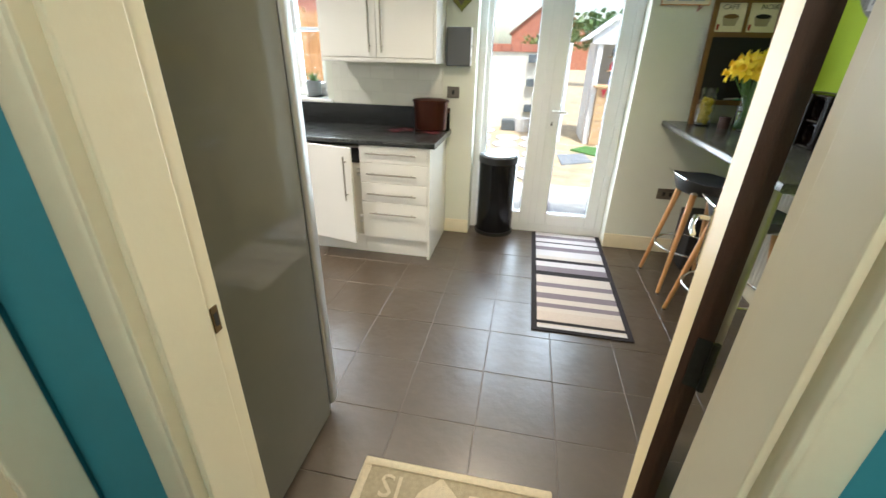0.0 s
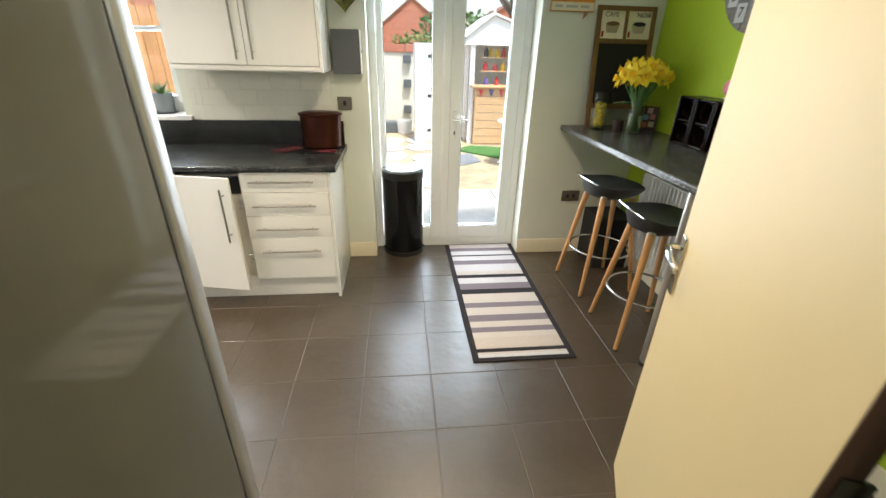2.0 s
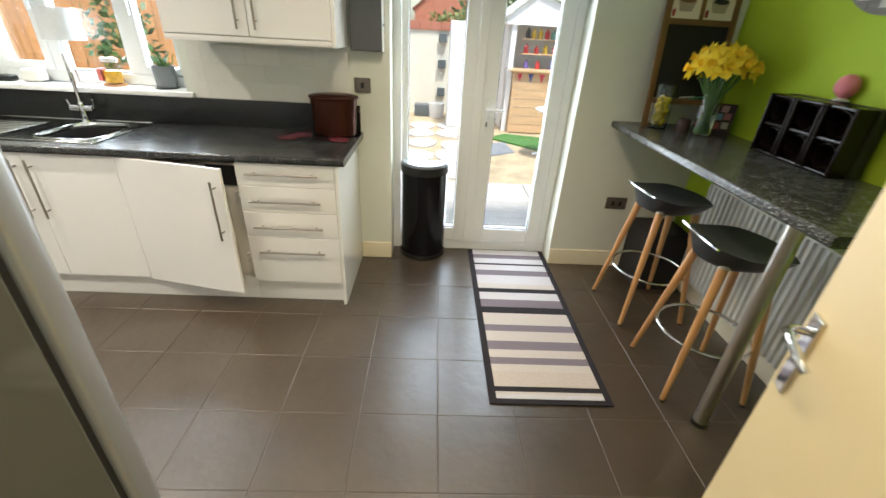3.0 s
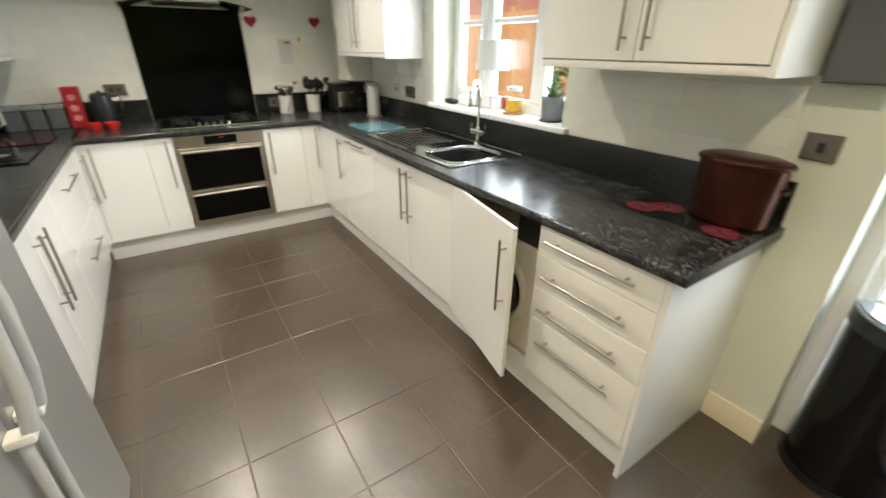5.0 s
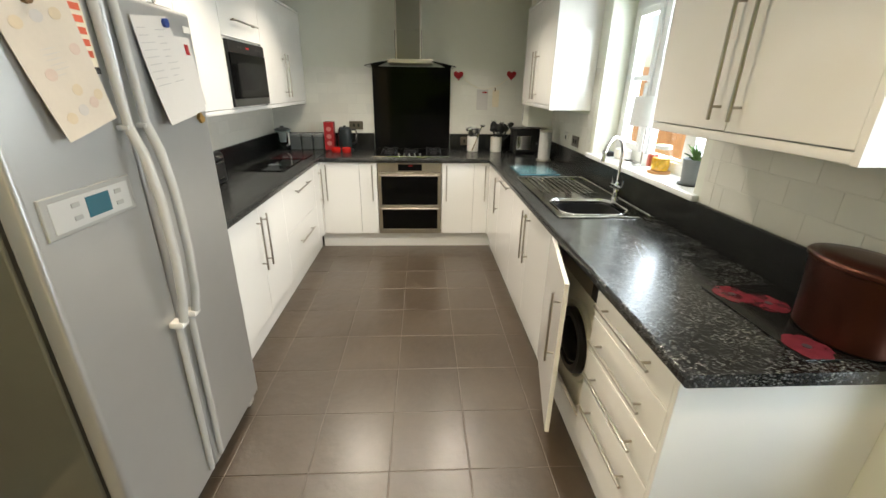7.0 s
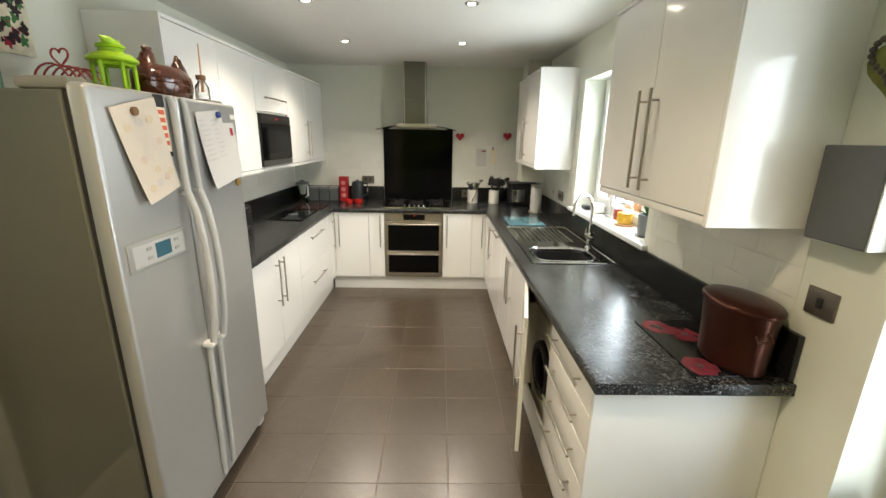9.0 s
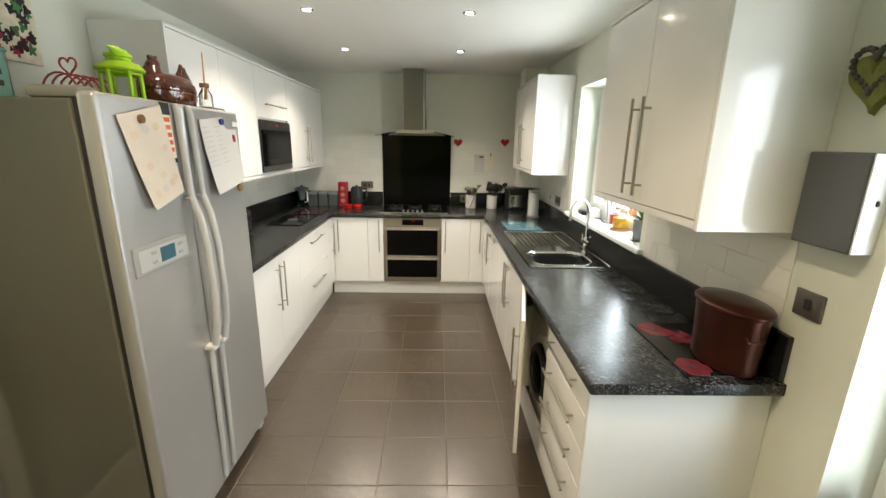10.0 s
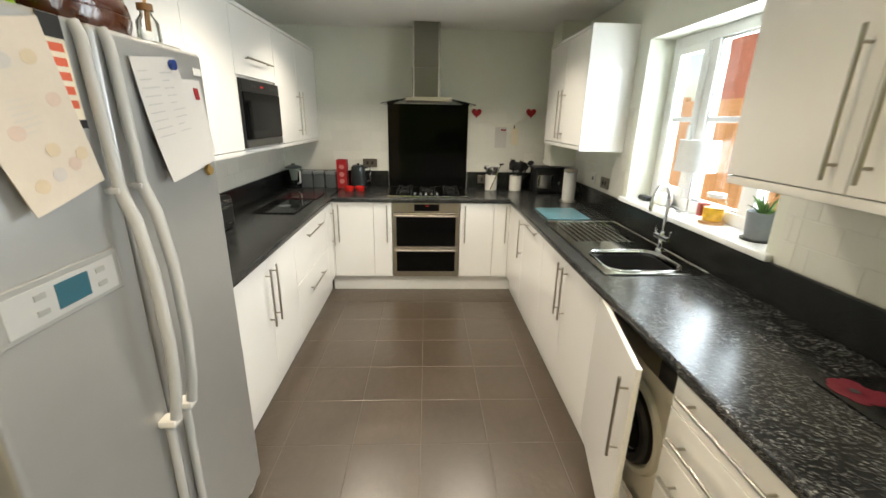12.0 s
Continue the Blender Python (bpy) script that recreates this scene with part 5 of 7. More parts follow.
part("cross_body", bm, M["chrome"], tp)
for s in (-1, 1):
    bm = bmesh.new()
    rod(bm, c + Vector((s * 0.064, 0, 0.075)), c + Vector((s * 0.075, -0.002, 0.125)), 0.005, seg=8)
    part("lever", bm, M["chrome"], tp)

# ---- breakfast bar ----
BX, BZ, BYE = 1.135, 1.06, 1.93
bar = thing("breakfast_bar", (1.45, 2.8, 1.02), "speckled black breakfast bar top, pale sheen in its colour, on a steel leg", "breakfast bar")
bm = bmesh.new()
r = 0.012
prof = [(XE - 0.001, BZ)] + [(BX + r - r * math.cos(radians(a)), BZ - r + r * math.sin(radians(a))) for a in (90, 70, 45, 20, 0)] + [(BX + r - r * math.cos(radians(a)), BZ - 0.04 + r - r * math.sin(radians(a))) for a in (0, 20, 45, 70, 90)] + [(XE - 0.001, BZ - 0.04)]
prism(bm, prof, "y", BYE, YN - 0.001)
part("top", bm, M["bartop"], bar)
part("wall_batten", cube(XE - 0.03, XE - 0.002, BYE + 0.05, YN - 0.03, BZ - 0.085, BZ - 0.041), M["trim"], bar)
bm = lathe(bmesh.new(), (1.245, 2.16, 0), [(0, 0), (0.035, 0), (0.035, 0.02), (0.030, 0.022)], 20)
part("foot", bm, M["black"], bar)
bm = bmesh.new()
rod(bm, (1.245, 2.16, 0.02), (1.245, 2.16, BZ - 0.055), 0.030, seg=24)
part("leg", bm, M["steel"], bar, "brushed steel tube leg")
bm = bmesh.new()
rod(bm, (1.245, 2.16, BZ - 0.056), (1.245, 2.16, BZ - 0.0405), 0.05, seg=24)
part("leg_plate", bm, M["steel"], bar)

# ---- stools ----
st = thing("bar_stool", (0, 0, 0), "bar stool with dark grey moulded seat and beech legs", "stool", "stools at the breakfast bar")
SH = 0.765
LEGS = [(-0.195, 0.19), (-0.19, -0.185), (0.195, 0.19), (0.195, -0.185)]
for x, y in LEGS:
    bm = bmesh.new()
    tube(bm, [(x, y, 0.008), (x * 0.75, y * 0.75, SH * 0.5), (x * 0.52, y * 0.52, SH - 0.04)], 0.016, 12, radii=[0.012, 0.017, 0.021])
    lg = part("leg", bm, M["beech"], st, "tapered beech leg")
    part("glide", lathe(bmesh.new(), (x, y, 0), [(0, 0), (0.012, 0), (0.013, 0.010), (0, 0.012)], 12), M["black"], lg)
    bm = bmesh.new()
    rod(bm, (x * 0.54, y * 0.54, SH - 0.07), (x * 0.50, y * 0.50, SH - 0.02), 0.022, 0.024)
    part("leg_cap", bm, M["steel"], lg)
rg = 0.205
part("foot_ring", tube(bmesh.new(), [(rg * math.cos(radians(a)), rg * math.sin(radians(a)), 0.30) for a in range(0, 360, 12)], 0.008, 10, closed=True), M["chrome"], st, "chrome foot ring")
bm = bmesh.new()
n, mrow = 16, 14
grid = []
for k in (0, 1):
    rows = []
    for j in range(mrow + 1):
        v = -1 + 2 * j / mrow
        row = []
        for i in range(n + 1):
            u = -1 + 2 * i / n
            su, sv = u * math.sqrt(1 - 0.38 * v * v), v * math.sqrt(1 - 0.38 * u * u)
            edge = max(abs(u), abs(v))
            z = SH + 0.010 - 0.020 * (1 - edge ** 2) + 0.030 * max(0, -u - 0.35) ** 1.3 - 0.030 * max(0, u - 0.45) ** 1.5
            if k:
                z -= 0.030 + 0.060 * (1 - 0.75 * abs(v) ** 3) * (1 - 0.55 * max(0, u) ** 2)
                su, sv = su * 0.86, sv * 0.86
            row.append(bm.verts.new((0.195 * su, 0.185 * sv, z)))
        rows.append(row)
    grid.append(rows)
for k in (0, 1):
    for j in range(mrow):
        for i in range(n):
            bm.faces.new((grid[k][j][i], grid[k][j][i + 1], grid[k][j + 1][i + 1], grid[k][j + 1][i]))
ring = [(0, i) for i in range(n)] + [(j, n) for j in range(mrow)] + [(mrow, n - i) for i in range(n)] + [(mrow - j, 0) for j in range(mrow)]
for (a, b), (c1, d1) in zip(ring, ring[1:] + ring[:1]):
    bm.faces.new((grid[0][a][b], grid[0][c1][d1], grid[1][c1][d1], grid[1][a][b]))
bmesh.ops.recalc_face_normals(bm, faces=bm.faces)
part("seat", bm, M["leather"], st, "dark grey padded saddle seat", 80)
bm = tube(bmesh.new(), [(-0.180 - 0.014 * math.cos(radians(a * 0.9)), 0.165 * math.sin(radians(a)), SH + 0.036) for a in range(-60, 61, 12)], 0.007, 8)
part("back_trim", bm, M["chrome"], st, "bright metal trim at the low back")
st.matrix_basis = pose(1.335, 3.055, 0, 0, 0, 4)
copy_thing(st, pose(1.335, 2.46, 0, 0, 0, -3))

# ---- radiator ----
rad = thing("radiator", (XE - 0.05, 2.65, 0.14), "white ribbed panel radiator under the breakfast bar", "radiator")
bm = bmesh.new()
ys = []
y, RY0, RY1 = 2.05, 2.05, 3.22
out = []
while y < RY1 - 0.001:
    out += [(XE - 0.075, y), (XE - 0.075, y + 0.020), (XE - 0.088, y + 0.026), (XE - 0.088, y + 0.034)]
    y += 0.040
prism(bm, out + [(XE - 0.060, y), (XE - 0.060, RY0)], "z", 0.16, 0.78)
part("panel", bm, M["rad"], rad)
part("top_grille", cube(XE - 0.088, XE - 0.012, RY0, RY1, 0.781, 0.790, 0.002), M["rad"], rad)
part("back_panel", cube(XE - 0.035, XE - 0.020, RY0 + 0.01, RY1 - 0.01, 0.16, 0.78), M["rad"], rad)
for y in (RY0 + 0.2, RY1 - 0.2):
    part("bracket", cube(XE - 0.060, XE - 0.0005, y - 0.02, y + 0.02, 0.20, 0.75), M["rad"], rad)
bm = bmesh.new()
rod(bm, (XE - 0.05, RY1 + 0.05, -0.0), (XE - 0.05, RY1 + 0.05, 0.19), 0.008)
rod(bm, (XE - 0.05, RY1 + 0.05, 0.19), (XE - 0.05, RY1 - 0.01, 0.19), 0.010)
part("pipe", bm, M["rad"], rad)
# dark box beneath the bar, and the socket above it
solid("storage_box", cube(1.42, 1.70, 3.26, 3.56, 0, 0.42, 0.01), mat("dark_fabric", (0.022, 0.018, 0.017), 0.85, vary=0.2, scale=40, bump=0.2), "dark brown storage box under the bar", "box")


def socket(name, m, label, material, rockers=1, w=0.086):
    s = thing(name, (0, 0, 0), label, "socket")
    part("plate", cube(-w / 2, w / 2, -0.009, 0.0, -0.043, 0.043, 0.003), material, s)
    for i in range(rockers):
        x = (i - (rockers - 1) / 2) * 0.05
        part("rocker", cube(x - 0.010, x + 0.010, -0.013, -0.0085, -0.016, 0.016, 0.002), M["seam"], s)
    s.matrix_basis = m
    return s


nick = mat("black_nickel_plate", (0.22, 0.19, 0.155), 0.35, 0.85, vary=0.06)
socket("light_switch", pose(-0.455, YN, 1.195), "dark nickel switch plate by the worktop", nick, 1, 0.098)
s1 = socket("wall_socket", pose(-3.13, YN - 0.0075, 1.150), "dark nickel double socket over the worktop", nick, 2, 0.146)
socket("wall_socket", pose(-3.36, YN - 0.0075, 1.158), "white switch plate over the worktop", M["whitecer"], 1)
socket("wall_socket", pose(XW + 0.008, 1.60, 1.155, 0, 0, 90), "dark nickel double socket beside the hob", nick, 2, 0.146)
socket("wall_socket", pose(-2.62, YS + 0.0075, 1.17, 0, 0, 180), "white switch plate beneath wall cupboards", M["whitecer"], 1)
s2 = socket("wall_socket", pose(1.30, YN, 0.50), "dark framed double socket under the bar", nick, 2, 0.146)
socket("wall_socket", pose(XW + 0.0225, 2.78, 1.0, 0, 0, 90), "small dark socket in the upstand", nick, 1)

# ---- things by the garden door ----
bn = thing("pedal_bin", (-0.06, 3.62, 0), "black half-round steel kitchen bin with grey lid", "bin")
def dshape(r, yb, n=24, cx=-0.06, cy=3.745):
    return [(cx + r * math.cos(radians(180 + 180 * i / n)), cy - 0.02 + r * 1.05 * math.sin(radians(180 + 180 * i / n))) for i in range(n + 1)]
binm = mat("black_lacquer", (0.005, 0.005, 0.006), 0.14, vary=0.1, scale=6, spec=0.3)
part("body", prism(bmesh.new(), dshape(0.162, 0), "z", 0.03, 0.64), binm, bn)
part("base_ring", prism(bmesh.new(), dshape(0.172, 0), "z", 0.0, 0.032), M["black"], bn)
part("collar", prism(bmesh.new(), dshape(0.168, 0), "z", 0.641, 0.695), M["black"], bn)
bm = prism(bmesh.new(), dshape(0.165, 0), "z", 0.696, 0.712)
bmesh.ops.bevel(bm, geom=[e for e in bm.edges if all(v.co.z > 0.71 for v in e.verts)], offset=0.008, segments=2, affect="EDGES")
part("lid", bm, mat("grey_lid", (0.30, 0.33, 0.36), 0.22, 0.4, vary=0.05), bn, "pale grey satin lid")

bx = thing("control_box", (-0.43, 3.56, 1.39), "grey metal wall box with white side, beside the door", "wall box")
part("cover", cube(-0.508, -0.325, 3.535, YN - 0.001, 1.388, 1.652, 0.006), M["grey_screen"], bx)
part("side_plate", cube(-0.325, -0.320, 3.538, YN - 0.002, 1.390, 1.650, 0.001), M["upvc"], bx)
part("knob", lathe(bmesh.new(), (-0.3185, 3.572, 1.525), [(0, -0.008), (0.004, -0.006), (0.004, 0.006), (0, 0.008)], 10), M["seam"], bx)
ht = thing("hanging_heart", (-0.43, YN - 0.02, 1.74), "padded green heart with dark beaded edge on ribbon", "ornament")
def pad(outline, c, y0, thick):
    bm = bmesh.new()
    n = len(outline)
    levels = [(1.0, 0.0), (0.92, 0.6), (0.6, 0.92), (0.2, 1.0)]
    rings = [[bm.verts.new((c[0] + (u - c[0]) * s, y0 - thick * d, c[1] + (v - c[1]) * s)) for u, v in outline] for s, d in levels]
    for a, b in zip(rings, rings[1:]):
        for i in range(n):
            bm.faces.new((a[i], a[(i + 1) % n], b[(i + 1) % n], b[i]))
    bm.faces.new(rings[-1])
    bm.faces.new(rings[0])
    bmesh.ops.recalc_face_normals(bm, faces=bm.faces)
    return bm
part("heart", pad(heart_outline((-0.410, 1.838), 0.088), (-0.410, 1.838), YN - 0.002, 0.035), mat("olive_felt", (0.20, 0.21, 0.05), 0.85, vary=0.25, scale=25, bump=0.2), ht)
beads = mat("pewter_beads", (0.12, 0.10, 0.09), 0.3, 0.7, vary=0.4, scale=60)
ho = heart_outline((-0.410, 1.866), 0.062, 30)
for u, v in ho:
    bm = bmesh.new()
    bmesh.ops.create_icosphere(bm, subdivisions=2, radius=0.0085)
    bmesh.ops.translate(bm, vec=(u, YN - 0.035, v), verts=bm.verts)
    part("bead", bm, beads, ht)
part("ribbon", tube(bmesh.new(), [(-0.410, YN - 0.012, 1.905), (-0.405, YN - 0.015, 1.965), (-0.410, YN - 0.006, 2.03)], 0.008, 8), mat("maroon_ribbon", (0.10, 0.015, 0.02), 0.7), ht)

# ---- pictures and cafe board by the bar ----
po = thing("poster", (1.10, YN - 0.005, 1.80), "orange and red framed poster with cream foot", "poster")
part("backing", cube(0.945, 1.248, YN - 0.012, YN - 0.001, 1.80, 2.22, 0.001), mat("poster_orange", (0.62, 0.24, 0.03), 0.6, vary=0.2, scale=9), po)
part("foot_band", cube(0.950, 1.243, YN - 0.0135, YN - 0.0118, 1.805, 1.855), M["creampaper"], po)
for i, (x, w) in enumerate(((1.0, 0.05), (1.09, 0.08), (1.18, 0.06))):
    part("lettering_bar", cube(x - w / 2, x + w / 2, YN - 0.0142, YN - 0.0132, 1.823, 1.838), M["greyink"], po)
bm = bmesh.new()
prism(bm, [(1.06, 1.87), (1.16, 1.88), (1.20, 1.97), (1.13, 2.06), (1.04, 2.02), (1.02, 1.94)], "y", YN - 0.0145, YN - 0.0118)
part("motif", bm, mat("poster_red", (0.50, 0.05, 0.02), 0.6), po)
bm = tube(bmesh.new(), [(1.185, YN - 0.018, 1.80), (1.175, YN - 0.022, 1.76), (1.20, YN - 0.02, 1.79)], 0.004, 6)
part("red_bow", bm, M["red"], po)
cb = thing("cafe_board", (1.48, 3.55, BZ), "wooden framed cafe chalkboard with two coffee cup pictures", "chalkboard")
L0, L1, LT = 1.272, 1.690, 1.845
fy = lambda z: YN - 0.006 - 0.10 * (LT - z) / (LT - BZ)
for x0, x1 in ((L0, L0 + 0.030), (L1 - 0.030, L1)):
    bm = bmesh.new()
    prism(bm, [(fy(BZ), BZ + 0.001), (fy(LT), LT), (fy(LT) - 0.022, LT), (fy(BZ) - 0.022, BZ + 0.001)], "x", x0, x1)
    part("stile", bm, M["oak"], cb)


def slab(z0, z1, x0, x1, off0, off1, material, name, parent=None):
    bm = bmesh.new()
    prism(bm, [(fy(z0) - off0, z0), (fy(z1) - off0, z1), (fy(z1) - off1, z1), (fy(z0) - off1, z0)], "x", x0, x1)
    return part(name, bm, material, parent or cb)


slab(LT - 0.03, LT - 0.0005, L0 + 0.03, L1 - 0.03, 0.002, 0.020, M["oak"], "rail")
slab(1.615, 1.645, L0 + 0.03, L1 - 0.03, 0.002, 0.020, M["oak"], "rail")
slab(1.195, 1.225, L0 + 0.03, L1 - 0.03, 0.002, 0.034, M["oak"], "chalk_ledge")
slab(1.645, LT - 0.03, 1.470, 1.492, 0.002, 0.020, M["oak"], "rail")
slab(1.225, 1.615, L0 + 0.03, L1 - 0.03, 0.004, 0.010, M["board"], "chalkboard")
for k, (a, b, dark) in enumerate(((L0 + 0.03, 1.470, 0), (1.492, L1 - 0.03, 1))):
    pl = slab(1.645, LT - 0.03, a, b, 0.004, 0.012, M["creampaper"], "cup_picture")
    zc, xc = 1.70, (a + b) / 2
    bm = bmesh.new()
    prism(bm, [(xc - 0.05, zc + 0.035), (xc + 0.05, zc + 0.035), (xc + 0.035, zc - 0.02), (xc - 0.035, zc - 0.02)], "y", fy(zc) - 0.0145, fy(zc) - 0.0105)
    part("printed_cup", bm, mat("cup_print", (0.40, 0.33, 0.22), 0.7) if k == 0 else bpy.data.materials["cup_print"], pl)
    bm = bmesh.new()
    prism(bm, [(xc + 0.046 * math.cos(t * 0.524), zc + 0.036 + 0.014 * math.sin(t * 0.524)) for t in range(12)], "y", fy(zc) - 0.0155, fy(zc) - 0.0135)
    part("printed_coffee", bm, M["oak"] if not dark else M["board"], pl)
    words(("CAFE", "NOIR")[k], 0.042, Matrix.Translation((xc + (-0.01, 0.03)[k], fy(1.785) - 0.0135, 1.79)) @ Matrix.Rotation(radians(90), 4, "X"), M["board"], pl)
    part("printed_dash", cube(a + 0.01, a + 0.025, fy(1.67) - 0.015, fy(1.67) - 0.011, 1.655, 1.69), M["red"], pl)
for i, (m_, x) in enumerate(((M["paper"], 1.50), (mat("green_chalk", (0.10, 0.40, 0.22), 0.8), 1.56))):
    bm = bmesh.new()
    rod(bm, (x - 0.04, fy(1.23) - 0.024, 1.232), (x + 0.05, fy(1.23) - 0.020, 1.240), 0.005, seg=8)
    solid("chalk", bm, m_, ("white chalk stick on the board ledge", "green chalk stick on the board ledge")[i], "chalk")

ck = thing("wall_clock", (XE - 0.01, 2.74, 1.65), "round grey slatted clock with white number plates", "clock")
cc = (2.735, 1.945)
greyw = mat("grey_wash_wood", (0.22, 0.205, 0.185), 0.75, vary=0.25, scale=10, stretch=(1, 1, 8), bump=0.2)
for i in range(6):
    a0, a1 = -0.285 + 0.095 * i, -0.285 + 0.095 * (i + 1) - 0.003
    pts = []
    for j in range(9):
        yy = a0 + (a1 - a0) * j / 8
        pts.append((cc[0] + yy, cc[1] + math.sqrt(max(0.0001, 0.287 ** 2 - yy ** 2))))
    pts += [(cc[0] + a1 - (a1 - a0) * j / 8, cc[1] - math.sqrt(max(0.0001, 0.287 ** 2 - (a1 - (a1 - a0) * j / 8) ** 2))) for j in range(9)]
    part("slat", prism(bmesh.new(), pts, "x", XE - 0.020, XE - 0.001), greyw, ck)
for hnum in range(12):
    a = radians(90 - 30 * hnum)
    py, pz = cc[0] - 0.215 * math.cos(a), cc[1] + 0.215 * math.sin(a)
    pl = part("number_plate", cube(XE - 0.026, XE - 0.020, py - 0.034, py + 0.034, pz - 0.045, pz + 0.045, 0.001), M["paper"], ck)
    words(str(12 if hnum == 0 else hnum), 0.07, Matrix.Translation((XE - 0.0268, py, pz)) @ Matrix.Rotation(radians(-90), 4, "Z") @ Matrix.Rotation(radians(90), 4, "X"), M["board"], pl)
for ang, ln in ((60, 0.13), (170, 0.19)):
    bm = bmesh.new()
    rod(bm, (XE - 0.030, cc[0], cc[1]), (XE - 0.030, cc[0] - ln * math.cos(radians(ang)), cc[1] + ln * math.sin(radians(ang))), 0.005, 0.002, seg=6)
    part("clock_hand", bm, M["board"], ck)

# ---- on the bar ----
vs = thing("flower_vase", (1.52, 3.27, BZ), "tall clear glass vase of yellow daffodils", "vase")
c = (1.52, 3.27, BZ)
vp = part("glass", lathe(bmesh.new(), c, [(0, 0.0), (0.047, 0.0), (0.050, 0.004), (0.052, 0.22), (0.049, 0.22), (0.046, 0.012), (0, 0.010)], 28), M["glass"], vs)
part("water", lathe(bmesh.new(), c, [(0, 0.0115), (0.0455, 0.0135), (0.0478, 0.12), (0, 0.12)], 24), glass_mat("water", (0.85, 0.92, 0.85)), vs)
fl = random.Random(8)


def daffodil(pos, direction, s=1.0):
    """Six petals round a trumpet."""
    d = Vector(direction).normalized()
    rot = d.to_track_quat("Z", "Y").to_matrix().to_4x4()
    m = Matrix.Translation(pos) @ rot @ Matrix.Rotation(fl.uniform(0, 6), 4, "Z") @ Matrix.Scale(s, 4)
    bm = bmesh.new()
    for k in range(6):
        a = radians(60 * k)
        r_ = Matrix.Rotation(a, 4, "Z")
        pts = [Vector(p) for p in ((0.004, 0, 0), (0.015, 0.012, 0.004), (0.029, 0.0115, 0.010), (0.050, 0, 0.007), (0.029, -0.0115, 0.010), (0.015, -0.012, 0.004))]
        hi = [bm.verts.new(m @ r_ @ p) for p in pts]
        lo = [bm.verts.new(m @ r_ @ (p - Vector((0, 0, 0.0015)))) for p in pts]
        bm.faces.new(hi)
        bm.faces.new(lo[::-1])
        for i in range(6):
            bm.faces.new((hi[i], lo[i], lo[(i + 1) % 6], hi[(i + 1) % 6]))
    prof = [(0.008, 0.0), (0.010, 0.015), (0.013, 0.024), (0.018, 0.030), (0.0165, 0.030), (0.010, 0.020), (0, 0.004)]
    k0 = len(bm.verts)
    lathe(bm, (0, 0, 0), prof, 10, mi=1)
    bm.verts.ensure_lookup_table()
    bmesh.ops.transform(bm, matrix=m, verts=bm.verts[k0:])
    return bm


for i in range(34):
    a, rr_ = i * 2.39996, 0.150 * math.sqrt((i + 0.5) / 34)
    pos = Vector((c[0] + rr_ * math.cos(a), c[1] + rr_ * math.sin(a), BZ + 0.345 + 0.085 * (1 - (rr_ / 0.150) ** 2) + fl.uniform(-0.026, 0.026)))
    foot = Vector((c[0] + 0.03 * math.cos(a + 2.5), c[1] + 0.03 * math.sin(a + 2.5), BZ + 0.016))
    neck = Vector((c[0] + 0.035 * math.cos(a), c[1] + 0.035 * math.sin(a), BZ + 0.20))
    bm = tube(bmesh.new(), [foot, neck, pos.lerp(neck, 0.3) + Vector((0, 0, 0.02)), pos], 0.0042, 6)
    stem = part("stem", bm, M["stem"], vs)
    part("flower", daffodil(pos, (math.cos(a) * rr_ * 9 + fl.uniform(-0.4, 0.4) - 0.2, math.sin(a) * rr_ * 9 + fl.uniform(-0.4, 0.4) - 0.3, 0.35), fl.uniform(1.2, 1.45)), [M["daff"], M["daffcup"]], stem)
jr = thing("glass_jar", (1.345, 3.44, BZ), "tall glass jar filled with small yellow chicks of fluff", "jar")
c = (1.345, 3.44, BZ)
part("glass", lathe(bmesh.new(), c, [(0, 0), (0.046, 0), (0.052, 0.004), (0.052, 0.245), (0.049, 0.245), (0.049, 0.008), (0, 0.006)], 24), M["glass"], jr)
for i in range(34):
    bm = bmesh.new()
    bmesh.ops.create_icosphere(bm, subdivisions=2, radius=fl.uniform(0.012, 0.018))
    a, q = i * 2.4, 0.030 * math.sqrt(fl.uniform(0.1, 1))
    bmesh.ops.translate(bm, vec=(c[0] + q * math.cos(a), c[1] + q * math.sin(a), BZ + 0.024 + 0.0045 * i), verts=bm.verts)
    part("filling", bm, mat("yellow_fluff", (0.72, 0.56, 0.06), 0.9, vary=0.2, scale=60) if i == 0 else bpy.data.materials["yellow_fluff"], jr)
cd = thing("photo_card", (1.66, 3.33, BZ), "dark folded photo card with small pictures", "card")
cdm = Matrix.Translation((1.66, 3.33, BZ)) @ Matrix.Rotation(radians(-28), 4, "Z") @ Matrix.Rotation(radians(-8), 4, "X")
part("card", box(bmesh.new(), -0.055, 0.055, -0.004, 0.004, 0.001, 0.17, m=cdm), mat("dark_card", (0.05, 0.02, 0.025), 0.5), cd)
for i, (u, v, col) in enumerate(((-0.025, 0.045, (0.42, 0.10, 0.10)), (0.02, 0.05, (0.5, 0.42, 0.36)), (-0.022, 0.095, (0.2, 0.35, 0.5)), (0.02, 0.10, (0.45, 0.16, 0.2)), (0, 0.14, (0.5, 0.3, 0.3)))):
    part("small_picture", box(bmesh.new(), u - 0.018, u + 0.018, -0.0055, -0.0042, v - 0.018, v + 0.018, m=cdm), mat("picture_tint", col, 0.5), cd)
cn = thing("small_candle", (1.445, 3.335, BZ), "small dark glass candle jar", "candle")
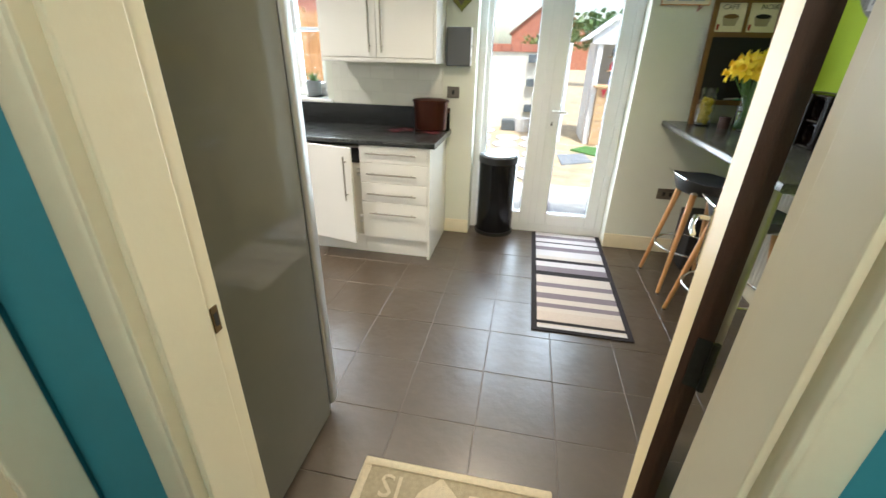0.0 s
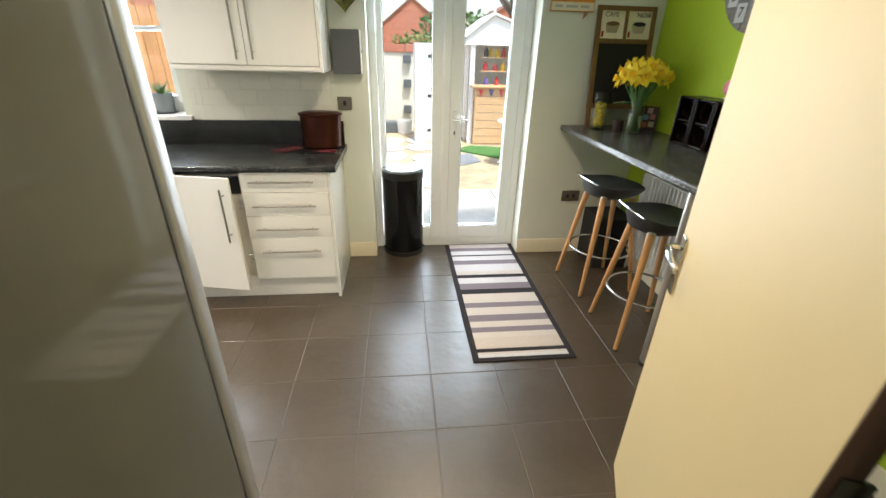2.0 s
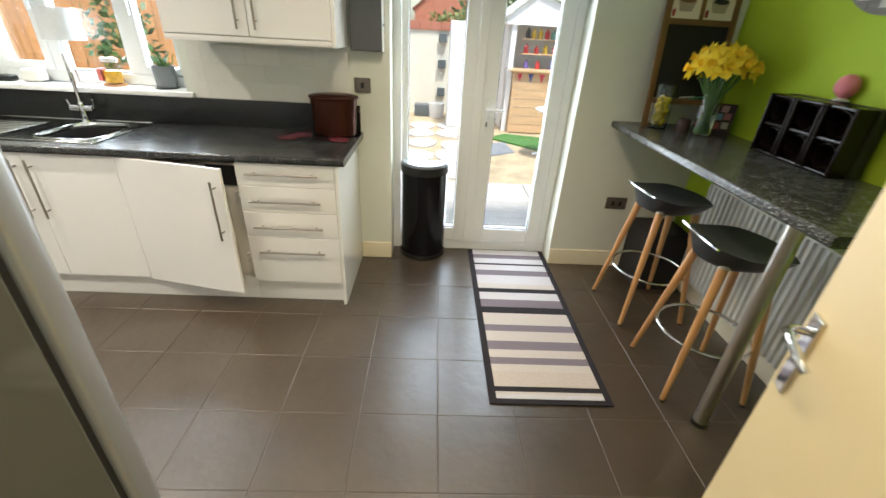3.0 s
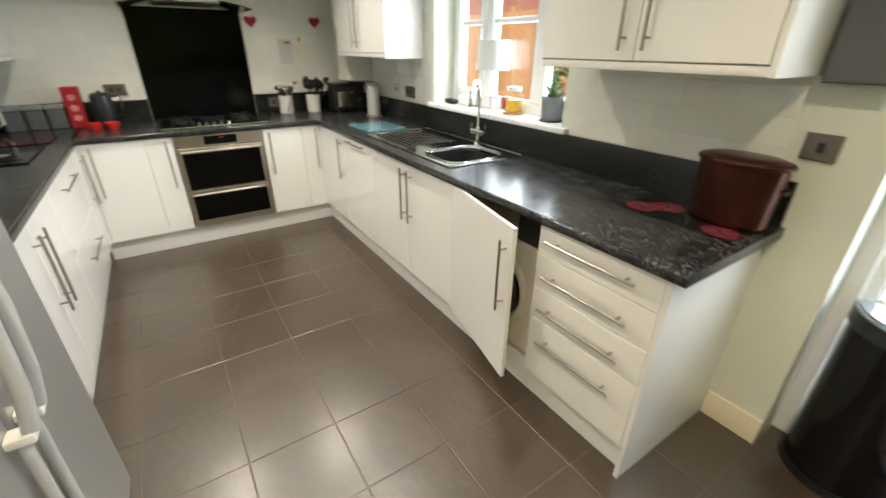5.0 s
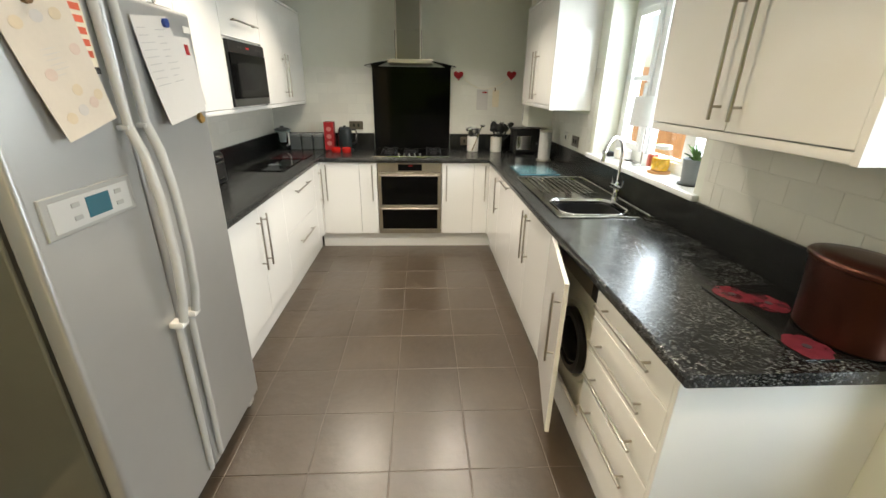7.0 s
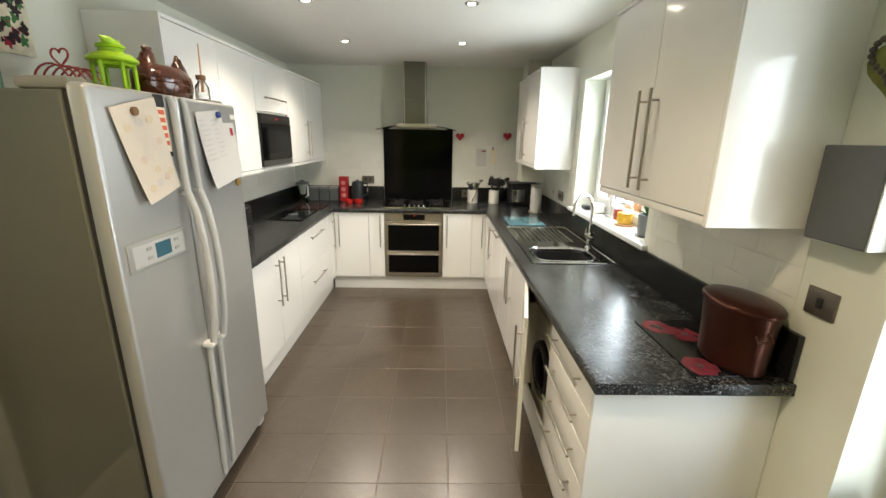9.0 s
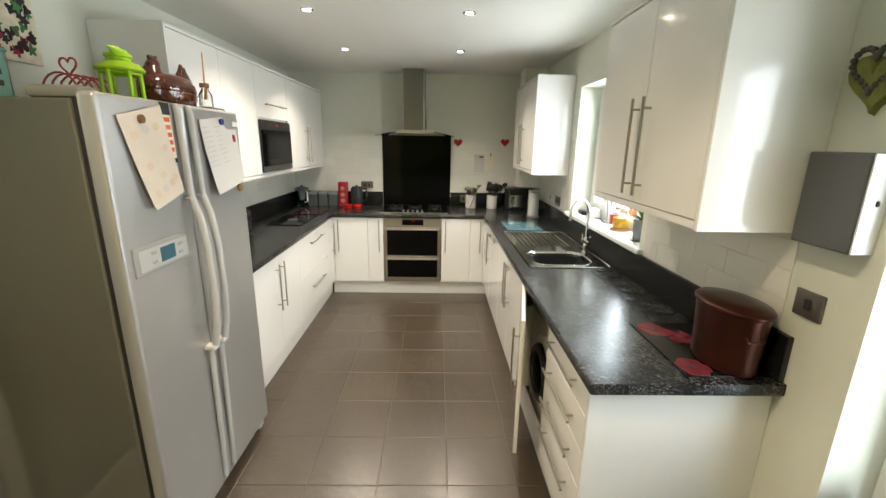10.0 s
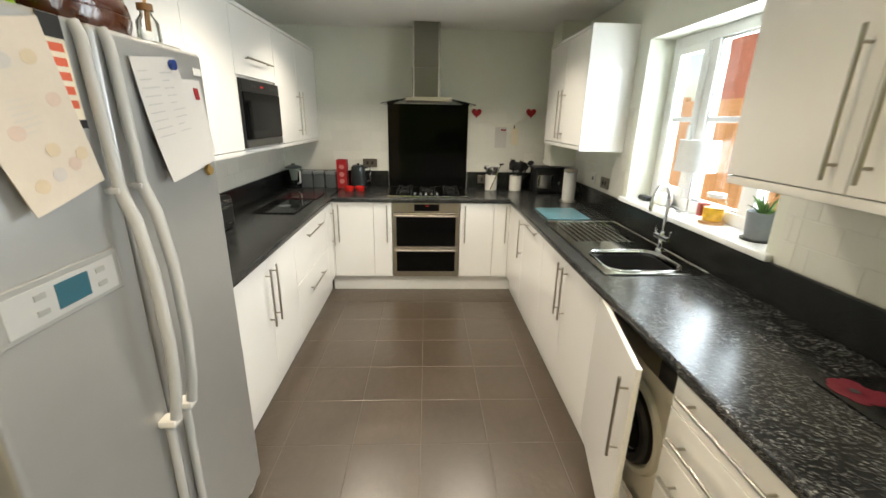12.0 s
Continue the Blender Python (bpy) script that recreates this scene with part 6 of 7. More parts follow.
part("glass", lathe(bmesh.new(), (1.445, 3.335, BZ), [(0, 0), (0.034, 0), (0.036, 0.01), (0.036, 0.075), (0.033, 0.075), (0.032, 0.05), (0, 0.05)], 20), mat("dark_candle", (0.06, 0.035, 0.03), 0.15), cn)
wr = thing("pod_rack", (1.66, 2.75, BZ), "glossy black rack of two rows of round holders", "rack")
WYA, WYB = 2.50, 2.975
gloss_black = mat("glossy_black_resin", (0.010, 0.006, 0.005), 0.22, vary=0.2, scale=12, spec=0.3)
part("back", cube(1.690, 1.745, WYA, WYB, BZ + 0.001, BZ + 0.275, 0.006), M["black"], wr)
for i in range(3):
    ya = WYA + 0.004 + 0.1575 * i
    for z0, z1 in ((0.001, 0.016), (0.131, 0.147), (0.258, 0.273)):
        part("rail", cube(1.612, 1.690, ya + 0.014, ya + 0.138, BZ + z0, BZ + z1, 0.006), gloss_black, wr)
    for y in (ya, ya + 0.138):
        part("divider", cube(1.600, 1.690, y, y + 0.014, BZ + 0.001, BZ + 0.274, 0.006), gloss_black, wr)
    for z in (0.074, 0.203):
        bm = lathe(bmesh.new(), (0, 0, 0), [(0, 0.0), (0.040, 0.0), (0.052, 0.060), (0.054, 0.066), (0.050, 0.068), (0.046, 0.060), (0.036, 0.008), (0, 0.007)], 24)
        bmesh.ops.transform(bm, matrix=Matrix.Translation((1.690, ya + 0.076, BZ + z)) @ Matrix.Rotation(radians(-90), 4, "Y"), verts=bm.verts)
        part("holder_cup", bm, gloss_black, wr, "glossy dark cup")
pb = thing("pink_ornament", (1.67, 2.74, BZ + 0.275), "round pink ornament on a small stand", "ornament")
bm = bmesh.new()
bmesh.ops.create_uvsphere(bm, u_segments=20, v_segments=12, radius=0.048)
bmesh.ops.scale(bm, vec=(0.8, 1.0, 1.0), verts=bm.verts)
bmesh.ops.translate(bm, vec=(1.735, 2.74, BZ + 0.335), verts=bm.verts)
part("ball", bm, mat("pink_gloss", (0.72, 0.22, 0.25), 0.45, vary=0.06), pb)
part("stand", lathe(bmesh.new(), (1.735, 2.74, BZ + 0.276), [(0.03, 0), (0.03, 0.006), (0.012, 0.015), (0.014, 0.028)], 16), M["whitecer"], pb)

# ---- rug and doormat ----
ru = thing("striped_rug", (0.6, 2.98, 0), "striped cream and mauve runner rug with dark border", "rug")
RX0, RX1, RYA, RYB = 0.296, 0.884, 2.236, 3.750
part("backing", cube(RX0, RX1, RYA, RYB, 0.0012, 0.008, 0.002), M["rugdark"], ru, "dark woven border")
STR = [(0.030, 0.055, "rugwhite"), (0.055, 0.072, "rugcream"), (0.105, 0.205, "rugtan"), (0.205, 0.255, "rugcream"), (0.255, 0.305, "rugmauve"), (0.305, 0.365, "rugcream"), (0.365, 0.435, "rugmauve"), (0.435, 0.520, "rugcream"), (0.520, 0.578, "rugmauve"), (0.578, 0.690, "rugcream"),
       (0.755, 0.835, "rugmauve"), (0.835, 0.915, "rugwhite"), (0.965, 1.02, "rugcream"), (1.02, 1.13, "rugwhite"), (1.13, 1.20, "rugmauve"), (1.20, 1.275, "rugwhite"), (1.30, 1.37, "rugwhite"), (1.37, 1.43, "rugmauve"), (1.43, 1.505, "rugwhite")]
for a, b, k in STR:
    part("stripe", cube(RX0 + 0.035, RX1 - 0.035, RYA + a, RYA + b, 0.0078, 0.0098), M[k], ru)
dm = thing("doormat", (0.015, 1.0, 0), "cream pile doormat with worn raised lettering", "doormat")
part("pile", cube(-0.355, 0.378, 0.80, 1.222, 0.0012, 0.012, 0.005), M["matpile"], dm)
for x0, x1, y0, y1 in ((-0.352, 0.375, 1.185, 1.219), (-0.352, -0.318, 0.803, 1.185), (0.341, 0.375, 0.803, 1.185), (-0.318, 0.341, 0.803, 0.837)):
    part("border", cube(x0, x1, y0, y1, 0.0115, 0.016, 0.004), M["matpale"], dm)
flat = Matrix.Rotation(radians(180), 4, "Z")
words("THE", 0.13, Matrix.Translation((0.19, 1.10, 0.0135)) @ flat, M["matpale"], dm, 0.004)
words("IS", 0.13, Matrix.Translation((-0.22, 1.12, 0.0135)) @ flat, M["matpale"], dm, 0.004)
bm = prism(bmesh.new(), [(u, 2 * 1.105 - v) for u, v in heart_outline((-0.035, 1.105), 0.085)], "z", 0.0118, 0.0155)
part("heart_motif", bm, M["matpale"], dm)

# ---- on the worktops ----
gm = thing("table_mat", (-0.74, 3.41, WT1), "black placemat printed with pink poppies", "placemat")
part("mat", cube(-0.932, -0.506, 3.294, 3.574, WT1 + 0.0005, WT1 + 0.005, 0.001), mat("black_laminate_mat", (0.006, 0.006, 0.006), 0.16, vary=0.2, scale=30), gm)
pinkm = mat("poppy_pink", (0.13, 0.020, 0.030), 0.15, vary=0.25, scale=25)
pr = random.Random(4)
for cx_, cy_ in ((-0.565, 3.350), (-0.80, 3.435), (-0.865, 3.360)):
    for k in range(6):
        a = radians(60 * k + 20)
        pts = [(cx_ + 0.032 * math.cos(a) + 0.034 * math.cos(t) * pr.uniform(0.85, 1.1), cy_ + 0.032 * math.sin(a) + 0.028 * math.sin(t) * pr.uniform(0.85, 1.1)) for t in [i * 0.628 for i in range(10)]]
        pts = [(min(-0.508, u), max(3.297, v)) for u, v in pts]
        part("petal", prism(bmesh.new(), pts, "z", WT1 + 0.005, WT1 + 0.0056 + 0.0001 * k), pinkm, gm)
    part("flower_heart", prism(bmesh.new(), [(cx_ + 0.012 * math.cos(i * 0.785), cy_ + 0.012 * math.sin(i * 0.785)) for i in range(8)], "z", WT1 + 0.0058, WT1 + 0.0068), M["board"], gm)
bc = thing("copper_bin", (-0.612, 3.483, WT1 + 0.006), "dark copper lidded food caddy on the worktop", "caddy")
c = (-0.612, 3.483, WT1 + 0.0072)
part("body", lathe(bmesh.new(), c, [(0, 0), (0.094, 0), (0.099, 0.006), (0.103, 0.11), (0.109, 0.211), (0.106, 0.214)], 48, sx=1.27, sy=0.86), M["copper"], bc)
part("lid", lathe(bmesh.new(), c, [(0.112, 0.209), (0.116, 0.213), (0.116, 0.221), (0.110, 0.227), (0.098, 0.228), (0.092, 0.233), (0.05, 0.237), (0, 0.238)], 48, sx=1.27, sy=0.86), M["copper"], bc)
bm = tube(bmesh.new(), [(-0.470, 3.435, WT1 + 0.165), (-0.458, 3.435, WT1 + 0.150), (-0.458, 3.485, WT1 + 0.150), (-0.470, 3.485, WT1 + 0.165)], 0.004, 8)
part("side_clip", bm, M["copper"], bc)
solid("glass_board", cube(-3.255, -2.875, 3.085, 3.405, WT1 + 0.0005, WT1 + 0.011, 0.002), mat("pale_blue_glass", (0.10, 0.205, 0.24), 0.10, vary=0.06, scale=5), "pale blue glass chopping board on worktop", "chopping board")
# fridge-side worktop
blackglass_board = [(-3.50, -2.98, 0.90, 1.215, "black glass worktop saver with round emblem"), (-3.87, -3.56, 0.93, 1.23, "dark red patterned glass worktop saver")]
for i, (x0, x1, y0, y1, lb) in enumerate(blackglass_board):
    o = thing("worktop_saver", ((x0 + x1) / 2, (y0 + y1) / 2, WT1), lb, "worktop saver")
    part("glass", cube(x0, x1, y0, y1, WT1 + 0.003, WT1 + 0.009, 0.002), M["blackglass"] if i == 0 else mat("dark_red_glass", (0.05, 0.010, 0.010), 0.1), o)
    for fx in (x0 + 0.03, x1 - 0.03):
        for fy_ in (y0 + 0.03, y1 - 0.03):
            part("foot", cube(fx - 0.008, fx + 0.008, fy_ - 0.008, fy_ + 0.008, WT1, WT1 + 0.003), M["black"], o)
    if i == 0:
        part("emblem", lathe(bmesh.new(), ((x0 + x1) / 2, (y0 + y1) / 2, WT1 + 0.009), [(0, 0.0006), (0.045, 0.0006), (0.047, 0)], 24), M["greytin"], o)
jg = thing("water_jug", (-4.17, 0.86, WT1), "clear plastic filter jug with grey lid", "jug")
c = (-4.17, 0.86, WT1)
part("body", lathe(bmesh.new(), c, [(0, 0), (0.06, 0), (0.065, 0.01), (0.078, 0.20), (0.075, 0.20), (0.062, 0.012), (0, 0.01)], 24), glass_mat("jug_plastic", (0.80, 0.90, 0.90), 0.05), jg)
part("lid", lathe(bmesh.new(), c, [(0.079, 0.20), (0.080, 0.212), (0.05, 0.225), (0.02, 0.228), (0.018, 0.245), (0, 0.247)], 24), M["greytin"], jg)
part("filter", lathe(bmesh.new(), c, [(0, 0.08), (0.03, 0.08), (0.045, 0.19), (0, 0.192)], 16), M["whitecer"], jg)
part("handle", tube(bmesh.new(), [(c[0] + 0.05, c[1] + 0.05, WT1 + 0.19), (c[0] + 0.085, c[1] + 0.085, WT1 + 0.18), (c[0] + 0.085, c[1] + 0.085, WT1 + 0.07), (c[0] + 0.045, c[1] + 0.045, WT1 + 0.05)], 0.009, 8), M["whitecer"], jg)
cn0 = None
for y in (0.975, 1.095, 1.215):
    if cn0 is None:
        cn0 = thing("canister", (0, 0, 0), "square dark grey metal storage canister with lid", "canister", "canisters in the corner")
        part("body", cube(-0.052, 0.052, -0.052, 0.052, 0, 0.135, 0.006), M["greytin"], cn0)
        part("lid", cube(-0.055, 0.055, -0.055, 0.055, 0.136, 0.165, 0.006), mat("light_tin", (0.22, 0.23, 0.23), 0.35, vary=0.06), cn0)
        cn0.matrix_basis = pose(-4.25, y, WT1)
    else:
        copy_thing(cn0, pose(-4.25, y, WT1))
ct = thing("red_carton", (-4.22, 1.335, WT1), "tall red carton with cream emblems", "carton")
part("box", cube(-4.27, -4.18, 1.285, 1.385, WT1, WT1 + 0.285, 0.002), M["red"], ct)
for z in (0.07, 0.14, 0.215):
    part("emblem", prism(bmesh.new(), [(1.335 + 0.026 * math.cos(i * 0.524), WT1 + z + 0.024 * math.sin(i * 0.524)) for i in range(12)], "x", -4.1798, -4.1788), mat("emblem_pink", (0.55, 0.22, 0.20), 0.5) if z == 0.07 else bpy.data.materials["emblem_pink"], ct)
kt = thing("kettle", (-4.17, 1.505, WT1), "charcoal jug kettle with a black and steel handle", "kettle")
c = (-4.17, 1.505, WT1)
kgrey = mat("kettle_charcoal", (0.022, 0.028, 0.030), 0.22, vary=0.08)
part("base", lathe(bmesh.new(), c, [(0, 0), (0.078, 0), (0.078, 0.018), (0, 0.02)], 24), M["black"], kt)
part("body", lathe(bmesh.new(), c, [(0.074, 0.021), (0.078, 0.05), (0.074, 0.16), (0.066, 0.222), (0.06, 0.226)], 24), kgrey, kt)
part("lid", lathe(bmesh.new(), c, [(0.062, 0.225), (0.05, 0.240), (0.012, 0.246), (0.012, 0.256), (0, 0.258)], 24), kgrey, kt)
part("handle", tube(bmesh.new(), [(c[0] + 0.02, c[1] + 0.062, WT1 + 0.215), (c[0] + 0.03, c[1] + 0.115, WT1 + 0.215), (c[0] + 0.03, c[1] + 0.125, WT1 + 0.17), (c[0] + 0.025, c[1] + 0.115, WT1 + 0.09), (c[0] + 0.02, c[1] + 0.075, WT1 + 0.07)], 0.010, 10), M["black"], kt)
part("handle_trim", tube(bmesh.new(), [(c[0] + 0.041, c[1] + 0.112, WT1 + 0.212), (c[0] + 0.041, c[1] + 0.124, WT1 + 0.17), (c[0] + 0.036, c[1] + 0.114, WT1 + 0.09)], 0.0045, 8), M["chrome"], kt)
for y in (1.43, 1.535):
    o = lathe(bmesh.new(), (-4.03, y, WT1), [(0, 0), (0.038, 0), (0.044, 0.01), (0.047, 0.046), (0.044, 0.046), (0.040, 0.012), (0, 0.010)], 20)
    solid("ramekin", o, M["redgloss"], "small red glazed ramekin dish by kettle", "dish", group="red ramekins")
ta = thing("coffee_machine", (-2.50, 0.90, WT1), "small black and chrome appliance beside the fridge", "appliance")
part("body", cube(-2.62, -2.38, 0.79, 0.95, WT1, WT1 + 0.21, 0.03, 4), M["black"], ta)
part("chrome_band", cube(-2.59, -2.41, 0.949, 0.955, WT1 + 0.14, WT1 + 0.16, 0.002), M["chrome"], ta)
part("lever", cube(-2.52, -2.48, 0.949, 0.98, WT1 + 0.180, WT1 + 0.195, 0.004), M["chrome"], ta)
part("lever", cube(-2.52, -2.48, 0.949, 0.975, WT1 + 0.04, WT1 + 0.055, 0.004), M["chrome"], ta)
# corner by the window
ut = random.Random(6)
for nm, x, y, lb in (("utensil_pot", -4.20, 2.86, "white ceramic pot of metal kitchen utensils"), ("utensil_pot", -4.18, 3.11, "white ceramic pot of black kitchen utensils")):
    o = thing(nm, (x, y, WT1), lb, "utensil pot")
    part("pot", lathe(bmesh.new(), (x, y, WT1), [(0, 0), (0.056, 0), (0.060, 0.006), (0.062, 0.155), (0.057, 0.155), (0.055, 0.012), (0, 0.010)], 24), M["whitecer"], o)
    dark = "black" in lb
    for i in range(12):
        a = ut.uniform(0, 6.28)
        p0 = Vector((x + 0.03 * math.cos(a + 3), y + 0.03 * math.sin(a + 3), WT1 + 0.02))
        lean = ut.uniform(-0.05, 0.15) if dark else ut.uniform(-0.08, 0.07)
        p1 = Vector((x + 0.070 * math.cos(a), y + lean, WT1 + (ut.uniform(0.20, 0.28) if dark else ut.uniform(0.17, 0.225))))
        steel_one = not dark and i % 3 != 0
        bm = bmesh.new()
        rod(bm, p0, p1, 0.005, seg=8)
        ob = part("utensil", bm, M["chrome"] if steel_one else M["black"], o)
        bm = bmesh.new()
        if i % 3 == 1:
            for k in range(5):
                q = p1 + Vector((0, 0.010 * (k - 2), 0))
                rod(bm, p1 - Vector((0, 0, 0.004)), q + Vector((0, 0, 0.045)), 0.0022, seg=6)
        else:
            bmesh.ops.create_uvsphere(bm, u_segments=12, v_segments=8, radius=0.040 if dark else 0.028)
            bmesh.ops.scale(bm, vec=(0.35, 0.85, 0.6 if i % 2 else 1.15), verts=bm.verts)
            bmesh.ops.transform(bm, matrix=Matrix.Translation(p1 + Vector((0, 0, 0.010))) @ Matrix.Rotation(ut.uniform(-0.7, 0.7), 4, "X"), verts=bm.verts)
        part("utensil_head", bm, M["chrome"] if steel_one else M["black"], ob)
    if not dark:
        bm = bmesh.new()
        rod(bm, (x + 0.070, y - 0.015, WT1 + 0.012), (x + 0.055, y + 0.085, WT1 + 0.265), 0.0055, seg=8)
        ladle = part("ladle", bm, M["chrome"], o, "bright steel ladle hooked over the rim")
        bm = lathe(bmesh.new(), (x + 0.055, y + 0.09, WT1 + 0.262), [(0, -0.01), (0.02, -0.004), (0.028, 0.012), (0.026, 0.014), (0.018, 0.0)], 14)
        part("ladle_cup", bm, M["chrome"], ladle)
ts = thing("toaster", (-4.08, 3.40, WT1), "black two-slice toaster with steel front plate", "toaster")
part("body", cube(-4.20, -3.98, 3.262, 3.558, WT1 + 0.008, WT1 + 0.250, 0.025, 4), M["black"], ts)
part("rim", cube(-4.215, -3.972, 3.250, 3.566, WT1 + 0.236, WT1 + 0.258, 0.008, 3), M["black"], ts)
part("plate", cube(-3.981, -3.974, 3.288, 3.440, WT1 + 0.045, WT1 + 0.185, 0.004), M["chrome"], ts, "bright steel plate")
part("dial", lathe(bmesh.new(), (-3.975, 3.50, WT1 + 0.11), [(0, -0.016), (0.012, -0.010), (0.012, 0.010), (0, 0.016)], 12), M["greytin"], ts)
for y in (3.36, 3.45):
    part("slot", cube(-4.17, -4.01, y - 0.014, y + 0.014, WT1 + 0.2575, WT1 + 0.260), M["seam"], ts)
for x in (-4.15, -4.01):
    for y in (3.30, 3.50):
        part("foot", cube(x - 0.012, x + 0.012, y - 0.012, y + 0.012, WT1, WT1 + 0.009), M["seam"], ts)
kr = thing("kitchen_roll", (-3.60, 3.475, WT1), "upright kitchen roll on a dark-capped holder", "kitchen roll")
c = (-3.60, 3.475, WT1)
part("base", lathe(bmesh.new(), c, [(0, 0), (0.07, 0), (0.07, 0.012), (0, 0.013)], 24), M["steel"], kr)
part("roll", lathe(bmesh.new(), c, [(0.02, 0.013), (0.056, 0.013), (0.057, 0.262), (0.02, 0.263)], 28), mat("grey_paper_roll", (0.50, 0.50, 0.48), 0.85, vary=0.05, bump=0.1), kr)
part("cap", lathe(bmesh.new(), c, [(0.0, 0.263), (0.050, 0.264), (0.060, 0.270), (0.060, 0.286), (0.02, 0.290), (0, 0.305)], 24), M["steel"], kr)

# hearts, cord and notes on the hob wall
gr = thing("heart_garland", (XW + 0.02, 2.97, 1.45), "two red felt hearts on a sagging cord with clips", "garland")
felt = mat("red_felt", (0.38, 0.02, 0.025), 0.85, vary=0.15, scale=30, bump=0.2)
for y, z in ((2.70, 1.672), (3.262, 1.682)):
    hb_ = pad([(u, v) for u, v in heart_outline((0, 0), 0.052)], (0, 0), 0, 0.02)
    bmesh.ops.transform(hb_, matrix=Matrix.Translation((XW + 0.004, y, z)) @ Matrix.Rotation(radians(90), 4, "Z"), verts=hb_.verts)
    part("heart", hb_, felt, gr)
cordp = [(XW + 0.012, 2.74 + 0.49 * i / 12, 1.655 - 0.115 * (1 - (2 * i / 12 - 1) ** 2)) for i in range(13)]
part("cord", tube(bmesh.new(), cordp, 0.0025, 6), M["creampaper"], gr)
for y0, y1, z0, z1, m_ in ((2.90, 3.02, 1.33, 1.535, M["paper"]), (3.07, 3.14, 1.36, 1.53, M["creampaper"])):
    part("clipped_note", sheet(bmesh.new(), (XW + 0.014, y0, z1), (XW + 0.014, y1, z1), (XW + 0.014, y0, z0), (XW + 0.014, y1, z0), (1, 0, 0), 0.012, 4), m_, gr)
part("red_label", cube(XW + 0.016, XW + 0.018, 2.96, 3.01, 1.50, 1.515), M["red"], gr)
part("peg", cube(XW + 0.012, XW + 0.022, 3.09, 3.10, 1.52, 1.555), M["oak"], gr)
ml = solid("measuring_rule", cube(-4.11, -4.085, 3.354, 3.360, 1.24, 1.62, 0.001), M["lightgrey"], "narrow pale metal strip on the boxing", "strip")

# ---- on the window board ----
ZS = WZ0 + 0.0205
pt = thing("plant_pot", (-1.70, 3.70, ZS), "grey pot with a small spiky green plant", "plant")
c = (-1.70, 3.70, ZS)
part("pot", lathe(bmesh.new(), c, [(0, 0.004), (0.052, 0.004), (0.056, 0.01), (0.064, 0.13), (0.060, 0.13), (0.058, 0.11), (0, 0.11)], 28), M["potgrey"], pt)
part("saucer", lathe(bmesh.new(), c, [(0, 0), (0.068, 0), (0.072, 0.006), (0.055, 0.004)], 28), M["black"], pt)
part("soil", lathe(bmesh.new(), c, [(0, 0.116), (0.0585, 0.112)], 20), mat("soil", (0.03, 0.02, 0.014), 0.95, bump=0.5), pt)
pl = random.Random(9)
for i in range(34):
    a, ln, up = pl.uniform(0, 6.28), pl.uniform(0.03, 0.085), pl.uniform(0.03, 0.105)
    d = Vector((math.cos(a), math.sin(a), 0))
    b0 = Vector((c[0], c[1], ZS + 0.112)) + d * 0.008
    part("leaf", tube(bmesh.new(), [b0, b0 + d * ln * 0.4 + Vector((0, 0, up * 0.7)), b0 + d * ln * 0.8 + Vector((0, 0, up))], 0.004, 5, radii=[0.005, 0.004, 0.0008]), M["stem"] if i % 3 else M["leaf"], pt)
sj = thing("sweet_jar", (-2.02, 3.70, ZS), "glass jar of yellow and orange contents with white lid", "jar")
c = (-2.02, 3.70, ZS)
part("coaster", lathe(bmesh.new(), c, [(0, 0), (0.062, 0), (0.062, 0.012), (0, 0.012)], 24), M["beech"], sj)
part("contents", lathe(bmesh.new(), c, [(0, 0.016), (0.044, 0.016), (0.048, 0.03), (0.048, 0.085), (0, 0.09)], 24), mat("yellow_contents", (0.75, 0.42, 0.02), 0.4, vary=0.35, scale=40), sj)
part("glass", lathe(bmesh.new(), c, [(0, 0.0125), (0.047, 0.0125), (0.052, 0.02), (0.052, 0.115), (0.040, 0.130), (0.038, 0.140)], 24), M["pane"], sj)
part("lid", lathe(bmesh.new(), c, [(0.041, 0.136), (0.043, 0.137), (0.043, 0.158), (0, 0.160)], 24), M["whitecer"], sj)
part("label", cube(-2.075, -2.05, 3.645, 3.70, ZS + 0.03, ZS + 0.10, 0.003), mat("pink_tag", (0.50, 0.12, 0.10), 0.5), sj)
lp = thing("table_lamp", (-2.24, 3.70, ZS), "small white table lamp with drum shade on the window board", "table lamp")
c = (-2.24, 3.70, ZS)
part("base", lathe(bmesh.new(), c, [(0, 0), (0.055, 0), (0.055, 0.008), (0.008, 0.014), (0, 0.014)], 24), M["chrome"], lp)
bm = bmesh.new()
rod(bm, (c[0], c[1], ZS + 0.012), (c[0], c[1], ZS + 0.30), 0.005)
part("stem", bm, M["chrome"], lp)
part("shade", lathe(bmesh.new(), c, [(0.105, 0.245), (0.100, 0.415), (0.098, 0.415), (0.103, 0.245)], 36), M["shade"], lp, "white fabric drum shade")
part("shade_ring", tube(bmesh.new(), [(c[0] - 0.10, c[1], ZS + 0.30), (c[0] + 0.10, c[1], ZS + 0.30)], 0.002, 6), M["chrome"], lp)
part("flex", tube(bmesh.new(), [(c[0] - 0.05, c[1], ZS + 0.004), (c[0] - 0.16, c[1] + 0.02, ZS + 0.004), (c[0] - 0.26, c[1] - 0.02, ZS + 0.004), (c[0] - 0.36, c[1] + 0.03, ZS + 0.004)], 0.003, 6), M["black"], lp)
bm = cube(-2.56, -2.44, 3.66, 3.74, ZS + 0.0, ZS + 0.075, 0.02, 3)
solid("sponge_holder", bm, M["whitecer"], "small white sponge holder on the window board", "holder")
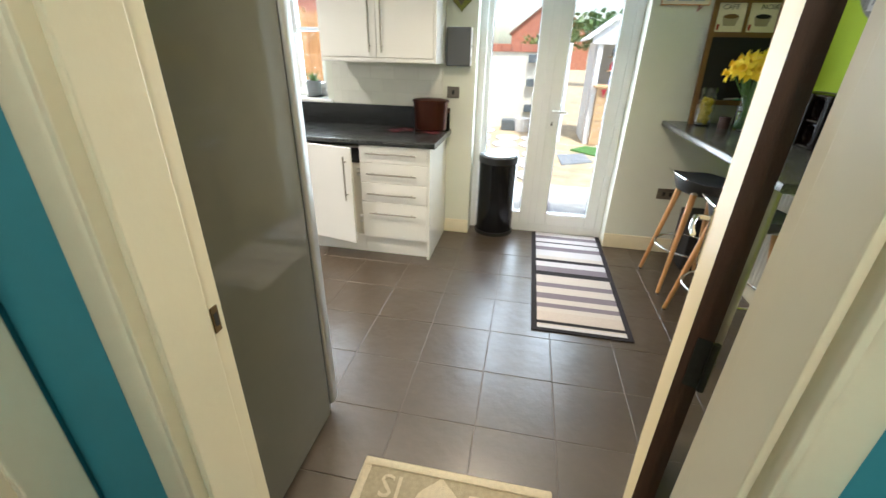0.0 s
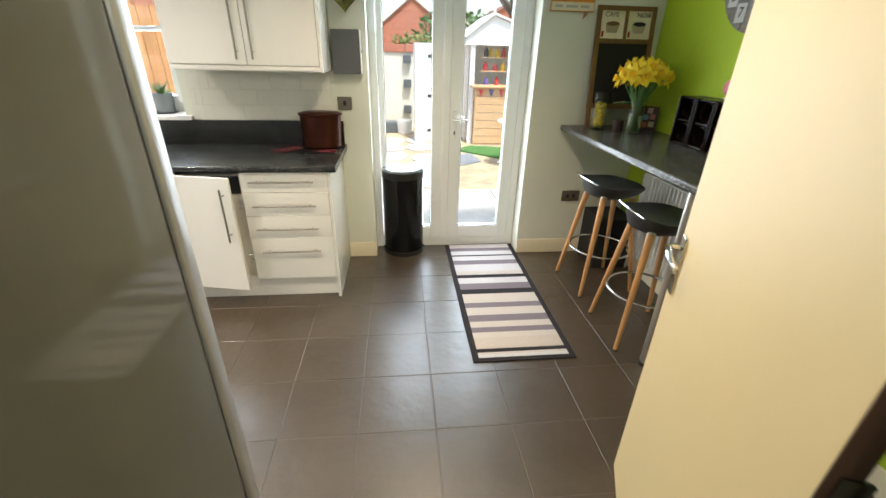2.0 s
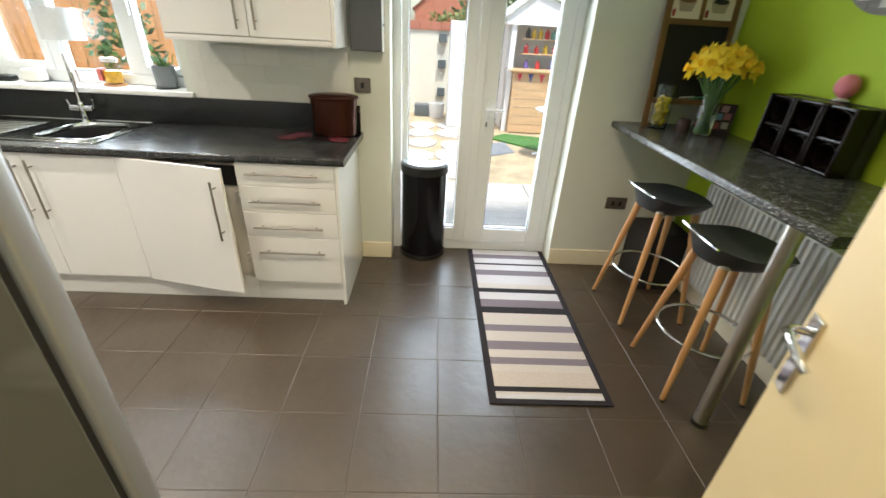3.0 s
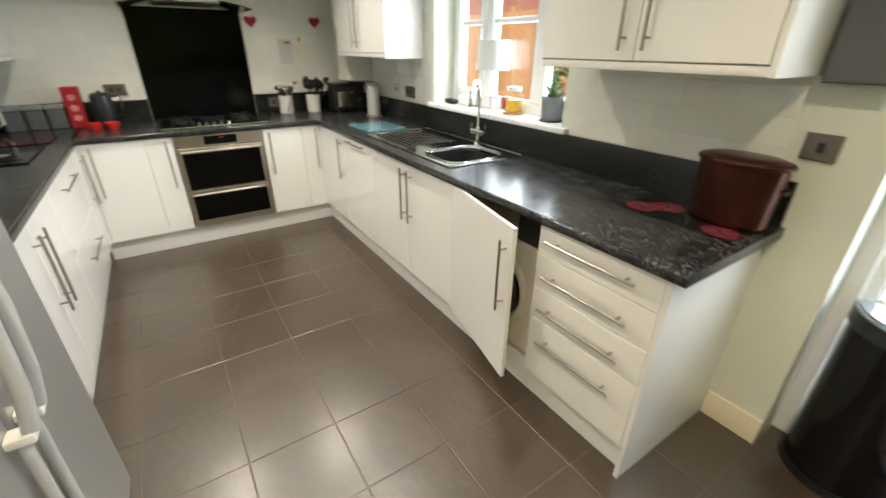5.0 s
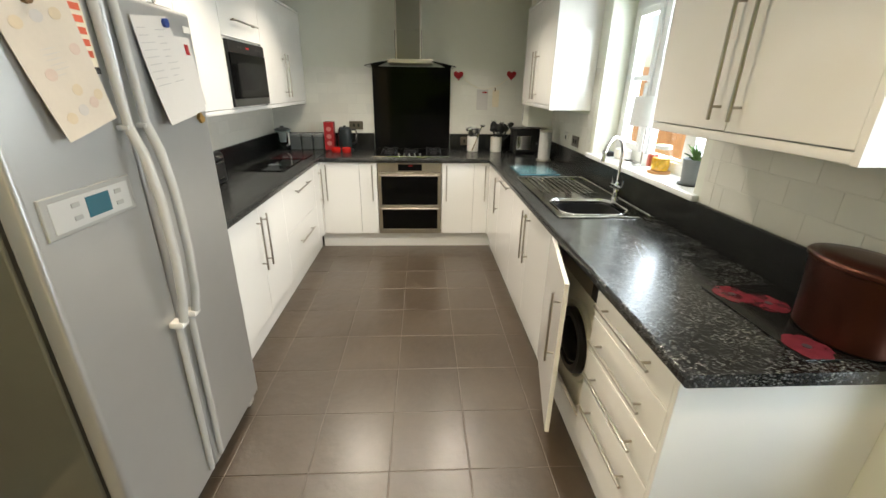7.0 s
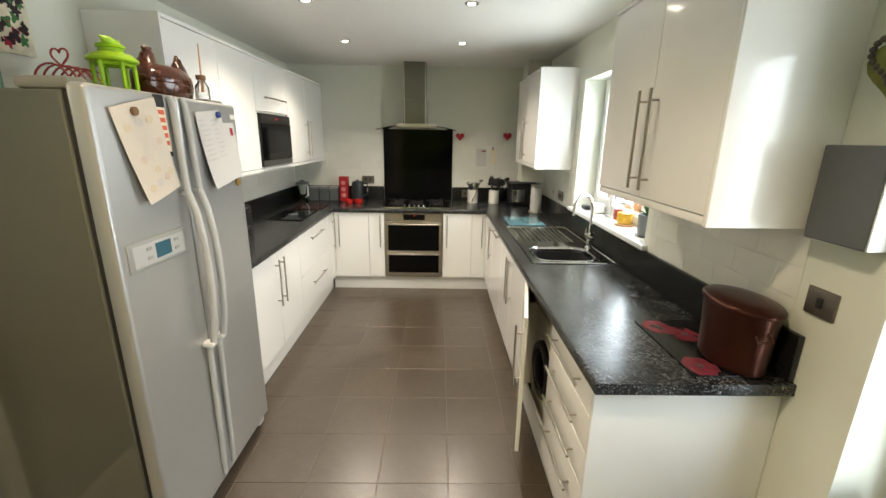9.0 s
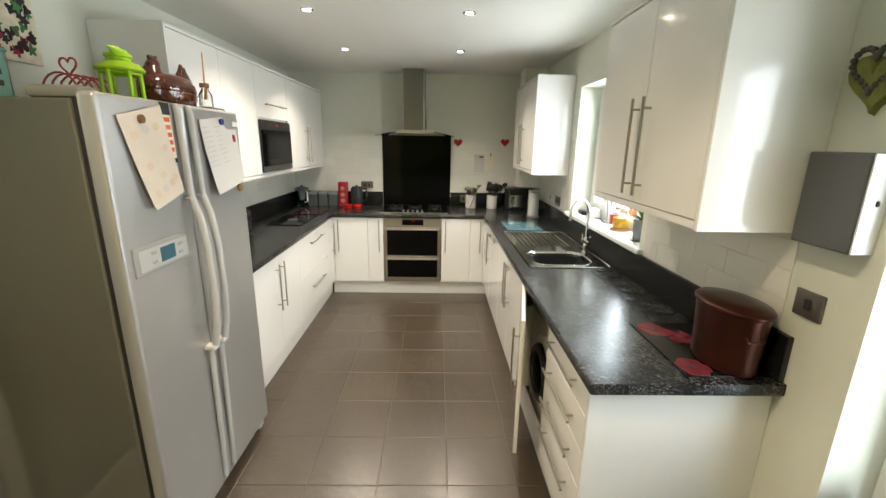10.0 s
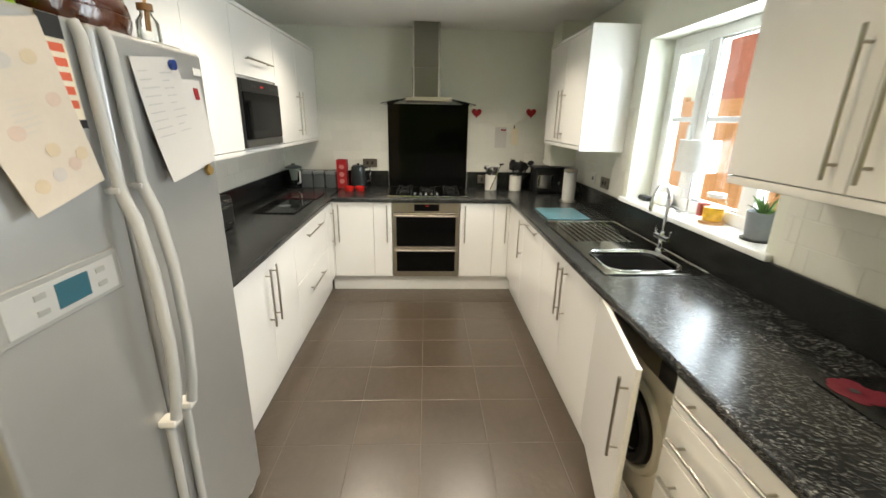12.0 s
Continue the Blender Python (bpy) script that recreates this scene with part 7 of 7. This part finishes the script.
bm = cube(-2.70, -2.60, 3.64, 3.70, ZS + 0.0, ZS + 0.035, 0.012, 3)
solid("sunglasses_case", bm, M["black"], "small black case on the window board", "case")

# ---- garden ----
GZ = -0.15
M["gravel"] = mat("sandy_gravel", (0.42, 0.33, 0.20), 0.9, vary=0.3, scale=4, bump=0.4, bump_scale=60)
M["slab"] = mat("pale_paving", (0.50, 0.47, 0.41), 0.85, vary=0.12, scale=5, bump=0.2, per_object=0.06)
M["render"] = mat("cream_render", (0.66, 0.62, 0.50), 0.85, vary=0.06, scale=2, bump=0.2)
M["brick"] = mat("red_brick", (0.36, 0.13, 0.075), 0.85, vary=0.2, scale=3, bump=0.2)
M["rooftile"] = mat("roof_tile", (0.24, 0.12, 0.08), 0.8, vary=0.2, scale=4)
M["fence"] = mat("orange_fence_wood", (0.50, 0.25, 0.095), 0.75, vary=0.2, scale=3, stretch=(6, 6, 0.5), per_object=0.12)
M["whiteboard"] = mat("white_painted_wood", (0.74, 0.73, 0.71), 0.6, vary=0.05, scale=4)
M["pine"] = mat("pale_pine", (0.52, 0.33, 0.17), 0.7, vary=0.12, scale=4, stretch=(0.6, 6, 6))
M["turf"] = mat("artificial_grass", (0.06, 0.17, 0.03), 0.9, vary=0.3, scale=40, bump=0.6, bump_scale=300)
solid("ground", cube(-600, 600, T + 0.002, 1200, GZ - 0.3, GZ), M["gravel"], "sandy gravel garden ground running to the distance", "ground", "structure")
pv = thing("pavement", (0.5, 4.8, GZ), "pale paving slabs outside the garden door", "paving", kind="structure")
for i in range(8):
    for j in range(3):
        x0, y0 = -2.6 + 0.62 * i, T + 0.01 + 0.62 * j
        part("slab", cube(x0, x0 + 0.608, y0, y0 + 0.608, GZ, GZ + 0.035, 0.006), M["slab"], pv)
fr_ = random.Random(2)
fs = thing("flagstones", (-0.1, 7.8, GZ), "irregular pale flagstones set in gravel", "paving", kind="structure")
for i in range(16):
    cx_, cy_ = -0.75 + 0.52 * (i % 3) + fr_.uniform(-0.06, 0.06), 6.15 + 0.75 * (i // 3) + fr_.uniform(-0.08, 0.08)
    pts = [(cx_ + 0.27 * fr_.uniform(0.8, 1.05) * math.cos(a), cy_ + 0.36 * fr_.uniform(0.8, 1.05) * math.sin(a)) for a in [k * 0.785 + 0.3 for k in range(8)]]
    part("flagstone", prism(bmesh.new(), pts, "z", GZ, GZ + 0.025), M["slab"], fs)
gw = thing("garden_wall", (-3, 10.7, GZ), "cream rendered garden wall with red brick coping", "wall", kind="structure")
part("wall_face", cube(-9, 0.75, 10.62, 10.82, GZ, 1.50), M["render"], gw)
for i in range(43):
    part("coping_brick", cube(-8.9 + 0.225 * i, -8.9 + 0.225 * i + 0.215, 10.58, 10.86, 1.50, 1.66, 0.006), M["brick"], gw)
gc = thing("garden_cupboard", (0.42, 9.2, GZ), "tall white garden store with black hinges", "garden store")
part("body", cube(0.245, 0.85, 9.0, 9.6, GZ, 1.67, 0.01), M["whiteboard"], gc)
part("door", cube(0.255, 0.60, 8.98, 9.0, GZ + 0.04, 1.63, 0.005), M["whiteboard"], gc)
for z in (0.1, 0.75, 1.45):
    part("hinge", cube(0.49, 0.585, 8.972, 8.981, z - 0.03, z + 0.03), M["seam"], gc)
for i, z in enumerate((0.22, 0.78, 1.28)):
    pl_ = thing("wall_planter", (0.13, 10.55, z), "small dark metal planter hung on the garden wall", "planter", "planters on the garden wall")
    part("trough", cube(0.05, 0.22, 10.50, 10.62, z, z + 0.17, 0.01), M["greytin"], pl_)
solid("garden_tub", cube(-0.42, -0.10, 10.05, 10.35, GZ, GZ + 0.24, 0.02), M["greytin"], "dark grey planter tub by the garden wall", "planter")
solid("garden_tub", lathe(bmesh.new(), (0.05, 10.1, GZ), [(0, 0), (0.15, 0), (0.18, 0.28), (0.16, 0.28), (0.14, 0.1), (0, 0.1)], 20), M["whitecer"], "round white planter by the garden wall", "planter")
ph = thing("garden_bar", (2.1, 9.4, GZ), "white gabled garden bar hut with pine counter", "hut")
HX, HX2, HY, HY2 = 1.30, 2.75, 8.95, 10.3
for x in (HX, HX2 - 0.09):
    part("corner_post", cube(x, x + 0.09, HY, HY + 0.09, GZ, 1.70), M["whiteboard"], ph)
part("back_wall", cube(HX, HX2, HY2 - 0.04, HY2, GZ, 1.70), M["whiteboard"], ph)
for x in (HX, HX2 - 0.03):
    part("side_wall", cube(x, x + 0.03, HY + 0.35, HY2 - 0.04, GZ, 1.70), M["whiteboard"], ph)
XP = (HX + HX2) / 2 - 0.35
part("gable", prism(bmesh.new(), [(HX - 0.12, 1.66), (HX2 + 0.12, 1.66), (HX2 + 0.12, 1.72), (XP + 0.02, 2.14), (HX - 0.12, 1.76)], "y", HY - 0.04, HY - 0.01), M["whiteboard"], ph)
for a, b in (((HX - 0.2, 1.72), (XP + 0.02, 2.16)), ((XP + 0.02, 2.16), (HX2 + 0.2, 1.72))):
    part("roof", prism(bmesh.new(), [a, b, (b[0], b[1] + 0.035), (a[0], a[1] + 0.035)], "y", HY - 0.1, HY2 + 0.1), M["whiteboard"], ph)
part("finial", cube(XP, XP + 0.04, HY - 0.06, HY - 0.03, 2.08, 2.30, 0.01), M["whiteboard"], ph)
for i in range(7):
    part("counter_board", cube(HX + 0.12, HX2 - 0.05, HY - 0.14, HY - 0.115, GZ + 0.02 + 0.152 * i, GZ + 0.165 + 0.152 * i, 0.003), M["pine"], ph)
part("counter_side", cube(HX + 0.10, HX + 0.125, HY - 0.14, HY + 0.3, GZ, 0.93), M["pine"], ph)
part("counter_top", cube(HX + 0.02, HX2, HY - 0.22, HY + 0.3, 0.93, 0.965, 0.004), M["pine"], ph)
for z in (1.20, 1.44):
    part("shelf", cube(HX + 0.25, HX2 - 0.05, HY + 0.10, HY + 0.3, z, z + 0.02), M["pine"], ph)
bt = random.Random(7)
cols = [("bottle_red", (0.5, 0.03, 0.03)), ("bottle_yellow", (0.65, 0.42, 0.03)), ("bottle_purple", (0.14, 0.10, 0.32)), ("bottle_green", (0.15, 0.35, 0.28)), ("bottle_dark", (0.03, 0.03, 0.03))]
for z, n_ in ((0.965, 4), (1.22, 6), (1.46, 9)):
    for i in range(n_):
        k = bt.choice(cols)
        mm = bpy.data.materials.get(k[0]) or mat(k[0], k[1], 0.4)
        x, h_ = HX + 0.34 + i * (1.0 / n_) + bt.uniform(-0.02, 0.02), bt.uniform(0.12, 0.19)
        o = lathe(bmesh.new(), (x, HY + 0.2, z), [(0, 0), (0.045, 0), (0.045, h_ * 0.65), (0.018, h_ * 0.8), (0.018, h_), (0, h_)], 12)
        solid("bottle", o, mm, "coloured bottle on the garden bar", "bottle", group="bottles on the garden bar")
bg = thing("bunting", (1.9, HY - 0.15, 0.75), "red and blue pennants along the garden bar", "bunting")
for i in range(7):
    x = HX + 0.16 + 0.2 * i
    part("pennant", prism(bmesh.new(), [(x, 0.90), (x + 0.10, 0.90), (x + 0.05, 0.75)], "y", HY - 0.150, HY - 0.145), mat("pennant_red", (0.55, 0.03, 0.05), 0.7) if i == 0 else (bpy.data.materials["pennant_red"] if i % 2 == 0 else (bpy.data.materials.get("pennant_blue") or mat("pennant_blue", (0.05, 0.06, 0.25), 0.7))), bg)
solid("turf_strip", prism(bmesh.new(), [(1.0, 8.22), (1.75, 7.50), (3.0, 7.2), (3.0, 8.1), (1.3, 8.6)], "z", GZ, GZ + 0.03), M["turf"], "strip of green artificial grass", "turf", "structure")
solid("stepping_slab", prism(bmesh.new(), [(0.78, 7.0), (1.30, 7.35), (1.22, 7.95), (0.74, 7.75)], "z", GZ, GZ + 0.02), M["potgrey"], "blue-grey slate slab in the gravel", "slab", "structure")
gt = thing("garden_table", (1.75, 7.0, GZ), "white round garden table on splayed feet", "table")
part("top", lathe(bmesh.new(), (1.85, 7.1, GZ), [(0, 0.70), (0.36, 0.70), (0.37, 0.72), (0, 0.73)], 28), M["upvc"], gt)
part("stem", lathe(bmesh.new(), (1.85, 7.1, GZ), [(0.03, 0.05), (0.03, 0.70)], 12), M["upvc"], gt)
for a in (30, 150, 270):
    d = Vector((math.cos(radians(a)), math.sin(radians(a)), 0))
    part("foot", tube(bmesh.new(), [Vector((1.85, 7.1, GZ + 0.12)), Vector((1.85, 7.1, GZ + 0.02)) + d * 0.33], 0.022, 8), M["upvc"], gt)
# fence and neighbour outside the window
fn = thing("fence", (-4, 6.2, GZ), "orange-stained close-board timber fence", "fence", kind="structure")
for i in range(50):
    x = -8.6 + 0.147 * i
    part("board", cube(x, x + 0.14, 6.2, 6.222, GZ, 1.93), M["fence"], fn)
for z in (0.3, 1.1, 1.7):
    part("rail", cube(-8.6, -1.25, 6.222, 6.27, z, z + 0.08), M["fence"], fn)
for x in (-8.6, -6.8, -5.0, -3.2, -1.35):
    part("post", cube(x, x + 0.1, 6.27, 6.37, GZ, 2.0), M["fence"], fn)


def house(name, x0, x1, y0, y1, eave, ridge, label, px):
    h = thing(name, ((x0 + x1) / 2, y0, GZ), label, "house")
    part("wall", prism(bmesh.new(), [(x0, GZ), (x1, GZ), (x1, eave), (px, ridge), (x0, eave)], "y", y0, y1), M["brick"], h)
    for a, b in (((x0 - 0.25, eave - 0.15), (px, ridge + 0.05)), ((px, ridge + 0.05), (x1 + 0.25, eave - 0.15))):
        part("roof", prism(bmesh.new(), [a, b, (b[0], b[1] + 0.15), (a[0], a[1] + 0.15)], "y", y0 - 0.2, y1 + 0.2), M["rooftile"], h)
    return h


house("house", -2.4, 6.0, 52, 62, 3.4, 6.6, "distant red brick house with a gable end", 1.6)
house("house", -17.0, -4.5, 13.5, 22, 4.8, 7.5, "neighbouring red brick house seen over the fence", -10.5)
h3 = house("house", 7.5, 18, 50, 60, 3.6, 6.4, "distant brick house behind the garden bar", 12.5)
# shrubs and the bare tree
sh = random.Random(12)


def shrub(name, c, r, n, label, material, sx=1.0, sz=1.0):
    o = thing(name, (c[0], c[1], GZ), label, "shrub")
    bm = bmesh.new()
    for i in range(6):
        a = i * 1.05
        tube(bm, [(c[0], c[1], GZ), (c[0] + 0.4 * r * math.cos(a), c[1] + 0.4 * r * math.sin(a), c[2])], 0.02, 6, radii=[0.03 * r, 0.01 * r])
    part("branches", bm, M["oak"], o)
    bm = bmesh.new()
    for i in range(n):
        p = Vector((sh.gauss(0, 1), sh.gauss(0, 1), sh.gauss(0, 1))).normalized() * r * sh.uniform(0.45, 1.05)
        p = Vector((c[0] + p.x * sx, c[1] + p.y, c[2] + p.z * sz))
        a, b = Vector((sh.uniform(-1, 1), sh.uniform(-1, 1), sh.uniform(-1, 1))).normalized() * r * 0.13, Vector((sh.uniform(-1, 1), sh.uniform(-1, 1), sh.uniform(-1, 1))).normalized() * r * 0.08
        bm.faces.new([bm.verts.new(q) for q in (p - a, p + b, p + a, p - b)])
    tagged(part("crown", bm, material, o), kind="stuff")
    return o


shrub("shrub", (3.6, 26, 2.6), 1.6, 700, "rounded green shrub beyond the garden", M["leaf"], 1.8, 0.6)
shrub("shrub", (0.55, 16, 1.7), 0.7, 400, "yellow-green shrub behind the garden wall", mat("yellow_leaf", (0.15, 0.17, 0.04), 0.6, vary=0.3, scale=15), 1.3, 0.6)
shrub("shrub", (-3.1, 5.5, 1.1), 0.42, 350, "leafy green shrub outside the window", M["leaf"], 0.8, 1.6)
tre = thing("tree", (3.9, 15, GZ), "bare-limbed tree behind the garden bar", "tree")
bark = mat("bark", (0.10, 0.08, 0.065), 0.9, vary=0.3, scale=10, bump=0.4)
part("trunk", tube(bmesh.new(), [(3.9, 15, GZ), (3.8, 15, 1.6), (3.6, 15, 3.0), (3.35, 15, 4.6)], 0.2, 10, radii=[0.26, 0.2, 0.17, 0.10]), bark, tre)
for i in range(12):
    z = 2.0 + 0.22 * i
    a = sh.uniform(0, 6.28)
    b0 = Vector((3.75 - 0.11 * (z - 2), 15, z))
    d = Vector((math.cos(a), 0.4 * math.sin(a), 0.8))
    part("limb", tube(bmesh.new(), [b0, b0 + d * 0.7, b0 + d * 1.2 + Vector((sh.uniform(-0.3, 0.3), 0, 0.3)), b0 + d * 1.7 + Vector((sh.uniform(-0.5, 0.5), 0, 0.3))], 0.05, 6, radii=[0.07, 0.05, 0.03, 0.008]), bark, tre)

# ---- wall tiles ----
WT_ = {}


def wall_tile_mesh(w, h):
    key = (round(w, 3), round(h, 3))
    if key not in WT_:
        bm = bmesh.new()
        c = min(0.0016, w * 0.2, h * 0.2)
        lo = [bm.verts.new((x, 0, z)) for x, z in ((0, 0), (w, 0), (w, h), (0, h))]
        hi = [bm.verts.new((x, -0.0018, z)) for x, z in ((c, c), (w - c, c), (w - c, h - c), (c, h - c))]
        for i in range(4):
            bm.faces.new((lo[i], lo[(i + 1) % 4], hi[(i + 1) % 4], hi[i]))
        bm.faces.new(hi)
        WT_[key] = mesh_of("tile", bm, M["tilewhite"])
    return WT_[key]


def tiled(name, m, length, z0, z1, label, holes=(), w=0.20, h=0.10):
    """A brick-bond tiled band in its own space: along x, facing -y."""
    o = thing(name, (0, 0, 0), label, "wall tiles", kind="structure")
    def clear(a, b, c, d):
        for x0, x1, q0, q1 in holes:
            if a >= x0 - 1e-4 and b <= x1 + 1e-4 and c >= q0 - 1e-4 and d <= q1 + 1e-4:
                return False
        return True
    zs = [z0]
    while zs[-1] < z1 - 0.012:
        zs.append(min(z1, zs[-1] + h))
    xb = sorted({0.0, length} | {v for q in holes for v in q[:2]})
    zs = sorted(set(zs) | {v for q in holes for v in q[2:] if z0 < v < z1})
    bm = bmesh.new()
    k = 0
    for a, b in zip(zs, zs[1:]):
        if b - a < 0.012:
            continue
        xs = [0.0]
        x = w / 2 if k % 2 else w
        while x < length - 0.012:
            xs.append(x)
            x += w
        xs = sorted(set(xs) | set(xb) | {length})
        k += 1
        for c, d in zip(xs, xs[1:]):
            if d - c < 0.012 or not clear(c, d, a, b):
                continue
            t = new("tile", wall_tile_mesh(d - c - 0.0014, b - a - 0.0014))
            t.parent = o
            t.matrix_basis = pose(c + 0.0007, -0.0006, a + 0.0007)
            box(bm, c, d, -0.0015, -0.0003, a, b)
    part("grout_bed", bm, M["grout"], o)
    o.matrix_basis = m
    return o


tiled("wall_tiles_north", pose(-4.34, YN, 0), 3.80, 1.0755, 1.70, "white brick-bond glazed wall tiles under the cupboards", [(4.34 - 3.86, 4.34 - 2.92, 1.3755, 1.70), (4.34 - 1.40, 3.80, 1.3755, 1.70), (4.34 - 2.83, 4.34 - 1.475, 1.0755, 1.70), (0.2, 0.48, 1.1755, 1.70)])
tiled("wall_tiles_west", pose(XW, YS, 0, 0, 0, 90), YN - YS, 1.0755, 1.73, "white brick-bond glazed wall tiles round the splashback", [(1.794 - YS, 2.616 - YS, 1.0755, 1.73)])
tiled("wall_tiles_south", pose(-1.58, YS, 0, 0, 0, 180), 2.76, 1.0755, 1.40, "white brick-bond glazed wall tiles behind worktop")

# ---- floor tiles ----
TX, TY, JX, JY = 0.347, 0.350, 0.055, 2.168
TILES = {}
rnd = random.Random(5)


def tile_mesh(w, d):
    key = (round(w, 3), round(d, 3))
    if key not in TILES:
        bm = bmesh.new()
        c = 0.002
        lo = [bm.verts.new((x, y, -0.006)) for x, y in ((0, 0), (w, 0), (w, d), (0, d))]
        md = [bm.verts.new((x, y, -0.001)) for x, y in ((0, 0), (w, 0), (w, d), (0, d))]
        hi = [bm.verts.new((x, y, 0)) for x, y in ((c, c), (w - c, c), (w - c, d - c), (c, d - c))]
        for a, b in ((lo, md), (md, hi)):
            for i in range(4):
                bm.faces.new((a[i], a[(i + 1) % 4], b[(i + 1) % 4], b[i]))
        bm.faces.new(hi)
        TILES[key] = mesh_of("tile", bm, M["slate"])
    return TILES[key]


def cuts(a, b, j, s):
    k = math.ceil((a - j) / s)
    c = [a]
    while j + k * s < b:
        if j + k * s - a > 0.01:
            c.append(j + k * s)
        k += 1
    return c + [b]


gap = 0.0018
cx, cy = cuts(XW, XE, JX, TX), cuts(YS + 0.001, YN - 0.001, JY, TY)
spots_of_floor = [(x0, x1, y0, y1) for x0, x1 in zip(cx, cx[1:]) for y0, y1 in zip(cy, cy[1:])]
spots_of_floor += [(x0, x1, YN + 0.002, 3.764) for x0, x1 in zip(*[cuts(FX0, FX1, JX, TX)[i:] for i in (0, 1)][:2])]
spots_of_floor += [(x0, x1, YH, YS - 0.002) for x0, x1 in zip(*[cuts(D0, D1, JX, TX)[i:] for i in (0, 1)][:2])]
for x0, x1, y0, y1 in spots_of_floor:
    ob = new("tile", tile_mesh(x1 - x0 - 2 * gap, y1 - y0 - 2 * gap))
    ob.parent = floor
    ob.matrix_basis = pose(x0 + gap - BASE[floor].x, y0 + gap - BASE[floor].y, -BASE[floor].z + rnd.uniform(-0.0005, 0.0005), rnd.uniform(-0.06, 0.06), rnd.uniform(-0.06, 0.06), 0)
